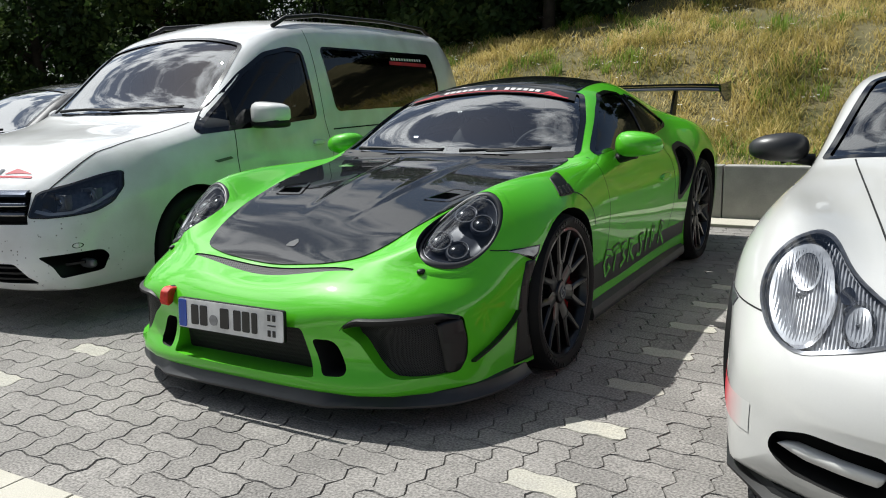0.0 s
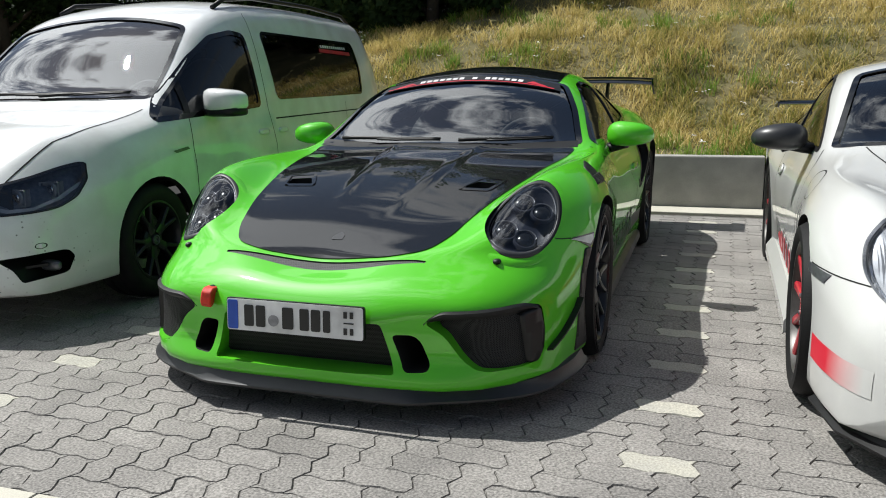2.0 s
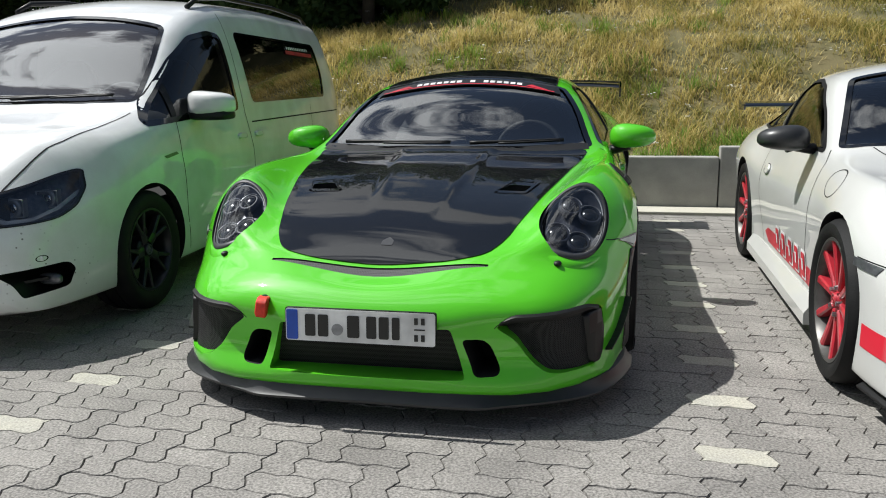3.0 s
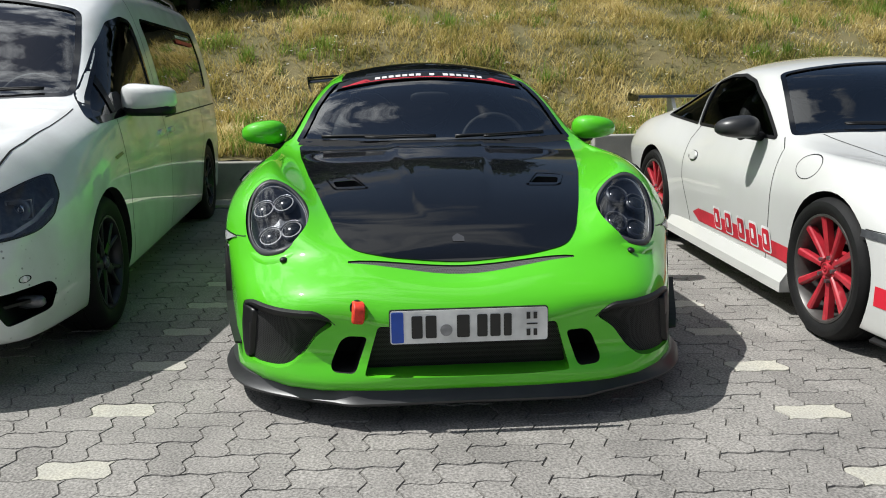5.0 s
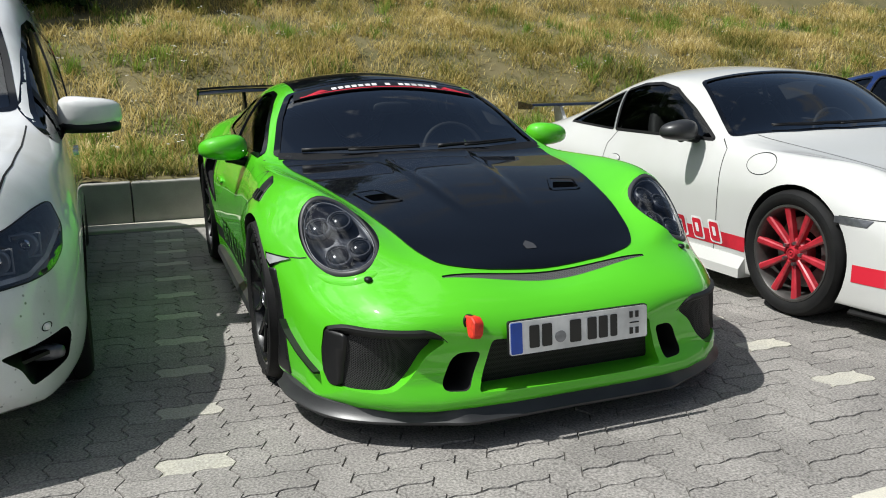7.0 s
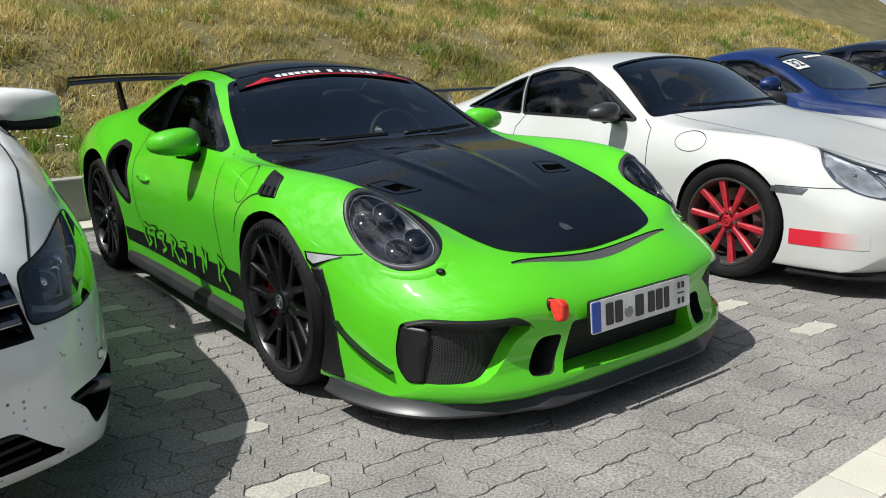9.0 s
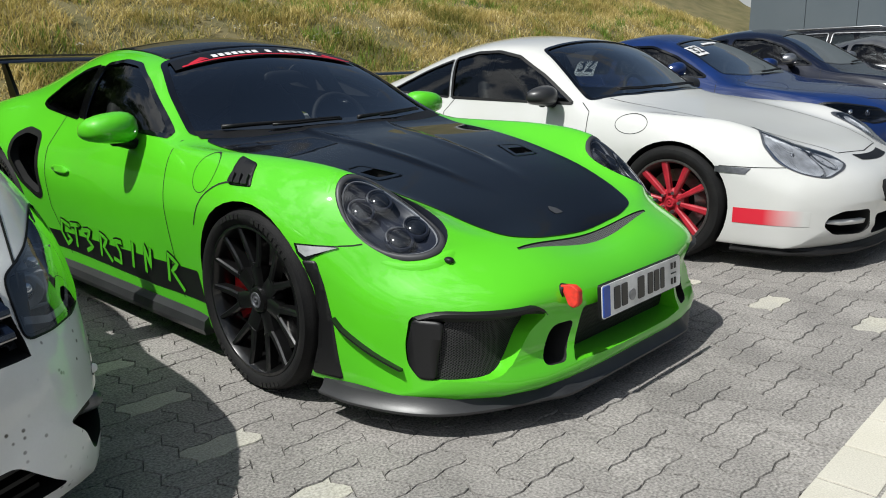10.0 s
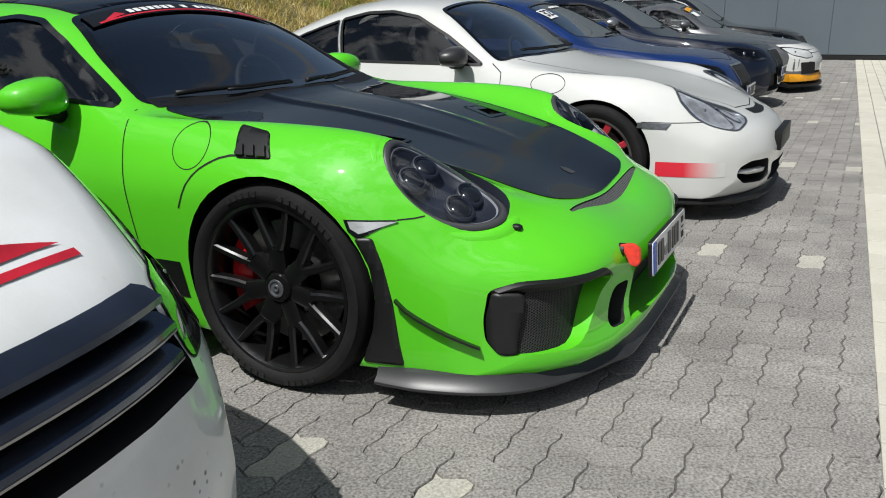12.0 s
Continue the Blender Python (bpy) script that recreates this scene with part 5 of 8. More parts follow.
        strokes = (((0.11, 0.10), (0.03, 0.12), (0.0, 0.06), (0.04, 0.0), (0.10, 0.03), (0.06, 0.05)), ((0.0, 0.11), (0.12, 0.12), (0.06, 0.115), (0.03, 0.0)), ((0.0, 0.10), (0.08, 0.11), (0.03, 0.06), (0.08, 0.03), (0.0, 0.0)),
                   ((0.0, 0.0), (0.03, 0.11), (0.09, 0.09), (0.04, 0.05), (0.11, -0.01)), ((0.09, 0.10), (0.02, 0.10), (0.06, 0.05), (0.05, 0.0), (-0.02, 0.01)), ((0.0, 0.0), (0.03, 0.12)), ((0.0, 0.0), (0.02, 0.12), (0.05, 0.03), (0.07, 0.12)), ((0.0, 0.0), (0.03, 0.12), (0.10, 0.09), (0.04, 0.05), (0.12, -0.02)))
        for a0, pts in zip((2.72, 2.60, 2.46, 2.30, 2.15, 1.98, 1.86, 1.66) if s < 0 else (1.55, 1.68, 1.82, 1.94, 2.12, 2.26, 2.36, 2.52), strokes):
            part("letter_edge", seam(skin, "x", s, [(a0 + s * u, 0.27 + v) for u, v in pts], 0.036, 0.0035, 0.02), M["black_film"], car, "dark edge of a brush stroke")
            part("side_lettering", seam(skin, "x", s, [(a0 + s * u, 0.27 + v) for u, v in pts], 0.020, 0.0055, 0.02), M["green"], car, "brush stroke in body green")
        mirror(car, s * 0.918, 1.96, 0.870, s, M["green"], M["plastic"], (0.122, 0.092, 0.070), (0.80, 0.80), "green door mirror with a black foot")
        # sill, arch trim and bumper corner in satin black
        part("side_sill", lip([(s * 0.862, y, 0.105) for y in ((1.38, 2.0, 2.6, 3.08) if s > 0 else (3.08, 2.6, 2.0, 1.38))], [(-0.06, 0.0), (0.030, 0.0), (0.036, 0.02), (0.03, 0.055), (0.005, 0.075), (-0.06, 0.075)]), M["satin"], car, "black side sill")
        for yy, zz, rr, w, rim_r, xo in ((1.006, 0.327, 0.327, 0.265, 0.268, 0.912), (3.459, 0.345, 0.345, 0.30, 0.280, 0.912)):
            wheel(car, s * xo, yy, rr, w, rim_r, s, 7, "y", M["rim"], M["red"] , M["lamp_grey"])
        seat(car, s * 0.36, 2.45, 0.40)
        part("corner_blade", patch(skin, "x", s, rounded([(0.655, 0.527), (0.705, 0.525), (0.665, 0.44), (0.652, 0.345), (0.662, 0.25), (0.70, 0.145), (0.574, 0.145), (0.585, 0.21), (0.602, 0.34), (0.628, 0.45)], 0.012), 0.02, 0.004, rim=0.01), M["black_satin"], car, "black blade ahead of the wheel", smooth=True)
    part("grille_mesh", leaning(prism("y", [(-0.31, 0.37), (0.31, 0.37), (0.362, 0.175), (-0.362, 0.175)], 0.085, 0.095), 0.33, 0.30), M["mesh"], car, "black wire mesh")
    part("slot_mesh", patch(skin, "z", 1, scaled(slot, 1.02), 0.02, -0.005), M["pale_mesh"], car, smooth=True)
    # front lip: flat in the middle, swept back at the corners
    half_line = [(0.2, 0.022), (0.375, 0.028), (0.47, 0.066), (0.58, 0.115), (0.69, 0.175), (0.775, 0.245), (0.835, 0.335), (0.875, 0.44), (0.900, 0.55), (0.905, 0.655)]
    knots = [(-x, y) for x, y in half_line[::-1]] + [(0.0, 0.02)] + half_line
    lip_x, lip_y = curve(*[(i, p[0]) for i, p in enumerate(knots)]), curve(*[(i, p[1]) for i, p in enumerate(knots)])
    line = [(lip_x(q), lip_y(q)) for q in np.linspace(0, len(knots) - 1, 81)]
    part("front_lip", lip([(x, y, 0.088 - 0.006 * min(1, abs(x) / 0.6)) for x, y in line], [(-0.16, 0.0), (-0.004, 0.0), (0.004, 0.006), (0.004, 0.013), (-0.012, 0.026), (-0.024, 0.050), (-0.05, 0.062), (-0.16, 0.06)]), M["satin"], car, "scuffed black front lip with sunlit grey in its colour", sharp=35)
    number_plate(car, 0.0, 0.008, 0.367, -4)
    # red tow strap with its mount
    strap = bmesh.new()
    loop = rounded([(0.03, 0.024), (-0.012, 0.032), (-0.034, 0.020), (-0.042, -0.020), (-0.030, -0.038), (-0.012, -0.034), (0.002, -0.012)], 0.007)
    for x0, x1, k in ((-0.019, 0.019, 1.0),):
        ends = [[strap.verts.new((x, u * k, v * k)) for u, v in loop] for x in (x0, x0 + 0.004, x1 - 0.004, x1)]
        for row, shrink in ((ends[0], 0.9), (ends[3], 0.9)):
            for v in row:
                v.co.y, v.co.z = v.co.y * shrink, v.co.z * shrink
        for p, q in zip(ends, ends[1:]):
            for i in range(len(loop)):
                strap.faces.new((p[i], p[(i + 1) % len(loop)], q[(i + 1) % len(loop)], q[i]))
        strap.faces.new(ends[0][::-1])
        strap.faces.new(ends[3])
    bmesh.ops.recalc_face_normals(strap, faces=strap.faces)
    t = part("tow_strap", strap, M["tow_red"], car, "folded red tow strap", sharp=30)
    hold, _ = cast(skin, "y", -1, -0.365, 0.416)
    t.matrix_basis = pose(hold.x, hold.y - 0.010, hold.z - 0.002, 6, 8, 10)
    part("tow_mount", revolve([(-0.02, 0.024), (0.002, 0.024), (0.003, 0.019), (-0.02, 0.016)], 24), M["plastic"], car, "round black tow mount", sharp=40).matrix_basis = Matrix.Translation(cast(skin, "y", -1, -0.368, 0.42)[0]) @ pose(0, 0, 0, 0, 0, -90)
    # cabin
    dash = loft(dict(length=0.4, nose_round=0.08, tail_round=0.08, guides=[(lambda y: 0.0, lambda y: 0.84), (lambda y: 0.4, lambda y: 0.84), (lambda y: 0.68, lambda y: 0.81), (lambda y: 0.72, lambda y: 0.65), (lambda y: 0.6, lambda y: 0.5), (lambda y: 0.0, lambda y: 0.5)]), rows=10, seg=3)
    part("dashboard", dash, M["interior"], car, smooth=True).matrix_basis = pose(0, 1.56, 0)
    steering_wheel(car, 0.36, 2.02, 0.78)
    part("rear_mirror", blob(0.11, 0.015, 0.032, 3), M["interior"], car, smooth=True).matrix_basis = pose(0, 2.02, 1.05)
    cage = bmesh.new()
    for p in ([(-0.55, 2.78, 0.4), (-0.53, 2.78, 0.9), (-0.42, 2.76, 1.12), (0, 2.75, 1.15), (0.42, 2.76, 1.12), (0.53, 2.78, 0.9), (0.55, 2.78, 0.4)], [(-0.53, 2.78, 0.5), (0.5, 2.78, 1.05)], [(0.53, 2.78, 0.5), (-0.5, 2.78, 1.05)]):
        add_tube(cage, p, 0.02, 8)
    part("roll_bar", cage, M["plastic"], car, "dark roll bar", smooth=True)
    # rear wing on two struts with end plates
    foil = [(0.0, 0.0), (0.04, 0.02), (0.14, 0.03), (0.26, 0.035), (0.34, 0.05), (0.34, 0.042), (0.26, 0.02), (0.14, 0.0), (0.05, -0.008)]
    wing = bmesh.new()
    rows = []
    for x in np.linspace(-0.86, 0.86, 15):
        rows.append([wing.verts.new((x, 4.18 + u, 1.14 + w - 0.02 * (abs(x) / 0.86) ** 4)) for u, w in foil])
    for p, q in zip(rows, rows[1:]):
        for k in range(len(foil)):
            wing.faces.new((p[k], q[k], q[(k + 1) % len(foil)], p[(k + 1) % len(foil)]))
    wing.faces.new(rows[0])
    wing.faces.new(rows[-1][::-1])
    bmesh.ops.recalc_face_normals(wing, faces=wing.faces)
    w = part("rear_wing", wing, M["carbon"], car, "black carbon rear wing", sharp=40)
    for s in (1, -1):
        part("end_plate", prism("x", rounded([(4.15, 1.17), (4.56, 1.20), (4.58, 1.06), (4.40, 1.04), (4.20, 1.11)], 0.02), s * 0.862, s * 0.875), M["carbon"], w)
        part("strut", prism("x", rounded([(4.10, 0.84), (4.25, 0.82), (4.36, 1.15), (4.30, 1.15)], 0.02), s * 0.50, s * 0.52), M["plastic"], w)
    spo = patch(skin, "z", 1, rounded([(-0.62, 4.0), (0.62, 4.0), (0.56, 4.2), (0, 4.26), (-0.56, 4.2)], 0.06), 0.05, 0.03, rim=0.03)
    part("tail_spoiler", spo, M["carbon"], car, smooth=True)
    return car


# ---- ground ----
U = 0.1115          # one paver is 2 U by 1 U
X0, Y0 = -1.35, 0.212


def ground_sheet():
    bm = bmesh.new()
    bmesh.ops.create_grid(bm, x_segments=2, y_segments=2, size=900)
    ob = part("ground", bm, M["asphalt"])
    ob.location.z = -0.05
    tagged(ob, "dark asphalt ground that runs to the horizon", "ground", kind="structure")
    bed = box((-9.5, -0.66, -0.06), (19.0, 5.15, -0.0065))
    tagged(part("paving_bed", bed, M["joint"]), "grey sand in the paving joints", "paving bed", kind="structure")


def edge_points(x, y, along_x, n=4):
    """The wavy line of one unit joint, from a grid corner to the next: a strong zigzag across, a mild wave along."""
    pts = []
    for k in range(n):
        u = k / n
        if along_x:
            pts.append((x + U * u, y + (0.0, 0.006, 0.0, -0.006)[k % 4]))
        else:
            pts.append((x + (0.0, 0.0135, 0.002, -0.0135)[k % 4], y + U * u))
    return pts


def paver_outline(nx, ny):
    """The outline of a paver nx by ny units, from its lower left grid corner."""
    low = [p for i in range(nx) for p in edge_points(i * U, 0, True)]
    right = [p for j in range(ny) for p in edge_points(nx * U, j * U, False)]
    top = [p for i in range(nx) for p in edge_points(i * U, ny * U, True)] + [(nx * U, ny * U)]
    left = [p for j in range(ny) for p in edge_points(0, j * U, False)] + [(0, ny * U)]
    return low + right + top[:0:-1] + left[:0:-1]


def paver_rings(outline):
    """Upper face and worn edge: the outline drawn in by the joint, then a small chamfer, then the side."""
    n = len(outline)

    def inset(d):
        out = []
        for i in range(n):
            p, a, b = (Vector(outline[k]) for k in (i, i - 1, (i + 1) % n))
            t = ((p - a).normalized() + (b - p).normalized()).normalized()
            out.append((p.x - t.y * d, p.y + t.x * d))
        return out
    return inset(0.0036), inset(0.0018)


def paver_mesh(name, nx, ny, material):
    top, mid = paver_rings(paver_outline(nx, ny))
    bm = bmesh.new()
    a = [bm.verts.new((x, y, 0.0)) for x, y in top]
    b = [bm.verts.new((x, y, -0.006)) for x, y in mid]
    c = [bm.verts.new((x, y, -0.03)) for x, y in mid]
    bm.faces.new(a)
    n = len(a)
    for p, q in ((b, a), (c, b)):
        for k in range(n):
            bm.faces.new((p[k], p[(k + 1) % n], q[(k + 1) % n], q[k]))
    me = bpy.data.meshes.new(name)
    bm.to_mesh(me)
    bm.free()
    me.materials.append(material)
    return me


def paving():
    root = new("pavement")
    tagged(root, "grey interlocking concrete pavers in herringbone bond with cream marker pavers", "pavement", kind="structure")
    kinds = {(2, 1): paver_mesh("paver", 2, 1, M["paver"]), (1, 2): paver_mesh("paver", 1, 2, M["paver"]), (1, 1): paver_mesh("paver", 1, 1, M["paver"])}
    light = paver_mesh("paver", 2, 1, M["paver_light"])
    outs = {k: paver_rings(paver_outline(*k)) for k in kinds}
    verts, faces = [], []
    i0, i1 = int((-9.4 - X0) / U), int((18.3 - X0) / U)
    j0, j1 = math.floor((-0.64 - Y0) / U) - 2, int((4.85 - Y0) / U)
    rnd = random.Random(4)
    near = 0
    for j in range(j0, j1):
        for i in range(i0, i1):
            q = (i - j) % 4
            if q == 0:
                nx, ny = 2, 1
            elif q == 3:
                nx, ny = 1, (2 if j + 1 < j1 else 1)
            elif q == 2 and j == j0:
                nx, ny = 1, 1
            else:
                continue
            x, y = X0 + i * U, Y0 + j * U
            cream = nx == 2 and i in (-22, 0, 22, 45, 69, 92, 116)
            z = rnd.uniform(-0.0025, 0.0015)
            tilt = (rnd.uniform(-0.4, 0.4), rnd.uniform(-0.4, 0.4))
            if cream or (near < 300 and -0.62 < y < 0.30 and -1.35 < x < 2.2 and not (abs(x + 0.1) < 0.5 and y > 0.2)):
                ob = new("paver", light if cream else kinds[nx, ny])
                ob.parent = root
                ob.matrix_basis = pose(x, y, z, *tilt, 0)
                near += 0 if cream else 1
            else:
                top, mid = outs[nx, ny]
                s = len(verts)
                n = len(top)
                tx, ty = radians(tilt[0]), radians(tilt[1])
                verts += [(x + a, y + b, z + b * tx - a * ty) for a, b in top] + [(x + a, y + b, z - 0.005 + b * tx - a * ty) for a, b in mid] + [(x + a, y + b, -0.03) for a, b in mid]
                faces.append([s + k for k in range(n)])
                for o in (n, 2 * n):
                    faces += [(s + o + k, s + o + (k + 1) % n, s + o - n + (k + 1) % n, s + o - n + k) for k in range(n)]
    me = bpy.data.meshes.new("pavers")
    me.from_pydata(verts, [], faces)
    me.update()
    ob = link("pavers", me, M["paver_far"], root, smooth=False)
    tagged(ob, kind="stuff")


def light_strip():
    """The lane of cream pavers along the front of the bays."""
    root = new("lane_strip")
    tagged(root, "cream rectangular pavers along the drive lane", "pavement", kind="structure")
    root.matrix_basis = pose(0, -0.005, 0.005, 0, 0, 1.5)
    rnd = random.Random(7)
    bm = box((0.004, 0.004, -0.03), (0.236, 0.156, 0.0), 0.004)
    me = bpy.data.meshes.new("strip_paver")
    bm.to_mesh(me)
    bm.free()
    me.materials.append(M["strip"])
    near = [v.co.copy() for v in me.vertices]
    polys = [tuple(p.vertices) for p in me.polygons]
    verts, faces = [], []
    for j in range(8):
        for i in range(-40, 80):
            x, y = i * 0.24 + (0.12 if j % 2 else 0), -0.822 - j * 0.16
            z = rnd.uniform(-0.002, 0.002)
            if -2.2 < x < 3.0 and j < 4:
                ob = new("strip_paver", me)
                ob.parent = root
                ob.matrix_basis = pose(x, y, z)
            else:
                s = len(verts)
                verts += [(x + v.x, y + v.y, z + v.z) for v in near]
                faces += [tuple(s + k for k in p) for p in polys]
    rest = bpy.data.meshes.new("strip_pavers")
    rest.from_pydata(verts, [], faces)
    tagged(link("strip_pavers", rest, M["strip"], root, smooth=False), kind="stuff")


# ---- retaining wall and bank ----
def wall():
    root = new("wall_back")
    tagged(root, "low wall of pale grey concrete blocks that steps up", "wall", kind="structure")
    part("footing", box((-9.0, 4.86, -0.05), (18.0, 5.2, 0.02), 0.006), M["strip"], root, "pale concrete edging", smooth=False)
    x = -9.0
    rnd = random.Random(2)
    while x < 18.0:
        w = 1.07
        top = 0.375 if x < -1.2 else (0.48 if x < 1.0 else 0.575)
        ob = part("concrete_block", box((x + 0.005, 5.2, -0.05), (x + w - 0.005, 5.36, top + rnd.uniform(-0.004, 0.004)), 0.012), M["concrete"], root)
        x += w


bank_z = curve((5.3, 0.40), (5.7, 0.50), (6.3, 0.62), (6.8, 0.82), (7.5, 1.24), (8.25, 1.66), (9.2, 2.0), (10.2, 2.36), (12.0, 3.6), (15.0, 5.6))
bank_side = curve((-16, 0.35), (-9, 0.62), (-4.5, 0.88), (-2, 1.0), (20, 1.0))


def bank_height(x, y):
    z = bank_z(y)
    cap = 2.12 + 0.35 * max(0, x + 3) if x < 1 else 99
    z = min(z, cap)
    return 0.36 + (z - 0.40) * bank_side(x) + 0.06 * noise.noise((x * 0.9, y * 0.9, 0)) + 0.03 * noise.noise((x * 3, y * 3, 4))


def bank():
    xs, ys = np.arange(-22, 24.01, 0.2), np.concatenate([np.arange(5.3, 12.0, 0.15), np.arange(12.0, 24, 1.5)])
    verts = [(x, y, bank_height(x, min(y, 15.0))) for y in ys for x in xs]
    n = len(xs)
    faces = [(r * n + c, r * n + c + 1, (r + 1) * n + c + 1, (r + 1) * n + c) for r in range(len(ys) - 1) for c in range(n - 1)]
    me = bpy.data.meshes.new("bank")
    me.from_pydata(verts, [], faces)
    tagged(link("bank", me, M["soil"]), "dry grass bank that rises behind the wall", "bank", kind="structure")


def blades(name, places, lengths, widths, leans, material, label, category, bend=0.5, rnd=None):
    """Many blades in one mesh: each a bent strip of two quads that ends in a point."""
    rnd = rnd or random.Random(1)
    verts, faces = [], []
    for (x, y, z), h, w, lean in zip(places, lengths, widths, leans):
        a = rnd.uniform(0, 2 * math.pi)
        d = Vector((math.cos(a), math.sin(a), 0))
        q = Vector((-d.y, d.x, 0)) * w * 0.5
        p0 = Vector((x, y, z - 0.02))
        p1 = p0 + Vector((0, 0, h * 0.55)) + d * h * lean * 0.35
        p2 = p0 + Vector((0, 0, h * (1 - 0.3 * lean * bend))) + d * h * lean
        s = len(verts)
        verts += [tuple(p0 - q), tuple(p0 + q), tuple(p1 - q * 0.8), tuple(p1 + q * 0.8), tuple(p2)]
        faces += [(s, s + 1, s + 3, s + 2), (s + 2, s + 3, s + 4)]
    me = bpy.data.meshes.new(name)
    me.from_pydata(verts, [], faces)
    ob = link(name, me, material, smooth=False)
    return tagged(ob, label, category, kind="stuff")


def grass():
    rnd = random.Random(11)
    places, hs, ws, ls = [], [], [], []
    for _ in range(210000):
        x = rnd.uniform(-6.5, 17.5)
        y = 5.38 + 5.2 * rnd.random() ** 1.15
        thick = 0.45 + 0.7 * noise.noise((x * 0.8, y * 1.0, 3)) + 0.75 * noise.noise((x * 3.1, y * 3.1, 7))
        if rnd.random() > thick + 0.22:
            continue
        places.append((x, y, bank_height(x, y)))
        hs.append(rnd.uniform(0.05, 0.20) * (0.5 + 0.9 * max(0, thick)))
        ws.append(rnd.uniform(0.006, 0.015))
        ls.append(rnd.uniform(0.4, 1.5))
    blades("dry_grass", places, hs, ws, ls, M["grass"], "straw-coloured dry grass on the bank", "grass", rnd=rnd)
    places, hs, ws, ls = [], [], [], []
    for _ in range(1100):
        x, y = rnd.uniform(-6.0, 17.0), 5.42 + 5.0 * rnd.random() ** 1.9
        if noise.noise((x * 0.5, y * 0.8, 9)) < 0.0 and y > 6.0:
            continue
        g = rnd.uniform(0.05, 0.16)
        for _ in range(rnd.randint(18, 60)):
            px, py = x + rnd.gauss(0, g * 0.6), max(5.38, y + rnd.gauss(0, g * 0.6))
            places.append((px, py, bank_height(px, py)))
            hs.append(rnd.uniform(0.08, 0.26))
            ws.append(rnd.uniform(0.005, 0.012))
            ls.append(rnd.uniform(0.2, 0.9))
    blades("green_weeds", places, hs, ws, ls, M["weed"], "tufts of green weeds on the bank", "weeds", rnd=rnd)
    verts, faces = [], []
    for _ in range(420):
        x, y = rnd.uniform(-6.0, 16.0), rnd.uniform(5.45, 10.2)
        z = bank_height(x, y) + rnd.uniform(0.08, 0.30)
        for _ in range(rnd.randint(2, 5)):
            px, py, pz, r = x + rnd.gauss(0, 0.03), y + rnd.gauss(0, 0.03), z + rnd.gauss(0, 0.012), rnd.uniform(0.006, 0.014)
            s = len(verts)
            verts += [(px - r, py - r, pz), (px + r, py - r, pz), (px + r, py + r, pz + 0.004), (px - r, py + r, pz + 0.004)]
            faces.append((s, s + 1, s + 2, s + 3))
    me = bpy.data.meshes.new("wild_flowers")
    me.from_pydata(verts, [], faces)
    tagged(link("wild_flowers", me, M["petal"], smooth=False), "small white wild flowers on the bank", "flowers", kind="stuff")


def tree(x, y, z, height, spread, seed, leaves, label, low=0.15, lit=False):
    rnd = random.Random(seed)
    root = thing("tree", x, y, z, label, "tree", "trees behind the bank")
    bm = bmesh.new()
    add_tube(bm, [(0, 0, -0.2), (0.05, 0, height * 0.3), (-0.04, 0.05, height * 0.6), (0.02, 0, height * 0.9)], [0.13, 0.10, 0.06, 0.02], 8)
    tips = []
    for k in range(9):
        a, h0 = rnd.uniform(0, 6.28), height * rnd.uniform(low + 0.05, 0.75)
        r = spread * rnd.uniform(0.5, 1.0)
        tip = (r * math.cos(a), r * math.sin(a), h0 + height * rnd.uniform(0.05, 0.25))
        add_tube(bm, [(0, 0, h0), (tip[0] * 0.5, tip[1] * 0.5, h0 + (tip[2] - h0) * 0.7), tip], [0.05, 0.03, 0.01], 6)
        tips.append(tip)
    part("trunk", bm, M["bark"], root, smooth=True)
    clumps = [(t[0] + rnd.gauss(0, 0.2), t[1] + rnd.gauss(0, 0.2), t[2], rnd.uniform(0.35, 0.7) * spread * 0.55) for t in tips for _ in range(4)]
    for _ in range(26):
        a, rr = rnd.uniform(0, 6.28), spread * math.sqrt(rnd.random())
        clumps.append((rr * math.cos(a), rr * math.sin(a), height * rnd.uniform(low, 1.0), rnd.uniform(0.2, 0.45) * spread * 0.6))
    verts, faces = [], []
    for _ in range(leaves):
        cx, cy, cz, r = rnd.choice(clumps)
        d = Vector((rnd.gauss(0, 1), rnd.gauss(0, 1), rnd.gauss(0, 0.8))).normalized() * r * rnd.random() ** 0.4
        p = Vector((cx, cy, cz)) + d
        a = Vector((rnd.gauss(0, 1), rnd.gauss(0, 1), rnd.gauss(0, 1))).normalized()
        b = a.orthogonal().normalized()
        s, w = rnd.uniform(0.045, 0.10), rnd.uniform(0.028, 0.058)
        k = len(verts)
        verts += [tuple(p), tuple(p + a * s + b * w), tuple(p + a * 2 * s), tuple(p + a * s - b * w)]
        faces.append((k, k + 1, k + 2, k + 3))
    me = bpy.data.meshes.new("crown")
    me.from_pydata(verts, [], faces)
    link("crown", me, M["leaf"], root, "dark green leaves", smooth=False)
    return root


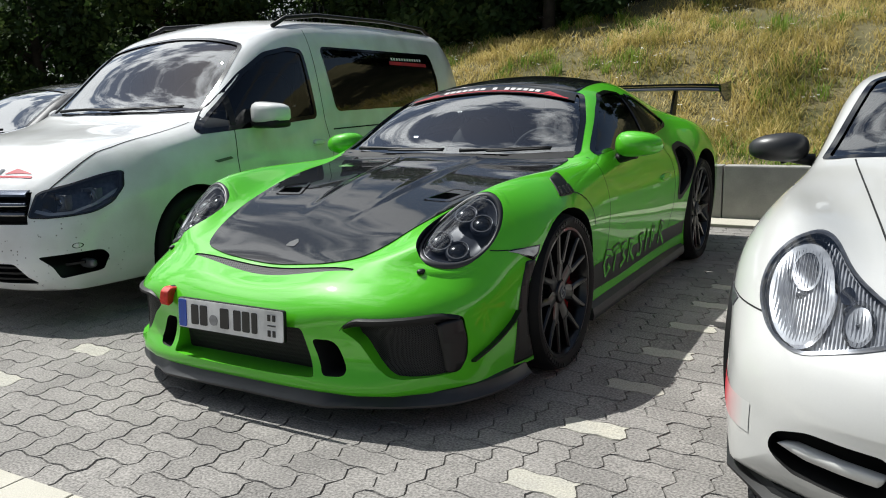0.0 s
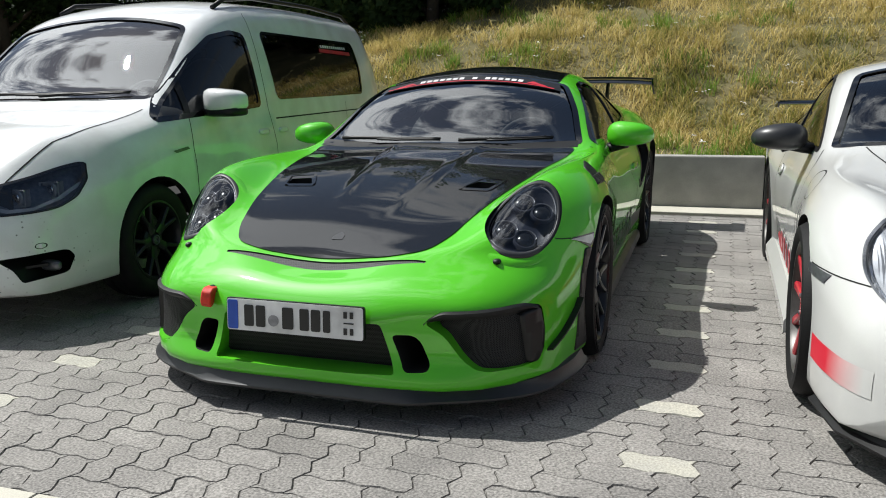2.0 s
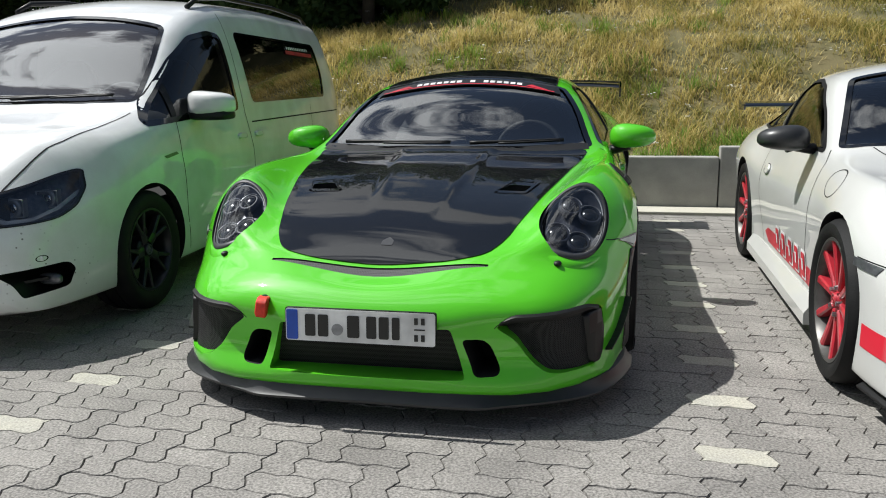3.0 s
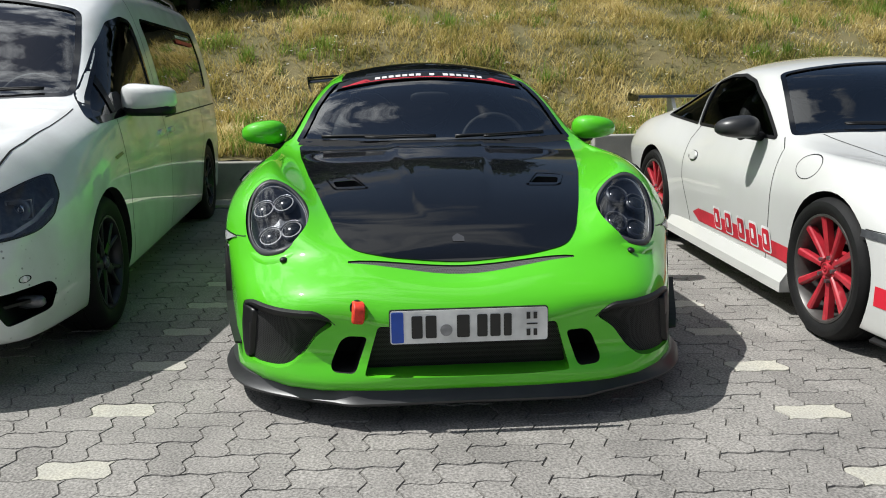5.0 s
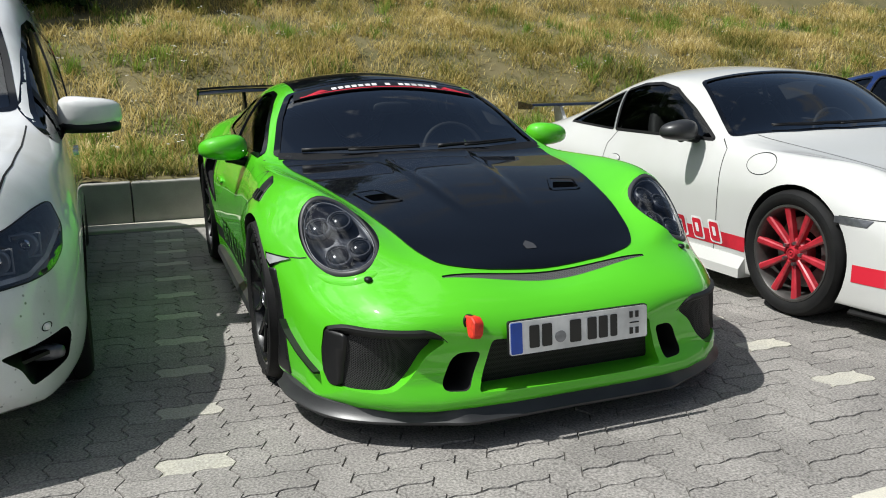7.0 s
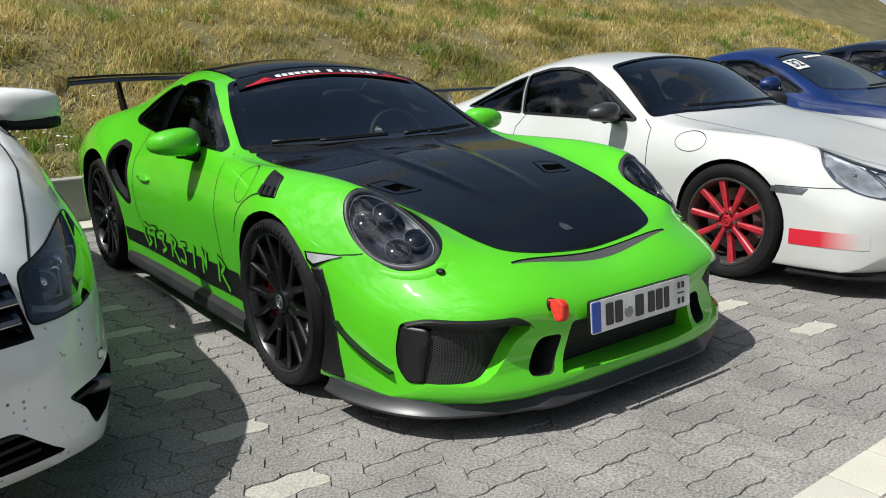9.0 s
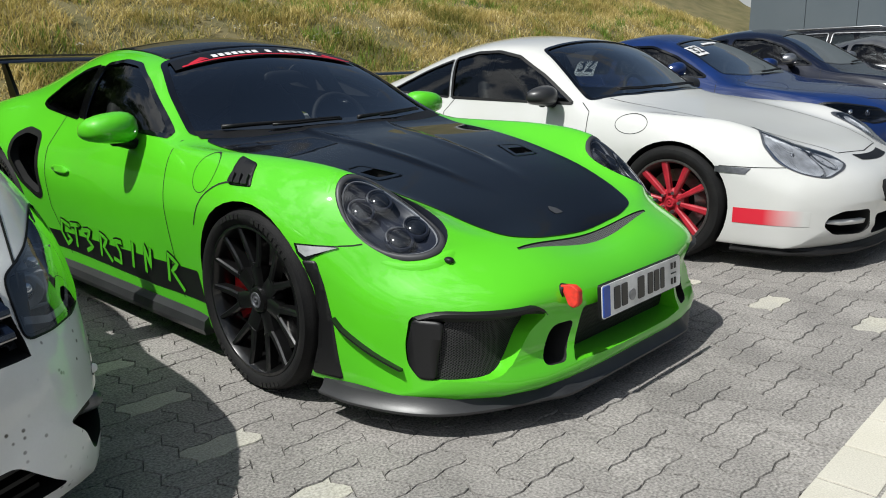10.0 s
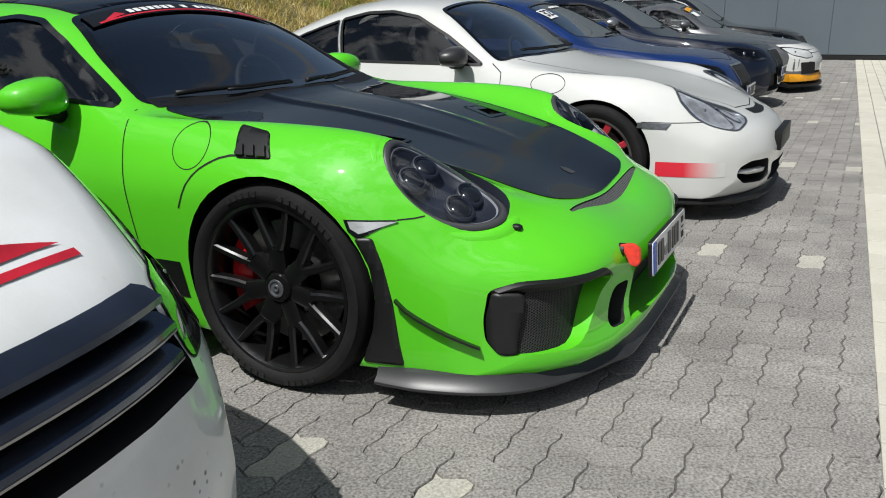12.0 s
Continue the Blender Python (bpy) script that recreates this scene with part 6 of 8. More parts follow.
def trees():
    spots = ((-3.4, 10.6, 2.6, 1.3), (-2.0, 11.2, 2.8, 1.4), (-4.6, 11.4, 3.2, 1.5), (-0.4, 12.0, 3.0, 1.5), (1.2, 12.6, 2.6, 1.3),
             (-6.2, 10.4, 3.4, 1.6), (-7.8, 11.2, 3.4, 1.6), (-12.2, 10.0, 4.0, 1.9), (-14.5, 8.5, 4.2, 2.0), (-16.5, 6.5, 4.2, 2.0), (-18, 4.0, 4.2, 2.0), (-12.0, 12.5, 4.5, 2.2), (-10.0, 14.5, 4.5, 2.0), (-6.0, 14.0, 4.5, 2.0), (-17.5, 10.5, 5.0, 2.4),
             (-20.0, 17.5, 8.0, 3.4), (-14.0, 18.5, 8.0, 3.4), (-8.0, 18.5, 7.5, 3.2), (-2.5, 17.5, 6.5, 3.0), (-23.0, 11.0, 8.0, 3.4), (-17.0, 15.0, 7.5, 3.2), (-11.5, 16.5, 7.5, 3.2), (-5.2, 16.8, 6.8, 3.0), (-25.0, 6.0, 7.5, 3.2), (-20.5, 13.5, 7.0, 3.0))
    for k, (x, y, h, s) in enumerate(spots):
        gz = bank_height(max(x, -21.9), min(y, 15)) if y > 5.4 and x > -22 else 0
        tree(x, y, gz, h, s, 30 + k, 16000 if h < 6 else 24000, "dense dark green shrubby tree", low=0.02)


def fence():
    root = thing("metal_fence", -10.6, 12.9, bank_height(-10.6, 12.9), "grey metal bar fence behind the bank", "fence")
    z0 = 0.0
    for x in (-1.6, 0.3, 2.2, 4.1):
        part("post", box((x - 0.03, -0.03, z0), (x + 0.03, 0.03, 2.1), 0.004), M["iron"], root)
    for z in (0.3, 1.75):
        part("rail", box((-1.6, -0.02, z), (4.1, 0.02, z + 0.04), 0.004), M["iron"], root)
    bm = box((-0.012, -0.012, 0.05), (0.012, 0.012, 2.0))
    me = bpy.data.meshes.new("bar")
    bm.to_mesh(me)
    bm.free()
    me.materials.append(M["steel"])
    for k in range(46):
        b = new("bar", me)
        b.parent = root
        b.matrix_basis = pose(-1.54 + 0.122 * k, 0.035, 0)


def building():
    root = thing("building", 18.2, 0, 0, "long building clad in plain dark grey panels", "building")
    part("wall", box((0.12, -14, 0.06), (8.0, 7.8, 6.0), 0.01), M["cladding"], root)
    for k in range(18):
        y = -14 + 1.2 * k
        part("panel", box((0.09, y + 0.008, 0.12), (0.118, y + 1.192, 5.9), 0.004), M["cladding"], root)
    part("plinth", box((0.10, -14, -0.02), (0.14, 7.8, 0.115)), M["dark"], root)


ground_sheet()
wall()
bank()
grass()
trees()
fence()
building()


green_coupe()


# ---- the white sports coupe ----
def white_coupe():
    car = thing("sports_coupe", 2.50, -0.12, 0, "white sports coupe with red wheels and a red side stripe", "car", "parked cars")

    def warp(x, y, z):
        k = max(0.0, 1 - y / 1.3) ** 2
        t = max(0.0, (y - 3.5) / 0.93)
        lean = max(0.0, 1 - y / 0.3) * 0.10 * max(0.0, (z - 0.42) / 0.2) ** 2
        return y + 0.36 * min(1.2, abs(x) / 0.87) ** 3.0 * k - 0.28 * min(1.1, abs(x) / 0.88) ** 3 * t ** 1.5 + lean
    sp = dict(length=4.43, nose_round=0.10, tail_round=0.14, warp=warp, guides=[
        (lambda y: 0.0, curve((0, 0.47), (0.05, 0.505), (0.15, 0.555), (0.3, 0.61), (0.6, 0.685), (1.0, 0.775), (1.35, 0.85), (1.44, 0.88), (1.98, 1.20), (2.2, 1.243), (2.5, 1.258), (2.9, 1.225), (3.3, 1.11), (3.7, 0.96), (4.0, 0.86), (4.43, 0.74))),
        (curve((0, 0.36), (0.15, 0.40), (0.4, 0.45), (0.9, 0.54), (1.35, 0.66), (1.55, 0.705), (1.8, 0.665), (2.05, 0.612), (2.4, 0.595), (2.8, 0.575), (3.2, 0.55), (3.5, 0.52), (4.43, 0.42)),
         curve((0, 0.46), (0.05, 0.50), (0.15, 0.552), (0.3, 0.612), (0.6, 0.70), (1.0, 0.775), (1.35, 0.825), (1.54, 0.845), (1.8, 1.005), (2.05, 1.158), (2.25, 1.178), (2.5, 1.178), (2.8, 1.135), (3.1, 1.06), (3.4, 0.975), (3.7, 0.90), (4.0, 0.83), (4.43, 0.72))),
        (curve((0, 0.58), (0.3, 0.65), (0.6, 0.69), (1.0, 0.74), (1.5, 0.765), (2.3, 0.785), (3.0, 0.775), (3.3, 0.765), (4.0, 0.70), (4.43, 0.62)),
         curve((0, 0.46), (0.08, 0.51), (0.2, 0.585), (0.35, 0.67), (0.5, 0.73), (0.7, 0.775), (1.0, 0.79), (1.5, 0.808), (2.3, 0.815), (2.8, 0.825), (3.2, 0.85), (3.7, 0.84), (4.1, 0.79), (4.43, 0.70))),
        (curve((0, 0.75), (0.2, 0.805), (0.4, 0.838), (0.6, 0.861), (0.8, 0.871), (0.95, 0.873), (1.5, 0.845), (2.3, 0.85), (2.9, 0.87), (3.27, 0.885), (4.0, 0.85), (4.43, 0.74)),
         curve((0, 0.38), (0.4, 0.50), (0.9, 0.60), (1.6, 0.56), (2.6, 0.56), (3.2, 0.64), (4.0, 0.60), (4.43, 0.54))),
        (curve((0, 0.775), (0.3, 0.835), (0.5, 0.852), (0.7, 0.86), (0.9, 0.862), (1.5, 0.835), (2.6, 0.835), (3.27, 0.87), (4.43, 0.72)), lambda y: 0.27),
        (curve((0, 0.765), (0.3, 0.818), (0.6, 0.842), (0.9, 0.845), (1.5, 0.82), (2.6, 0.82), (3.27, 0.84), (4.43, 0.70)), lambda y: 0.135),
        (lambda y: 0.0, lambda y: 0.13)])
    skin_bm = loft(sp)
    screen = rounded([(0.0, 1.43), (0.38, 1.46), (0.715, 1.56), (0.645, 1.80), (0.58, 2.025), (0.28, 2.035), (0, 2.04), (-0.28, 2.035), (-0.58, 2.025), (-0.645, 1.80), (-0.715, 1.56), (-0.38, 1.46)], 0.04)
    door_win = rounded([(1.66, 0.832), (2.68, 0.845), (2.755, 1.105), (2.55, 1.145), (2.35, 1.15), (2.15, 1.115), (1.92, 1.0)], 0.02)
    rear_win = rounded([(2.71, 0.846), (3.36, 0.877), (3.25, 0.935), (3.08, 1.01), (2.92, 1.06), (2.78, 1.098)], 0.02)
    back_win = rounded([(-0.42, 2.95), (0.42, 2.95), (0.40, 3.5), (-0.40, 3.5)], 0.06)
    lamp = rounded([(0.625, 0.735), (0.685, 0.715), (0.735, 0.65), (0.742, 0.575), (0.70, 0.515), (0.62, 0.490), (0.53, 0.512), (0.44, 0.532), (0.385, 0.548), (0.385, 0.585), (0.45, 0.612), (0.515, 0.650), (0.575, 0.715)], 0.035)
    low_in = rounded([(0.40, 0.325), (0.58, 0.328), (0.655, 0.30), (0.672, 0.25), (0.61, 0.205), (0.44, 0.195), (0.385, 0.22)], 0.025)
    mid_in = rounded([(-0.34, 0.29), (0.34, 0.29), (0.34, 0.18), (-0.34, 0.18)], 0.03)
    nose_vent = [(x, 0.135 + 0.10 * (x / 0.4) ** 2) for x in np.linspace(-0.20, 0.20, 9)] + [(x, 0.19 + 0.10 * (x / 0.4) ** 2) for x in np.linspace(0.20, -0.20, 9)]
    cabin = loft(sp, inset=0.045, y0=1.28, y1=3.55, floor=0.24, rows=32, seg=5)
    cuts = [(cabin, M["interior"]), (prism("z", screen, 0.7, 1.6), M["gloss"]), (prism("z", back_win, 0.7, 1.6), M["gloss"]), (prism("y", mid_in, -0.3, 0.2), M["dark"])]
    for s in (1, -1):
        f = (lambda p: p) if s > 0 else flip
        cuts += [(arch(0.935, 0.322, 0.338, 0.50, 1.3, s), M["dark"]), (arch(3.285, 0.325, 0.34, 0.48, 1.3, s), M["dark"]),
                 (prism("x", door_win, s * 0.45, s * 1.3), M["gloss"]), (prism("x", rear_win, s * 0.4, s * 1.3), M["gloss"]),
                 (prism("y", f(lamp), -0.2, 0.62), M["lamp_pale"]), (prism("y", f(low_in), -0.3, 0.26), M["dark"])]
    body, skin = carve(skin_bm, M["white"], cuts)
    body.parent = car
    panes(car, skin, [("windscreen", "z", 1, screen, M["glass"], "clear windscreen"), ("rear_window", "z", 1, back_win, M["glass"], "")])
    ring_seal(car, skin, "z", 1, screen, 0.026)
    wiper(car, skin, [(0.50, 1.54), (0.2, 1.49), (-0.1, 1.47)])
    wiper(car, skin, [(0.0, 1.47), (-0.25, 1.49), (-0.52, 1.55)])
    part("bonnet_seam", seam(skin, "z", 1, [(-0.60, 1.50), (-0.50, 0.90), (-0.42, 0.45), (-0.30, 0.255), (0, 0.215), (0.30, 0.255), (0.42, 0.45), (0.50, 0.90), (0.60, 1.50)], 0.006), M["dark"], car)
    for s, p in both(rounded([(0.41, 0.272), (0.62, 0.278), (0.655, 0.266), (0.58, 0.252), (0.42, 0.250)], 0.006)):
        part("intake_slat", patch(skin, "y", -1, p, 0.03, -0.012, rim=0.03), M["white"], car, smooth=True)
    part("nose_vent", patch(skin, "z", 1, nose_vent, 0.03, 0.003), M["plastic"], car, "narrow dark nose vent", smooth=True)
    for s in (1, -1):
        f = (lambda p: p) if s > 0 else flip
        panes(car, skin, [("side_window", "x", s, door_win, M["side_glass"], ""), ("quarter_window", "x", s, rear_win, M["side_glass"], "")])
        ring_seal(car, skin, "x", s, door_win, 0.018, M["plastic"])
        ring_seal(car, skin, "x", s, rear_win, 0.014, M["plastic"])
        part("window_pillar", seam(skin, "x", s, [(2.695, 0.85), (2.735, 0.98), (2.765, 1.10)], 0.014, 0.006), M["lamp_silver"], car, "bright strip between the side windows")
        lp = f(lamp)
        edge = part("headlight", seam(skin, "y", -1, scaled(lp, 0.99), 0.007, 0.003, 0.015, closed=True), M["lamp_grey"], car, "clear teardrop headlight", smooth=True)
        part("lens", patch(skin, "y", -1, lp, 0.025, 0.004), M["lens"], edge, smooth=True).visible_shadow = False
        part("lamp_back", patch(skin, "y", -1, scaled(lp, 1.06), 0.025, -0.020), M["lamp_pale"], edge, "fluted silver back of the headlight", smooth=True)
        # upright flutes across the back
        flutes = bmesh.new()
        for k in range(40):
            u = 0.388 + 0.009 * k
            zs = [a[1] + (b[1] - a[1]) * (u - a[0]) / (b[0] - a[0]) for a, b in zip(lamp, lamp[1:] + lamp[:1]) if (a[0] - u) * (b[0] - u) < 0]
            if len(zs) < 2 or max(zs) - min(zs) < 0.02:
                continue
            rows = []
            for z in np.linspace(min(zs), max(zs), 9):
                row = []
                for du, up in ((-0.003, -0.019), (0.0, -0.013), (0.003, -0.019)):
                    hit, nor = cast(skin, "y", -1, s * (u + du), float(z))
                    row.append(flutes.verts.new(hit + nor * up))
                rows.append(row)
            for p, q in zip(rows, rows[1:]):
                for n in range(2):
                    flutes.faces.new((p[n], p[n + 1], q[n + 1], q[n]))
        bmesh.ops.recalc_face_normals(flutes, faces=flutes.faces)
        part("lamp_flutes", flutes, M["lamp_pale"], edge)
        for cx, cz, a, b, deep in ((0.638, 0.612, 0.090, 0.108, 0.022), (0.492, 0.572, 0.034, 0.036, 0.012)):
            dish = lambda u, v: -0.009 - deep * max(0.0, 1 - ((abs(u) - cx) / a) ** 2 - ((v - cz) / b) ** 2)
            part("reflector", patch(skin, "y", -1, oval(s * cx, cz, a, b, 0, 40), 0.012, dish), M["lamp_pale"], edge, "pale round reflector", smooth=True)
            part("reflector_ring", seam(skin, "y", -1, oval(s * cx, cz, a, b, 0, 40), 0.008, -0.007, 0.02, closed=True), M["chrome"], edge, smooth=True)
            hit, nor = cast(skin, "y", -1, s * cx, cz)
            part("lamp_bulb", blob(a * 0.16, a * 0.16, a * 0.16), M["lamp_grey"], edge, smooth=True).matrix_basis = Matrix.Translation(hit - nor * (deep + 0.003))
        part("projector", patch(skin, "y", -1, oval(s * 0.630, 0.662, 0.036, 0.040, 0, 30), 0.015, -0.016), M["lamp_grey"], edge, "grey round projector", smooth=True)
        part("projector_ring", seam(skin, "y", -1, oval(s * 0.630, 0.662, 0.036, 0.040, 0, 30), 0.006, -0.014, 0.02, closed=True), M["lamp_pale"], edge, smooth=True)
        part("indicator_bulb", patch(skin, "y", -1, oval(s * 0.522, 0.618, 0.018, 0.017, 0, 20), 0.01, -0.008), M["slat"], edge, "small blue-grey lamp disc", smooth=True)
        part("side_marker", patch(skin, "x", s, [(0.505, 0.540), (0.678, 0.546), (0.68, 0.516), (0.525, 0.510)], 0.03, 0.004, rim=0.004), M["lamp_grey"], car, "smoked side marker lamp")
        part("bumper_seam", seam(skin, "x", s, [(0.66, 0.548), (0.50, 0.545), (0.36, 0.545)], 0.004), M["dark"], car)
        part("door_seam", seam(skin, "x", s, [(1.60, 0.84), (1.53, 0.79), (1.51, 0.60), (1.52, 0.30), (1.54, 0.20)], 0.005), M["dark"], car)
        part("door_seam", seam(skin, "x", s, [(2.62, 0.87), (2.72, 0.75), (2.72, 0.50), (2.60, 0.22)], 0.005), M["dark"], car)
        part("door_handle", patch(skin, "x", s, oval(2.58, 0.655, 0.06, 0.028, 0, 24), 0.02, 0.010, rim=0.012), M["white"], car, "white oval door handle", smooth=True)
        part("handle_gap", seam(skin, "x", s, oval(2.58, 0.655, 0.062, 0.03, 0, 24), 0.006, 0.002, 0.02, closed=True), M["dark"], car)
        if s < 0:
            part("fuel_flap", seam(skin, "x", s, oval(1.22, 0.735, 0.105, 0.055, 0, 30), 0.004, 0.001, 0.02, closed=True), M["dark"], car)
        # red side stripe with pale blocks, and its continuation on the bumper
        part("side_stripe", patch(skin, "x", s, [(1.27, 0.335), (2.45, 0.335), (2.55, 0.30), (2.45, 0.255), (1.27, 0.255)], 0.05, 0.002), M["red_film"], car, "red side stripe", smooth=True)
        part("bumper_stripe", patch(skin, "x", s, [(0.22, 0.335), (0.57, 0.335), (0.57, 0.255), (0.22, 0.255)], 0.03, 0.002), M["red_fade"], car, "red bumper stripe that fades to white", smooth=True)
        for a in (1.45, 1.60, 1.75, 1.92, 2.08):
            part("stripe_sign", patch(skin, "x", s, rounded([(a, 0.264), (a + 0.10, 0.264), (a + 0.14, 0.392), (a + 0.04, 0.392)], 0.02), 0.03, 0.0035), M["white_film"], car)
            part("stripe_sign", patch(skin, "x", s, rounded([(a + 0.016, 0.276), (a + 0.093, 0.276), (a + 0.124, 0.380), (a + 0.047, 0.380)], 0.015), 0.03, 0.0065), M["red_film"], car)
            part("stripe_sign", patch(skin, "x", s, rounded([(a + 0.048, 0.305), (a + 0.075, 0.305), (a + 0.092, 0.355), (a + 0.065, 0.355)], 0.006), 0.03, 0.0095), M["white_film"], car)
        part("side_sill", lip([(s * 0.845, y, 0.115) for y in ((1.27, 1.9, 2.5, 2.92) if s > 0 else (2.92, 2.5, 1.9, 1.27))], [(-0.05, 0.0), (0.035, 0.0), (0.035, 0.05), (-0.005, 0.11), (-0.05, 0.11)]), M["white"], car, "white side sill", sharp=30)
        mirror(car, s * 0.912, 1.79, 0.878, s, M["satin"], M["plastic"], (0.12, 0.09, 0.065), (0.77, 0.83), "dark carbon door mirror")
        for yy in (0.935, 3.285):
            wheel(car, s * 0.868, yy, 0.317, 0.235, 0.240, s, 10, "plain", M["red_rim"], None, M["red_rim"], barrel_m=M["dull_rim"])
        seat(car, s * 0.35, 2.28, 0.40)
    # dark front lip
    line = [(-0.83, 0.58), (-0.78, 0.33), (-0.66, 0.17), (-0.5, 0.085), (-0.25, 0.04), (0, 0.035), (0.25, 0.04), (0.5, 0.085), (0.66, 0.17), (0.78, 0.33), (0.83, 0.58)]
    part("front_lip", lip([(x, y, 0.085) for x, y in line], [(-0.10, 0.015), (0.012, 0.015), (0.014, 0.024), (-0.01, 0.036), (-0.02, 0.055), (-0.10, 0.055)]), M["plastic"], car, "black front lip", sharp=35)
    part("plate_holder", box((-0.26, -0.012, 0.345), (0.26, 0.03, 0.46), 0.006), M["plastic"], car, "bare dark plate holder", sharp=40)
    dash = loft(dict(length=0.4, nose_round=0.08, tail_round=0.08, guides=[(lambda y: 0.0, lambda y: 0.85), (lambda y: 0.4, lambda y: 0.85), (lambda y: 0.62, lambda y: 0.82), (lambda y: 0.68, lambda y: 0.65), (lambda y: 0.6, lambda y: 0.5), (lambda y: 0.0, lambda y: 0.5)]), rows=10, seg=3)
    part("dashboard", dash, M["interior"], car, smooth=True).matrix_basis = pose(0, 1.42, 0)
    steering_wheel(car, 0.35, 1.86, 0.80)
    cage = bmesh.new()
    for p in ([(-0.52, 2.62, 0.4), (-0.50, 2.62, 0.9), (-0.40, 2.60, 1.12), (0, 2.60, 1.14), (0.40, 2.60, 1.12), (0.50, 2.62, 0.9), (0.52, 2.62, 0.4)], [(-0.5, 2.62, 0.55), (0.48, 2.62, 1.02)]):
        add_tube(cage, p, 0.02, 8)
    part("roll_bar", cage, M["lamp_grey"], car, "grey roll bar", smooth=True)
    foil = [(0.0, 0.0), (0.04, 0.018), (0.14, 0.022), (0.24, 0.03), (0.24, 0.022), (0.14, 0.0), (0.05, -0.008)]
    wing = bmesh.new()
    rows = [[wing.verts.new((x, 3.90 + u, 0.975 + w)) for u, w in foil] for x in np.linspace(-0.80, 0.80, 9)]
    for p, q in zip(rows, rows[1:]):
        for k in range(len(foil)):
            wing.faces.new((p[k], q[k], q[(k + 1) % len(foil)], p[(k + 1) % len(foil)]))
    wing.faces.new(rows[0])
    wing.faces.new(rows[-1][::-1])
    bmesh.ops.recalc_face_normals(wing, faces=wing.faces)
    w = part("rear_wing", wing, M["carbon"], car, "dark rear wing on white struts", sharp=40)
    for s in (1, -1):
        part("end_plate", prism("x", rounded([(3.88, 0.99), (4.17, 1.015), (4.17, 0.945), (3.90, 0.95)], 0.02), s * 0.802, s * 0.815), M["carbon"], w)
        part("strut", prism("x", rounded([(3.84, 0.82), (4.02, 0.78), (4.06, 0.975), (3.96, 0.975)], 0.02), s * 0.50, s * 0.53), M["white"], w)
    return car


def number_card(car, skin, x, y, size, axis="z", side=1):
    """A white card with the race number 32, as it lies on the glass seen along the axis."""
    card = [(x - size * 0.5, y - size * 0.42), (x + size * 0.5, y - size * 0.42), (x + size * 0.5, y + size * 0.42), (x - size * 0.5, y + size * 0.42)]
    ob = part("race_number", patch(skin, axis, side, card, 0.03, 0.003), M["white_film"], car, "white card with the number 32")
    data = bpy.data.curves.new("number", "FONT")
    data.body, data.size, data.align_x, data.align_y = "32", size * 0.82, "CENTER", "CENTER"
    data.offset = size * 0.012
    tmp = new("number", data)
    bpy.context.view_layer.update()
    me = bpy.data.meshes.new_from_object(tmp.evaluated_get(bpy.context.evaluated_depsgraph_get()))
    bpy.data.objects.remove(tmp)
    turn = -1 if axis == "x" and side < 0 else 1
    for v in me.vertices:
        hit, nor = cast(skin, axis, side, x + v.co.x * turn, y + v.co.y)
        if hit is not None:
            v.co = hit + nor * 0.006
    me.materials.clear()
    link("number", me, M["ink"], ob, "black number 32", smooth=False)
    return ob


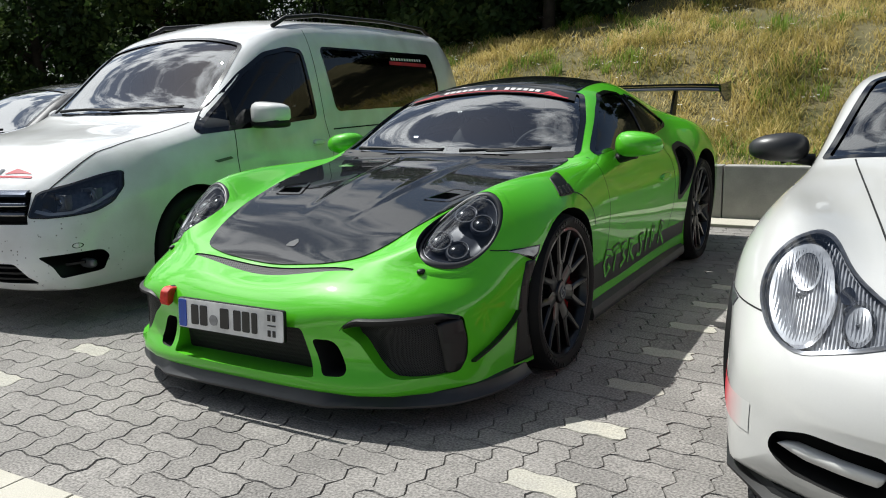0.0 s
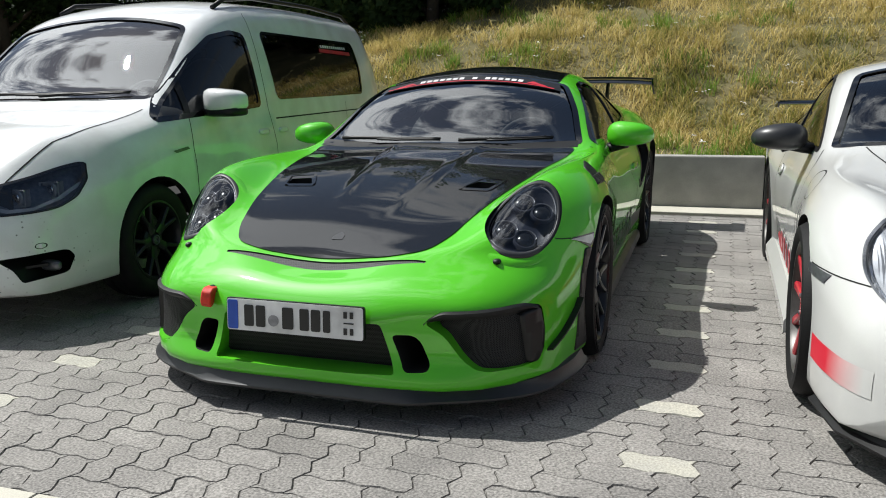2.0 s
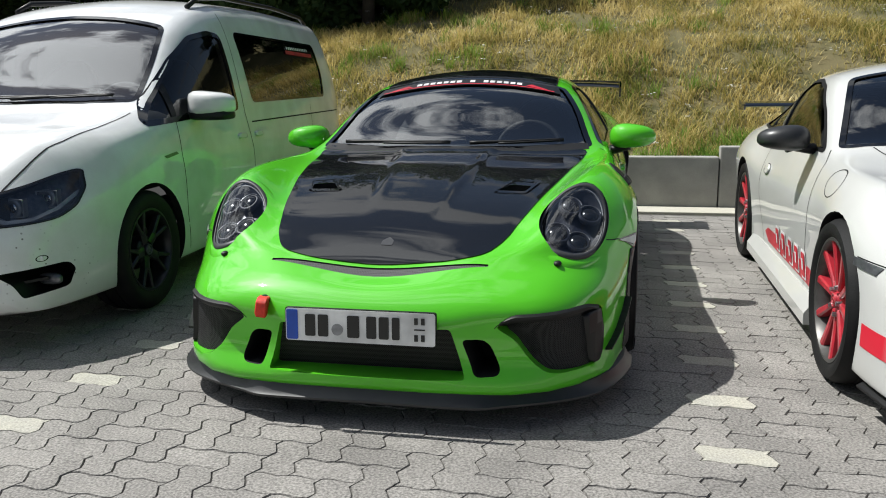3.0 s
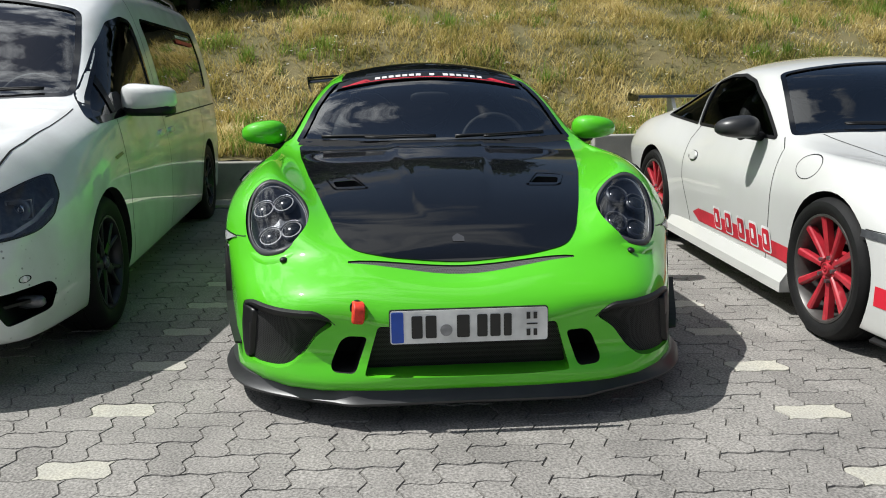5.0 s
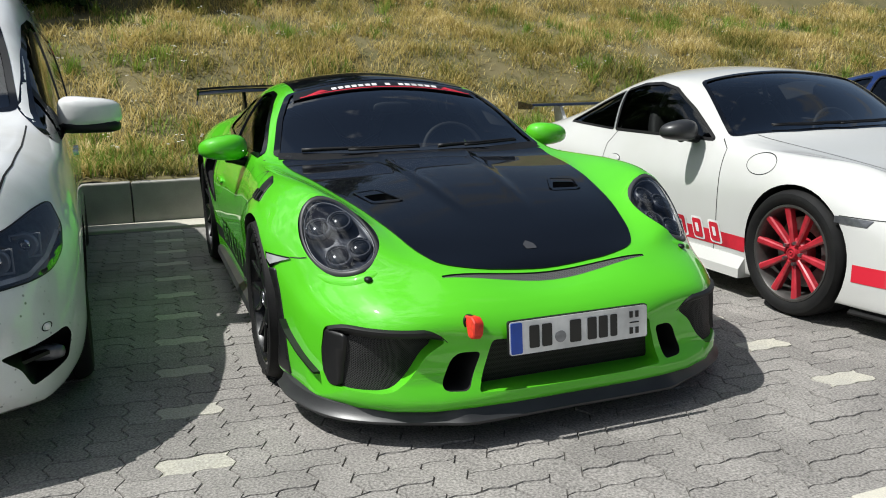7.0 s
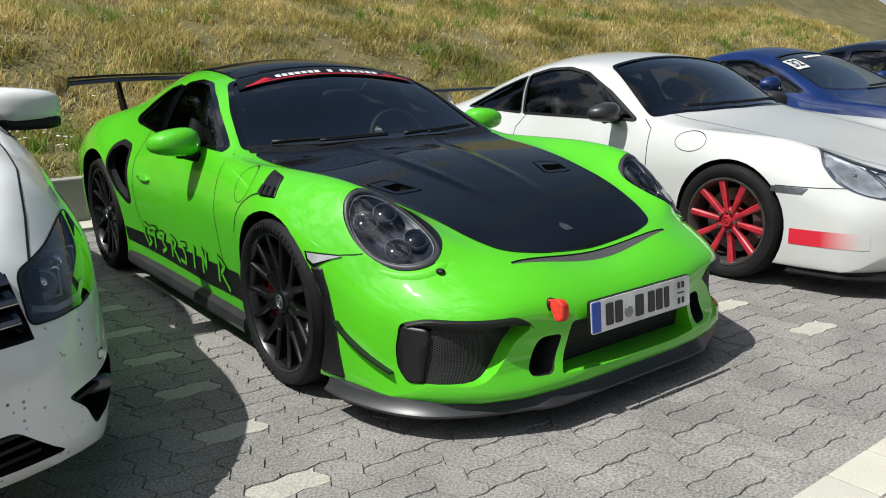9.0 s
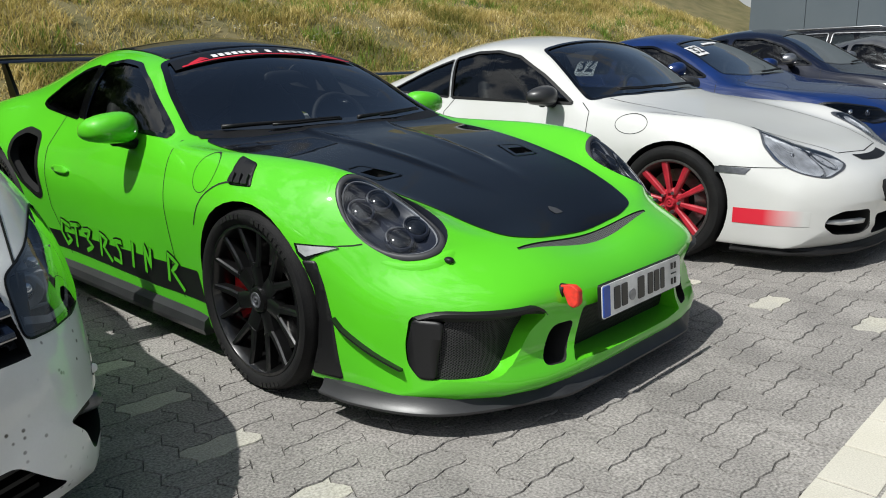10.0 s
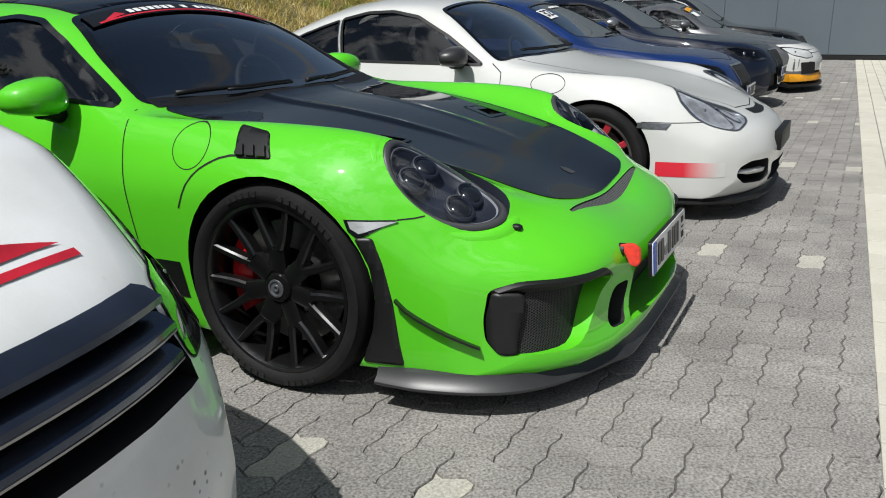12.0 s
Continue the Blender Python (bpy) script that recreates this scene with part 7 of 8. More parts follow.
# ---- the white van ----
def white_van():
    car = thing("delivery_van", -2.424, 0.369, 0, "white compact van with dark rear windows and roof rails", "van", "parked cars", turn=4.2)

    def warp(x, y, z):
        k = max(0.0, 1 - y / 1.2) ** 2
        t = max(0.0, (y - 4.3) / 0.5)
        lean = max(0.0, 1 - y / 0.35) * (0.10 * max(0.0, (z - 0.45) / 0.4) ** 2)
        corner = (abs(x) / 0.88) ** 2 * max(0.0, 1 - y / 0.6) * (0.05 * min(1.0, max(0.0, (z - 0.47) / 0.16)) - 0.022 * min(1.0, max(0.0, (0.47 - z) / 0.10)))
        return y + corner + (0.26 * min(1.15, abs(x) / 0.88) ** 4 - 0.11) * k - 0.10 * min(1.1, abs(x) / 0.88) ** 4 * t + lean
    sp = dict(length=4.82, nose_round=0.09, tail_round=0.10, warp=warp, guides=[
        (lambda y: 0.0, curve((0, 0.715), (0.05, 0.75), (0.18, 0.86), (0.45, 0.955), (0.9, 1.035), (1.03, 1.075), (1.72, 1.60), (1.95, 1.70), (2.4, 1.78), (3.4, 1.81), (4.4, 1.79), (4.7, 1.74), (4.82, 1.66))),
        (curve((0, 0.52), (0.2, 0.62), (0.9, 0.70), (1.1, 0.72), (1.72, 0.64), (2.4, 0.65), (4.4, 0.65), (4.82, 0.60)),
         curve((0, 0.71), (0.05, 0.745), (0.18, 0.85), (0.45, 0.945), (0.9, 1.015), (1.06, 1.05), (1.72, 1.54), (1.95, 1.64), (2.4, 1.715), (3.4, 1.745), (4.4, 1.73), (4.82, 1.58))),
        (curve((0, 0.645), (0.2, 0.738), (0.5, 0.812), (1.0, 0.864), (2.0, 0.872), (4.4, 0.87), (4.82, 0.82)),
         curve((0, 0.68), (0.08, 0.72), (0.25, 0.805), (0.5, 0.865), (1.0, 0.94), (1.5, 0.985), (2.5, 1.01), (4.82, 1.04))),
        (curve((0, 0.75), (0.2, 0.855), (0.5, 0.905), (0.9, 0.912), (4.4, 0.90), (4.82, 0.84)), curve((0, 0.56), (0.5, 0.66), (4.82, 0.66))),
        (curve((0, 0.75), (0.2, 0.855), (0.5, 0.898), (0.9, 0.90), (4.4, 0.885), (4.82, 0.83)), lambda y: 0.36),
        (curve((0, 0.72), (0.2, 0.81), (0.6, 0.86), (4.6, 0.85), (4.82, 0.80)), lambda y: 0.195),
        (lambda y: 0.0, lambda y: 0.185)])
    skin_bm = loft(sp)
    screen = rounded([(0.0, 1.06), (0.4, 1.08), (0.70, 1.15), (0.665, 1.45), (0.615, 1.70), (0.3, 1.735), (0, 1.745), (-0.3, 1.735), (-0.615, 1.70), (-0.665, 1.45), (-0.70, 1.15), (-0.4, 1.08)], 0.05)
    door_win = rounded([(0.98, 0.975), (2.16, 1.03), (2.16, 1.50), (2.02, 1.515), (1.78, 1.47), (1.52, 1.33), (1.25, 1.14)], 0.04)
    rear_win = rounded([(2.44, 1.07), (4.14, 1.09), (4.18, 1.30), (4.12, 1.53), (2.40, 1.535)], 0.05)
    lamp = rounded([(0.595, 0.59), (0.595, 0.708), (0.70, 0.745), (0.77, 0.785), (0.815, 0.800), (0.846, 0.715), (0.842, 0.640), (0.812, 0.598), (0.76, 0.588), (0.67, 0.583)], 0.02)
    fog = rounded([(0.655, 0.385), (0.835, 0.40), (0.848, 0.36), (0.83, 0.285), (0.73, 0.265), (0.705, 0.33)], 0.015)
    upper = [(-0.57, 0.715), (0.57, 0.715), (0.60, 0.555), (-0.60, 0.555)]
    lower = rounded([(-0.52, 0.35), (0.52, 0.35), (0.64, 0.245), (-0.64, 0.245)], 0.02)
    cabin = loft(sp, inset=0.045, y0=0.98, y1=4.7, floor=0.35, rows=34, seg=5)
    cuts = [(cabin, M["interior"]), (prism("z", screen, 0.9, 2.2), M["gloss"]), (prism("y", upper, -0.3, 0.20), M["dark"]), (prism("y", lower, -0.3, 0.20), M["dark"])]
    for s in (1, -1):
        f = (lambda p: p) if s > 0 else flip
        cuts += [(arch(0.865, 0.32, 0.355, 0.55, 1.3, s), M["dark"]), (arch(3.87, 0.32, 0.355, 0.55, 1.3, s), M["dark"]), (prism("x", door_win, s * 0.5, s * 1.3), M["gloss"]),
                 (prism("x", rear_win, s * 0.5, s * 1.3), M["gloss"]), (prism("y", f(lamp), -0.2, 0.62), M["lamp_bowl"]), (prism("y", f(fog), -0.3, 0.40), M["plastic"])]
    body, skin = carve(skin_bm, M["van_white"], cuts)
    body.parent = car
    panes(car, skin, [("windscreen", "z", 1, screen, M["glass"], "large windscreen that reflects clouds")])
    ring_seal(car, skin, "z", 1, screen, 0.03)
    wiper(car, skin, [(-0.55, 1.13), (0.0, 1.10), (0.25, 1.12)])
    wiper(car, skin, [(0.0, 1.08), (0.35, 1.12), (0.62, 1.17)])
    part("bonnet_seam", seam(skin, "z", 1, [(0.74, 1.02), (0.735, 0.70), (0.715, 0.45), (0.67, 0.22), (0.625, 0.04)], 0.006), M["dark"], car)
    part("bonnet_seam", seam(skin, "z", 1, [(-0.74, 1.02), (-0.735, 0.70), (-0.715, 0.45), (-0.67, 0.22), (-0.625, 0.04)], 0.006), M["dark"], car)
    # grille slats with chrome edges
    front = lambda x: -0.11 + 0.26 * (abs(x) / 0.88) ** 4 + 0.045 * (abs(x) / 0.88) ** 2
    for z, back in ((0.612, 0.022), (0.660, 0.030), (0.706, 0.046)):
        ends = 0.575 if z < 0.70 else 0.565
        bm = lip([(x, front(x) + back, z) for x in np.linspace(-ends, ends, 25)], [(-0.07, 0.012), (0.0, -0.010), (0.008, -0.008), (0.006, 0.002), (-0.02, 0.018), (-0.07, 0.024)])
        part("grille_slat", bm, M["slat"], car, "gloss black grille slat tinted with reflected sky, with a bright edge", sharp=30)
        if z < 0.70:
            bm = lip([(x, front(x) + back, z - 0.013) for x in np.linspace(-ends, ends, 25)], [(-0.012, 0.0), (0.009, 0.0), (0.010, 0.004), (-0.012, 0.004)])
            part("chrome_strip", bm, M["silver"], car, "thin bright strip")
    for z in (0.262, 0.292, 0.322):
        part("lower_slat", lip([(x, front(x) + 0.02, z) for x in np.linspace(-0.58, 0.58, 13)], [(-0.05, -0.006), (0.0, -0.005), (0.0, 0.005), (-0.05, 0.006)]), M["plastic"], car)
    # dark sheet added behind the grille openings to stand for the shade inside
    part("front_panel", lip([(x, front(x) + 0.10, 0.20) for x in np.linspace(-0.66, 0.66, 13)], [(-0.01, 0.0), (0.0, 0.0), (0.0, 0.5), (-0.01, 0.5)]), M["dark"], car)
    # bonnet film: red stripe with an arrow head
    stripe_y = lambda x: 0.045 + 0.045 * (x / 0.5) ** 2
    part("red_stripe", seam(skin, "z", 1, [(x, stripe_y(x)) for x in np.linspace(-0.40, 0.505, 22)], 0.012, 0.003), M["red_film"], car)
    part("red_arrow", patch(skin, "z", 1, [(0.30, stripe_y(0.30) + 0.016), (0.49, stripe_y(0.49) + 0.020), (0.36, stripe_y(0.36) + 0.052)], 0.03, 0.003), M["red_film"], car)
    letters_row(car, skin, "z", 1, -0.36, 0.28, lambda x: stripe_y(x) + 0.016, 0.034, 15, M["lamp_grey"])
    for s in (1, -1):
        f = (lambda p: p) if s > 0 else flip
        panes(car, skin, [("side_window", "x", s, door_win, M["side_glass"], ""), ("rear_side_window", "x", s, rear_win, M["dark_glass"], "dark tinted side window")])
        ring_seal(car, skin, "x", s, door_win, 0.03)
        ring_seal(car, skin, "x", s, rear_win, 0.02)
        part("window_post", patch(skin, "x", s, [(1.26, 1.0), (1.31, 1.0), (1.36, 1.20), (1.31, 1.18)], 0.04, 0.0), M["plastic"], car)
        lp = f(lamp)
        edge = part("headlight", seam(skin, "y", -1, scaled(lp, 0.985), 0.012, 0.002, 0.015, closed=True), M["plastic"], car, "angular headlight with a silver light strip", smooth=True)
        part("lens", patch(skin, "y", -1, lp, 0.025, 0.004), M["van_lens"], edge, smooth=True).visible_shadow = False
        part("lamp_back", patch(skin, "y", -1, scaled(lp, 1.06), 0.03, -0.055), M["lamp_grey"], edge, smooth=True)
        part("light_strip", seam(skin, "y", -1, [(s * 0.615, 0.622), (s * 0.68, 0.602), (s * 0.755, 0.605), (s * 0.805, 0.64), (s * 0.84, 0.705)], 0.015, -0.005), M["lamp_silver"], edge)
        for cx, cz, deep in ((0.66, 0.652, 0.085), (0.735, 0.676, 0.125)):
            hit, nor = cast(skin, "y", -1, s * cx, cz)
            b = revolve([(0.0, 0.046), (0.02, 0.046), (0.03, 0.038), (0.012, 0.024), (0.02, 0.003)], 24)
            part("reflector", b, M["lamp_silver"], edge, smooth=True).matrix_basis = Matrix.Translation(hit + Vector((0, deep, 0))) @ pose(0, 0, 0, 0, 0, -90)
            part("projector", blob(0.024, 0.012, 0.024), M["chrome"], edge, smooth=True).matrix_basis = Matrix.Translation(hit + Vector((0, deep - 0.015, 0)))
            for lo, hi in (((-0.048, -0.03, -0.042), (0.048, 0.02, -0.034)), ((-0.048, -0.03, 0.034), (0.048, 0.02, 0.040)), ((-0.048, -0.03, -0.042), (-0.041, 0.02, 0.04)), ((0.041, -0.03, -0.042), (0.048, 0.02, 0.04))):
                part("lamp_bracket", box(lo, hi, 0.002), M["lamp_silver"], edge).matrix_basis = Matrix.Translation(hit + Vector((0, deep, 0))) @ pose(0, 0, 0, 0, 0, 14 * s)
        hit, nor = cast(skin, "y", -1, s * 0.79, 0.325)
        fl = part("fog_lamp", blob(0.055, 0.02, 0.026, 3), M["lamp_grey"], car, "fog lamp in a black frame", smooth=True)
        fl.matrix_basis = Matrix.Translation(hit + Vector((-0.02 * s, 0.06, 0)))
        part("fog_bar", lip([(s * a, front(a) + 0.055, 0.335 - 0.1 * (0.78 - a)) for a in ((0.62, 0.70, 0.78) if s > 0 else (0.78, 0.70, 0.62))], [(-0.03, -0.008), (0.0, -0.006), (0.0, 0.006), (-0.03, 0.008)]), M["plastic"], car)
        hit, nor = cast(skin, "y", -1, s * 0.783, 0.432)
        part("parking_sensor", blob(0.012, 0.006, 0.012), M["van_white"], car, smooth=True).matrix_basis = Matrix.Translation(hit)
        part("sensor_ring", seam(skin, "y", -1, oval(s * 0.783, 0.432, 0.013, 0.013, 0, 14), 0.003, 0.001, 0.01, closed=True), M["dark"], car)
        part("door_seam", seam(skin, "x", s, [(1.28, 0.98), (1.25, 0.80), (1.26, 0.45), (1.30, 0.24)], 0.006), M["dark"], car)
        part("door_seam", seam(skin, "x", s, [(2.28, 1.66), (2.26, 1.0), (2.30, 0.75), (2.28, 0.24)], 0.006), M["dark"], car)
        part("door_seam", seam(skin, "x", s, [(3.70, 1.02), (3.66, 0.72), (3.5, 0.56), (3.48, 0.24)], 0.005), M["dark"], car)
        part("side_rail_track", seam(skin, "x", s, [(2.35, 0.93), (4.55, 0.95)], 0.010), M["dark"], car)
        for y in (2.13, 2.42):
            part("door_handle", patch(skin, "x", s, oval(y, 0.845, 0.065, 0.018, 0, 20, 3), 0.02, 0.015, rim=0.018), M["van_white"], car, "white door handle", smooth=True)
        part("side_badge", patch(skin, "x", s, rounded([(1.04, 0.80), (1.19, 0.815), (1.21, 0.80), (1.07, 0.785)], 0.006), 0.03, 0.003), M["lamp_grey"], car, "small silver wing trim")
        part("side_moulding", patch(skin, "x", s, [(1.24, 0.40), (3.48, 0.40), (3.48, 0.385), (1.24, 0.385)], 0.06, 0.004), M["van_white"], car)
        part("rear_banner", patch(skin, "x", s, [(3.36, 1.46), (4.02, 1.45), (4.02, 1.42), (3.36, 1.43)], 0.05, 0.003), M["red_film"], car)
        for k in range(12):
            a = 3.40 + 0.046 * k
            part("banner_sign", patch(skin, "x", s, [(a, 1.468), (a + 0.03, 1.468), (a + 0.03, 1.49), (a, 1.49)], 0.05, 0.003), M["white_film"], car)
        m = mirror(car, s * 0.985, 1.50, 1.065, s, M["van_white"], M["plastic"], (0.14, 0.10, 0.078), (0.86, 1.0), "white door mirror with a black foot", power=4.0)
        part("mirror_base", blob(0.132, 0.085, 0.03, 4.0), M["plastic"], m, smooth=True).matrix_basis = pose(0, -0.005, -0.06)
        rail = bmesh.new()
        pts = []
        for y, up in ((2.05, 0.012), (2.2, 0.05), (2.6, 0.06), (3.6, 0.06), (4.3, 0.05), (4.45, 0.012)):
            hit, nor = cast(skin, "z", 1, s * 0.61, y)
            pts.append(hit + Vector((0, 0, up)))
        add_tube(rail, pts, 0.017, 8)
        part("roof_rail", rail, M["plastic"], car, "black roof rail", smooth=True)
        for yy in (0.865, 3.87):
            wheel(car, s * 0.885, yy, 0.318, 0.205, 0.22, s, 5, "twin", M["dark_rim"], None, M["lamp_grey"])
        seat(car, s * 0.38, 1.9, 0.70)
    dash = loft(dict(length=0.5, nose_round=0.1, tail_round=0.1, guides=[(lambda y: 0.0, lambda y: 1.06), (lambda y: 0.4, lambda y: 1.06), (lambda y: 0.74, lambda y: 1.0), (lambda y: 0.78, lambda y: 0.8), (lambda y: 0.7, lambda y: 0.6), (lambda y: 0.0, lambda y: 0.6)]), rows=10, seg=3)
    part("dashboard", dash, M["interior"], car, smooth=True).matrix_basis = pose(0, 1.05, 0)
    steering_wheel(car, 0.38, 1.55, 1.02, 0.19)
    return car


# ---- the cars further along the row ----
def saloon(name, x, y, label, category, paint, length=4.4, half=0.9, roof=1.40, hood=0.80, belt=0.92, nose=0.66, cowl=1.45, top=2.15, roof_end=2.9, tail=4.0, deck=0.95,
           axle=0.9, base=2.6, rim=None, glass=None, mirror_paint=None, estate=False, upper_nose=None, grille=True, spokes=7, rail=None, low_paint=None):
    """A road car from a few side-view measures; y is the place of its nose."""
    car = thing(name, x, y, 0, label, category, "parked cars")
    h = half

    def warp(u, v, z):
        k = max(0.0, 1 - v / 1.2) ** 2
        lean = max(0.0, 1 - v / 0.35) * 0.08 * max(0.0, (z - 0.4) / 0.3) ** 2
        t = max(0.0, (v - length + 0.8) / 0.8)
        return v + 0.38 * min(1.15, abs(u) / h) ** 2.7 * k - 0.2 * min(1.1, abs(u) / h) ** 3 * t + lean
    sp = dict(length=length, nose_round=0.10, tail_round=0.12, warp=warp, guides=[
        (lambda v: 0.0, curve((0, nose - 0.06), (0.08, nose), (0.35, nose + 0.08), (cowl - 0.1, hood + 0.06), (cowl, hood + 0.09), (top, roof - 0.06), ((top + roof_end) / 2, roof), (roof_end, roof - 0.04), (tail, deck), (length, deck - 0.08))),
        (curve((0, h * 0.45), (0.5, h * 0.6), (cowl, h * 0.74), (top, h * 0.60), (roof_end, h * 0.58), (tail, h * 0.62), (length, h * 0.55)),
         curve((0, nose - 0.06), (0.08, nose - 0.005), (0.35, nose + 0.075), (cowl - 0.1, hood + 0.04), (cowl, hood + 0.065), (top, roof - 0.105), ((top + roof_end) / 2, roof - 0.05), (roof_end, roof - 0.10), (tail, deck - 0.02), (length, deck - 0.10))),
        (curve((0, h * 0.68), (0.4, h * 0.82), (cowl, h * 0.90), (roof_end, h * 0.89), (length, h * 0.76)),
         curve((0, nose - 0.08), (0.2, nose), (0.6, nose + 0.085), (cowl, hood + 0.035), (roof_end, belt + 0.02), (tail, belt), (length, deck - 0.14))),
        (curve((0, h * 0.82), (0.35, h * 0.94), (0.9, h), (length - 0.7, h), (length, h * 0.86)), curve((0, 0.45), (0.6, 0.60), (length, 0.62))),
        (curve((0, h * 0.84), (0.35, h * 0.94), (0.9, h * 0.98), (length - 0.7, h * 0.98), (length, h * 0.85)), lambda v: 0.30),
        (curve((0, h * 0.80), (0.5, h * 0.92), (length - 0.5, h * 0.92), (length, h * 0.80)), lambda v: 0.17),
        (lambda v: 0.0, lambda v: 0.16)])
    skin_bm = loft(sp, rows=64, seg=6)
    wb = h * 0.72
    wt = h * 0.56
    screen = rounded([(0, cowl + 0.02), (wb * 0.6, cowl + 0.05), (wb, cowl + 0.14), (wt, top - 0.02), (0, top + 0.01), (-wt, top - 0.02), (-wb, cowl + 0.14), (-wb * 0.6, cowl + 0.05)], 0.05)
    mid = (cowl + roof_end) / 2 + 0.45
    ztop = roof - 0.125
    door_win = rounded([(cowl + 0.22, belt + 0.005), (mid, belt + 0.03), (mid, ztop), (top + 0.15, ztop), (top - 0.12, ztop - 0.09)], 0.04)
    rear_end = roof_end + (0.55 if estate else 0.30)
    rear_win = rounded([(mid + 0.07, belt + 0.03), (rear_end + 0.1, belt + 0.06), (rear_end, belt + 0.14), (roof_end, ztop - 0.02), (mid + 0.07, ztop)], 0.04)
    low = rounded([(-h * 0.5, 0.42), (h * 0.5, 0.42), (h * 0.56, 0.22), (-h * 0.56, 0.22)], 0.03)
    lamp = rounded([(h * 0.52, nose - 0.11), (h * 0.56, nose - 0.02), (h * 0.82, nose + 0.03), (h * 0.90, nose + 0.02), (h * 0.86, nose - 0.08), (h * 0.70, nose - 0.13)], 0.03)
    cuts = [(prism("y", low, -0.3, 0.2), M["dark"])]
    for s in (1, -1):
        f = (lambda p: p) if s > 0 else flip
        cuts += [(arch(axle, 0.325, 0.355, 0.5, 1.3, s), M["dark"]), (arch(axle + base, 0.325, 0.355, 0.5, 1.3, s), M["dark"]), (prism("y", f(lamp), -0.2, 0.55), M["lamp_bowl"])]
    cabin = loft(sp, inset=0.045, y0=cowl - 0.1, y1=tail - 0.05, floor=0.35, rows=24, seg=4)
    cuts += [(cabin, M["interior"]), (prism("z", screen, 0.7, 1.9), M["gloss"])]
    for s in (1, -1):
        cuts += [(prism("x", door_win, s * 0.5, s * 1.3), M["gloss"]), (prism("x", rear_win, s * 0.4, s * 1.3), M["gloss"])]
    body, skin = carve(skin_bm, paint, cuts)
    body.parent = car
    glass = glass or M["glass"]
    panes(car, skin, [("windscreen", "z", 1, screen, glass, "")])
    ring_seal(car, skin, "z", 1, screen, 0.024)
    wiper(car, skin, [(0.5 * h, cowl + 0.10), (0.1, cowl + 0.06), (-0.1, cowl + 0.05)])
    part("bonnet_seam", seam(skin, "z", 1, [(-wb, cowl), (-wb * 0.92, 0.7), (-wb * 0.7, 0.30), (0, 0.17), (wb * 0.7, 0.30), (wb * 0.92, 0.7), (wb, cowl)], 0.007), M["dark"], car)
    for s in (1, -1):
        f = (lambda p: p) if s > 0 else flip
        panes(car, skin, [("side_window", "x", s, door_win, M["side_glass"], ""), ("quarter_window", "x", s, rear_win, M["side_glass"], "")])
        ring_seal(car, skin, "x", s, door_win, 0.016, rail)
        ring_seal(car, skin, "x", s, rear_win, 0.016, rail)
        edge = part("headlight", seam(skin, "y", -1, scaled(f(lamp), 0.98), 0.012, 0.003, 0.015, closed=True), M["plastic"], car, "clear headlight", smooth=True)
        part("lens", patch(skin, "y", -1, f(lamp), 0.03, 0.004), M["lens"], edge, smooth=True).visible_shadow = False
        for q in (0.64, 0.76):
            hit, nor = cast(skin, "y", -1, s * h * q, nose - 0.05)
            part("reflector", blob(0.045, 0.02, 0.03), M["chrome"], edge, smooth=True).matrix_basis = Matrix.Translation(hit + Vector((0, 0.05, 0)))
        part("door_seam", seam(skin, "x", s, [(cowl + 0.12, belt - 0.03), (cowl + 0.06, 0.6), (cowl + 0.10, 0.24)], 0.006), M["dark"], car)
        part("door_seam", seam(skin, "x", s, [(mid + 0.03, belt + 0.01), (mid + 0.12, 0.62), (mid, 0.24)], 0.006), M["dark"], car)
        part("door_handle", patch(skin, "x", s, oval(mid - 0.1, belt - 0.17, 0.08, 0.016, 0, 18, 3), 0.03, 0.014, rim=0.016), paint, car, smooth=True)
        mirror(car, s * (h + 0.06), cowl + 0.42, belt + 0.075, s, mirror_paint or paint, M["plastic"], (0.115, 0.085, 0.065), (h * 0.88, belt + 0.01))
        for yy in (axle, axle + base):
            wheel(car, s * (h - 0.02), yy, 0.325, 0.22, 0.235, s, spokes, "twin", rim or M["dark_rim"], None, M["lamp_grey"])
        seat(car, s * 0.36, cowl + 0.85, 0.45)
        if rail is not None and estate:
            b = bmesh.new()
            pts = [cast(skin, "z", 1, s * h * 0.56, v)[0] + Vector((0, 0, up)) for v, up in ((top + 0.2, 0.01), (top + 0.35, 0.04), (roof_end, 0.045), (roof_end + 0.2, 0.01))]
            add_tube(b, pts, 0.016, 8)
            part("roof_rail", b, rail, car, "bright roof rail", smooth=True)
    if grille:
        part("grille", patch(skin, "y", -1, rounded([(-h * 0.34, nose - 0.03), (h * 0.34, nose - 0.03), (h * 0.26, 0.30), (-h * 0.26, 0.30)], 0.03), 0.03, 0.004, rim=0.01), M["mesh"], car, "dark radiator grille")
        part("grille_frame", seam(skin, "y", -1, rounded([(-h * 0.35, nose - 0.02), (h * 0.35, nose - 0.02), (h * 0.27, 0.29), (-h * 0.27, 0.29)], 0.03), 0.014, 0.007, closed=True), M["chrome"], car)
        number_plate(car, 0, warp(0, 0, 0.45) - 0.03, 0.43)
    part("grille_back", prism("y", low, 0.12, 0.13), M["mesh"], car)
    steering_wheel(car, 0.36, cowl + 0.5, belt - 0.05)
    dash = box((-h * 0.74, cowl + 0.02, 0.5), (h * 0.74, cowl + 0.32, hood + 0.03), 0.04)
    part("dashboard", dash, M["interior"], car, sharp=40)
    return car, skin, warp


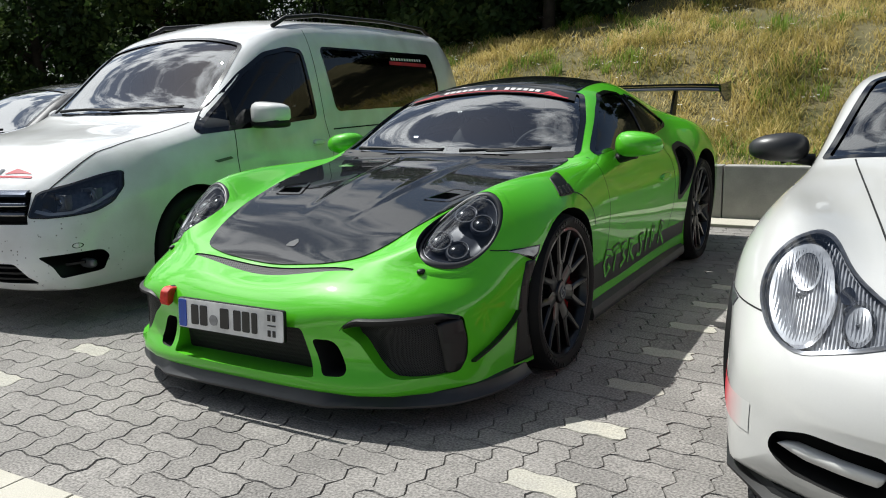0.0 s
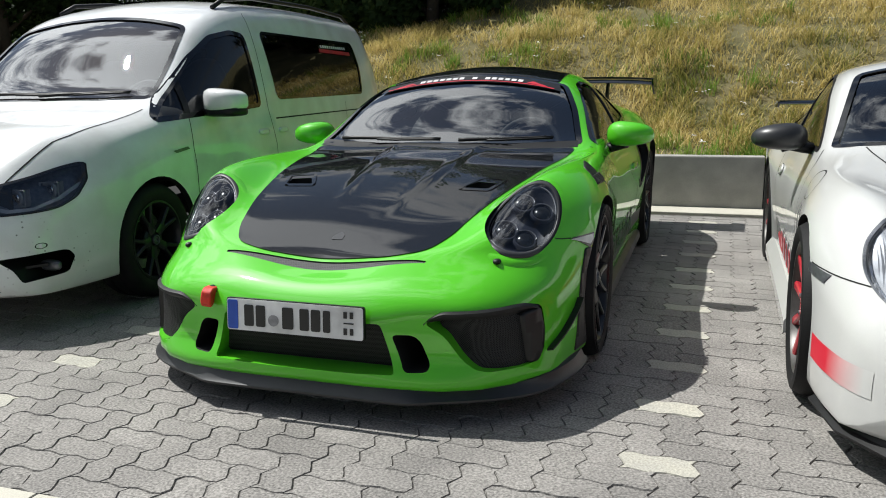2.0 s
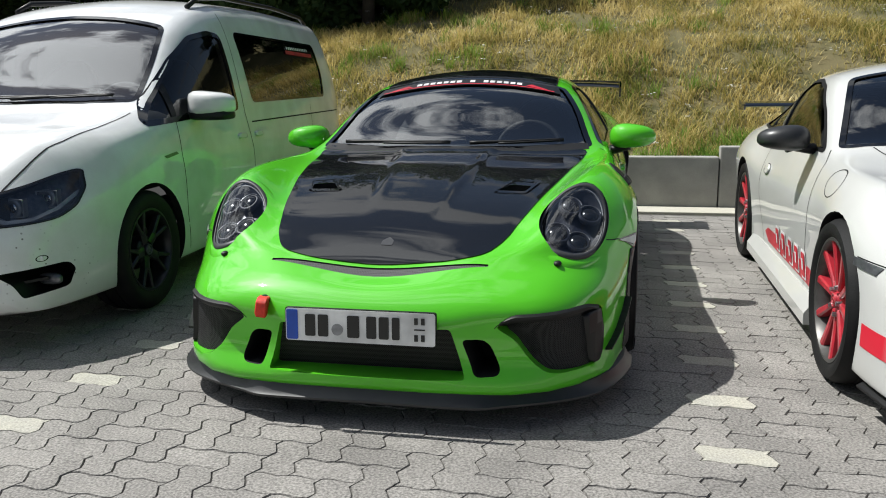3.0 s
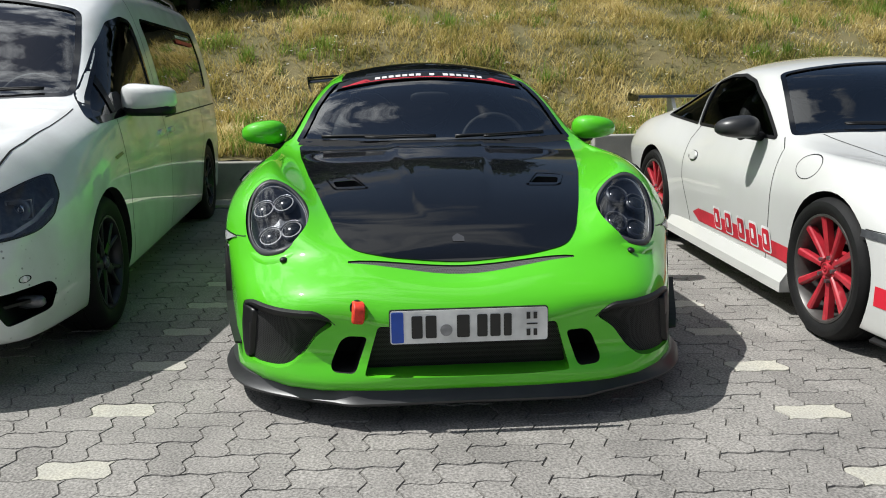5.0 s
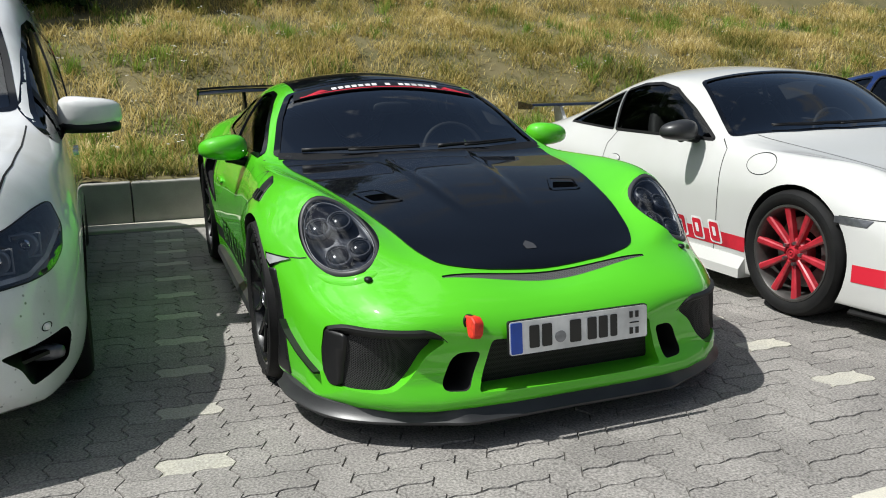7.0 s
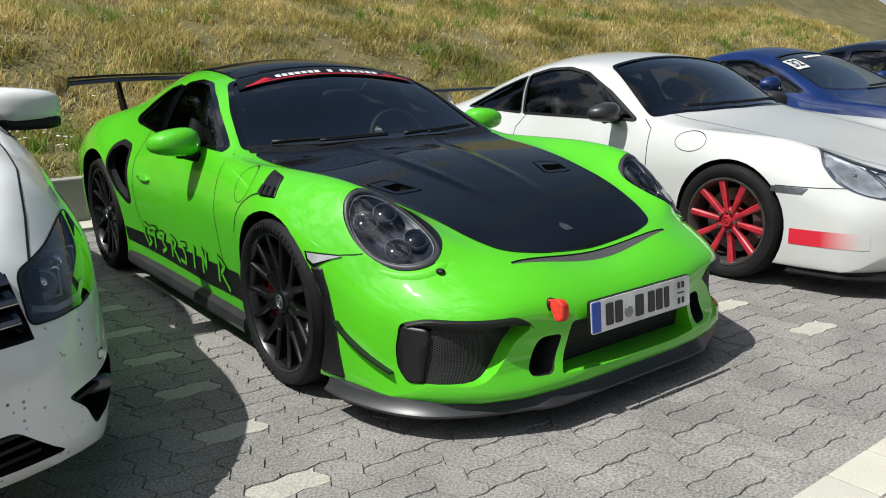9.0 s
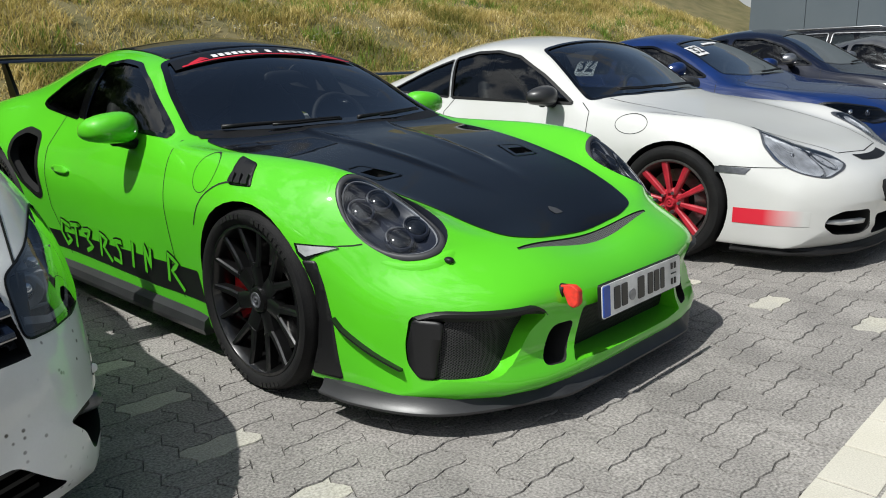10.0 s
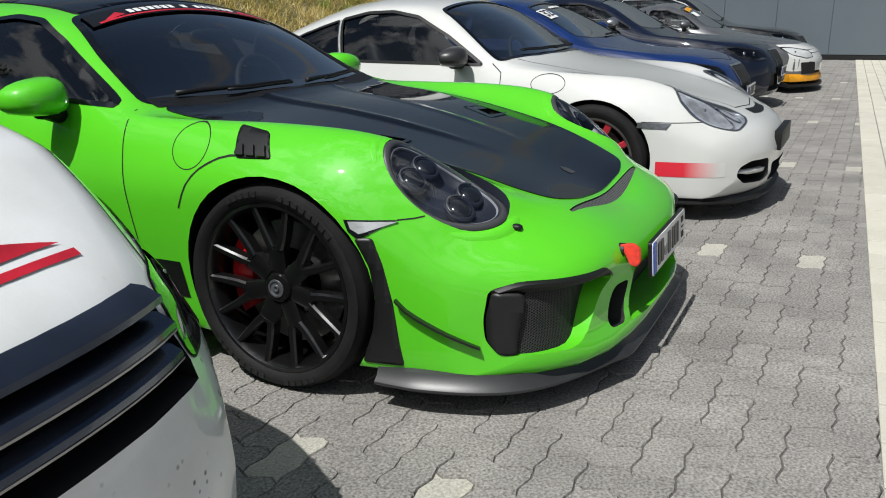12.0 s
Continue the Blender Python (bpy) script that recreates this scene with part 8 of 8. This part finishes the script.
def row_of_cars():
    blue, skin, _ = saloon("coupe", 5.12, 0.44, "dark blue coupe with a white number card on the windscreen", "car", M["blue"], length=4.2, half=0.92, roof=1.29, hood=0.80, belt=0.89, nose=0.68, cowl=1.30, top=2.0, roof_end=2.7, tail=3.95, deck=0.92, axle=0.88, base=2.47)
    number_card(blue, skin, -0.46, 1.80, 0.19)
    number_card(blue, skin, 2.80, 1.0, 0.24, "x", -1)
    part("sun_strip_sign", patch(skin, "z", 1, [(-0.22, 1.86), (0.10, 1.885), (0.10, 1.915), (-0.22, 1.89)], 0.03, 0.004), M["white_film"], blue)
    saloon("coupe", 7.85, 0.42, "dark navy coupe with bright mirror caps", "car", M["navy"], length=4.6, half=0.93, roof=1.36, hood=0.83, belt=0.93, nose=0.70, cowl=1.42, top=2.15, roof_end=2.95, tail=4.1, deck=0.98, axle=0.86, base=2.75, mirror_paint=M["silver"])
    grey, skin, warp = saloon("sports_coupe", 10.4, 0.12, "grey sports coupe with a white nose and an orange front lip", "car", M["grey"], length=4.4, half=0.9, roof=1.27, hood=0.78, belt=0.87, nose=0.60, cowl=1.40, top=2.0, roof_end=2.5, tail=3.9, deck=0.88, axle=0.92, base=2.36, grille=False)
    part("nose_film", patch(skin, "y", -1, rounded([(-0.78, 0.66), (0.78, 0.66), (0.82, 0.30), (-0.82, 0.30)], 0.03), 0.04, 0.003), M["white"], grey, "white nose panel", smooth=True)
    part("nose_intake", patch(skin, "y", -1, rounded([(-0.72, 0.42), (-0.46, 0.42), (-0.44, 0.26), (-0.70, 0.26)], 0.02), 0.04, 0.006), M["dark"], grey)
    part("nose_intake", patch(skin, "y", -1, rounded([(0.46, 0.42), (0.72, 0.42), (0.70, 0.26), (0.44, 0.26)], 0.02), 0.04, 0.006), M["dark"], grey)
    part("front_lip", lip([(u, 0.02 + 0.38 * (abs(u) / 0.9) ** 2.7, 0.16) for u in np.linspace(-0.86, 0.86, 17)], [(-0.12, 0.0), (0.03, 0.0), (0.03, 0.05), (0.0, 0.10), (-0.12, 0.10)]), M["orange"], grey, "orange front lip", sharp=40)
    part("under_lip", lip([(u, 0.02 + 0.38 * (abs(u) / 0.9) ** 2.7, 0.085) for u in np.linspace(-0.88, 0.88, 17)], [(-0.12, 0.0), (0.05, 0.0), (0.05, 0.03), (-0.12, 0.07)]), M["plastic"], grey)
    part("sun_strip", patch(skin, "z", 1, [(-0.46, 1.86), (-0.05, 1.90), (-0.05, 1.97), (-0.44, 1.94)], 0.04, 0.004), M["orange"], grey)
    part("number_card", patch(skin, "z", 1, [(-0.44, 1.74), (-0.22, 1.74), (-0.22, 1.84), (-0.44, 1.84)], 0.04, 0.004), M["white_film"], grey)
    saloon("estate_car", 13.0, 0.50, "black estate car with bright window trim and roof rails", "car", M["black"], length=4.8, half=0.93, roof=1.47, hood=0.86, belt=0.97, nose=0.72, cowl=1.45, top=2.15, roof_end=4.0, tail=4.6, deck=1.05, axle=0.9, base=2.85, estate=True, rail=M["silver"])
    saloon("saloon_car", -5.25, 0.62, "black saloon car behind the van", "car", M["black"], length=4.6, half=0.91, roof=1.40, hood=0.84, belt=0.93, nose=0.68, cowl=1.30, top=2.05, roof_end=2.9, tail=4.1, deck=1.0, axle=0.9, base=2.7)


white_coupe()
white_van()
row_of_cars()


# ---- paving, piece by piece ----
paving()
light_strip()
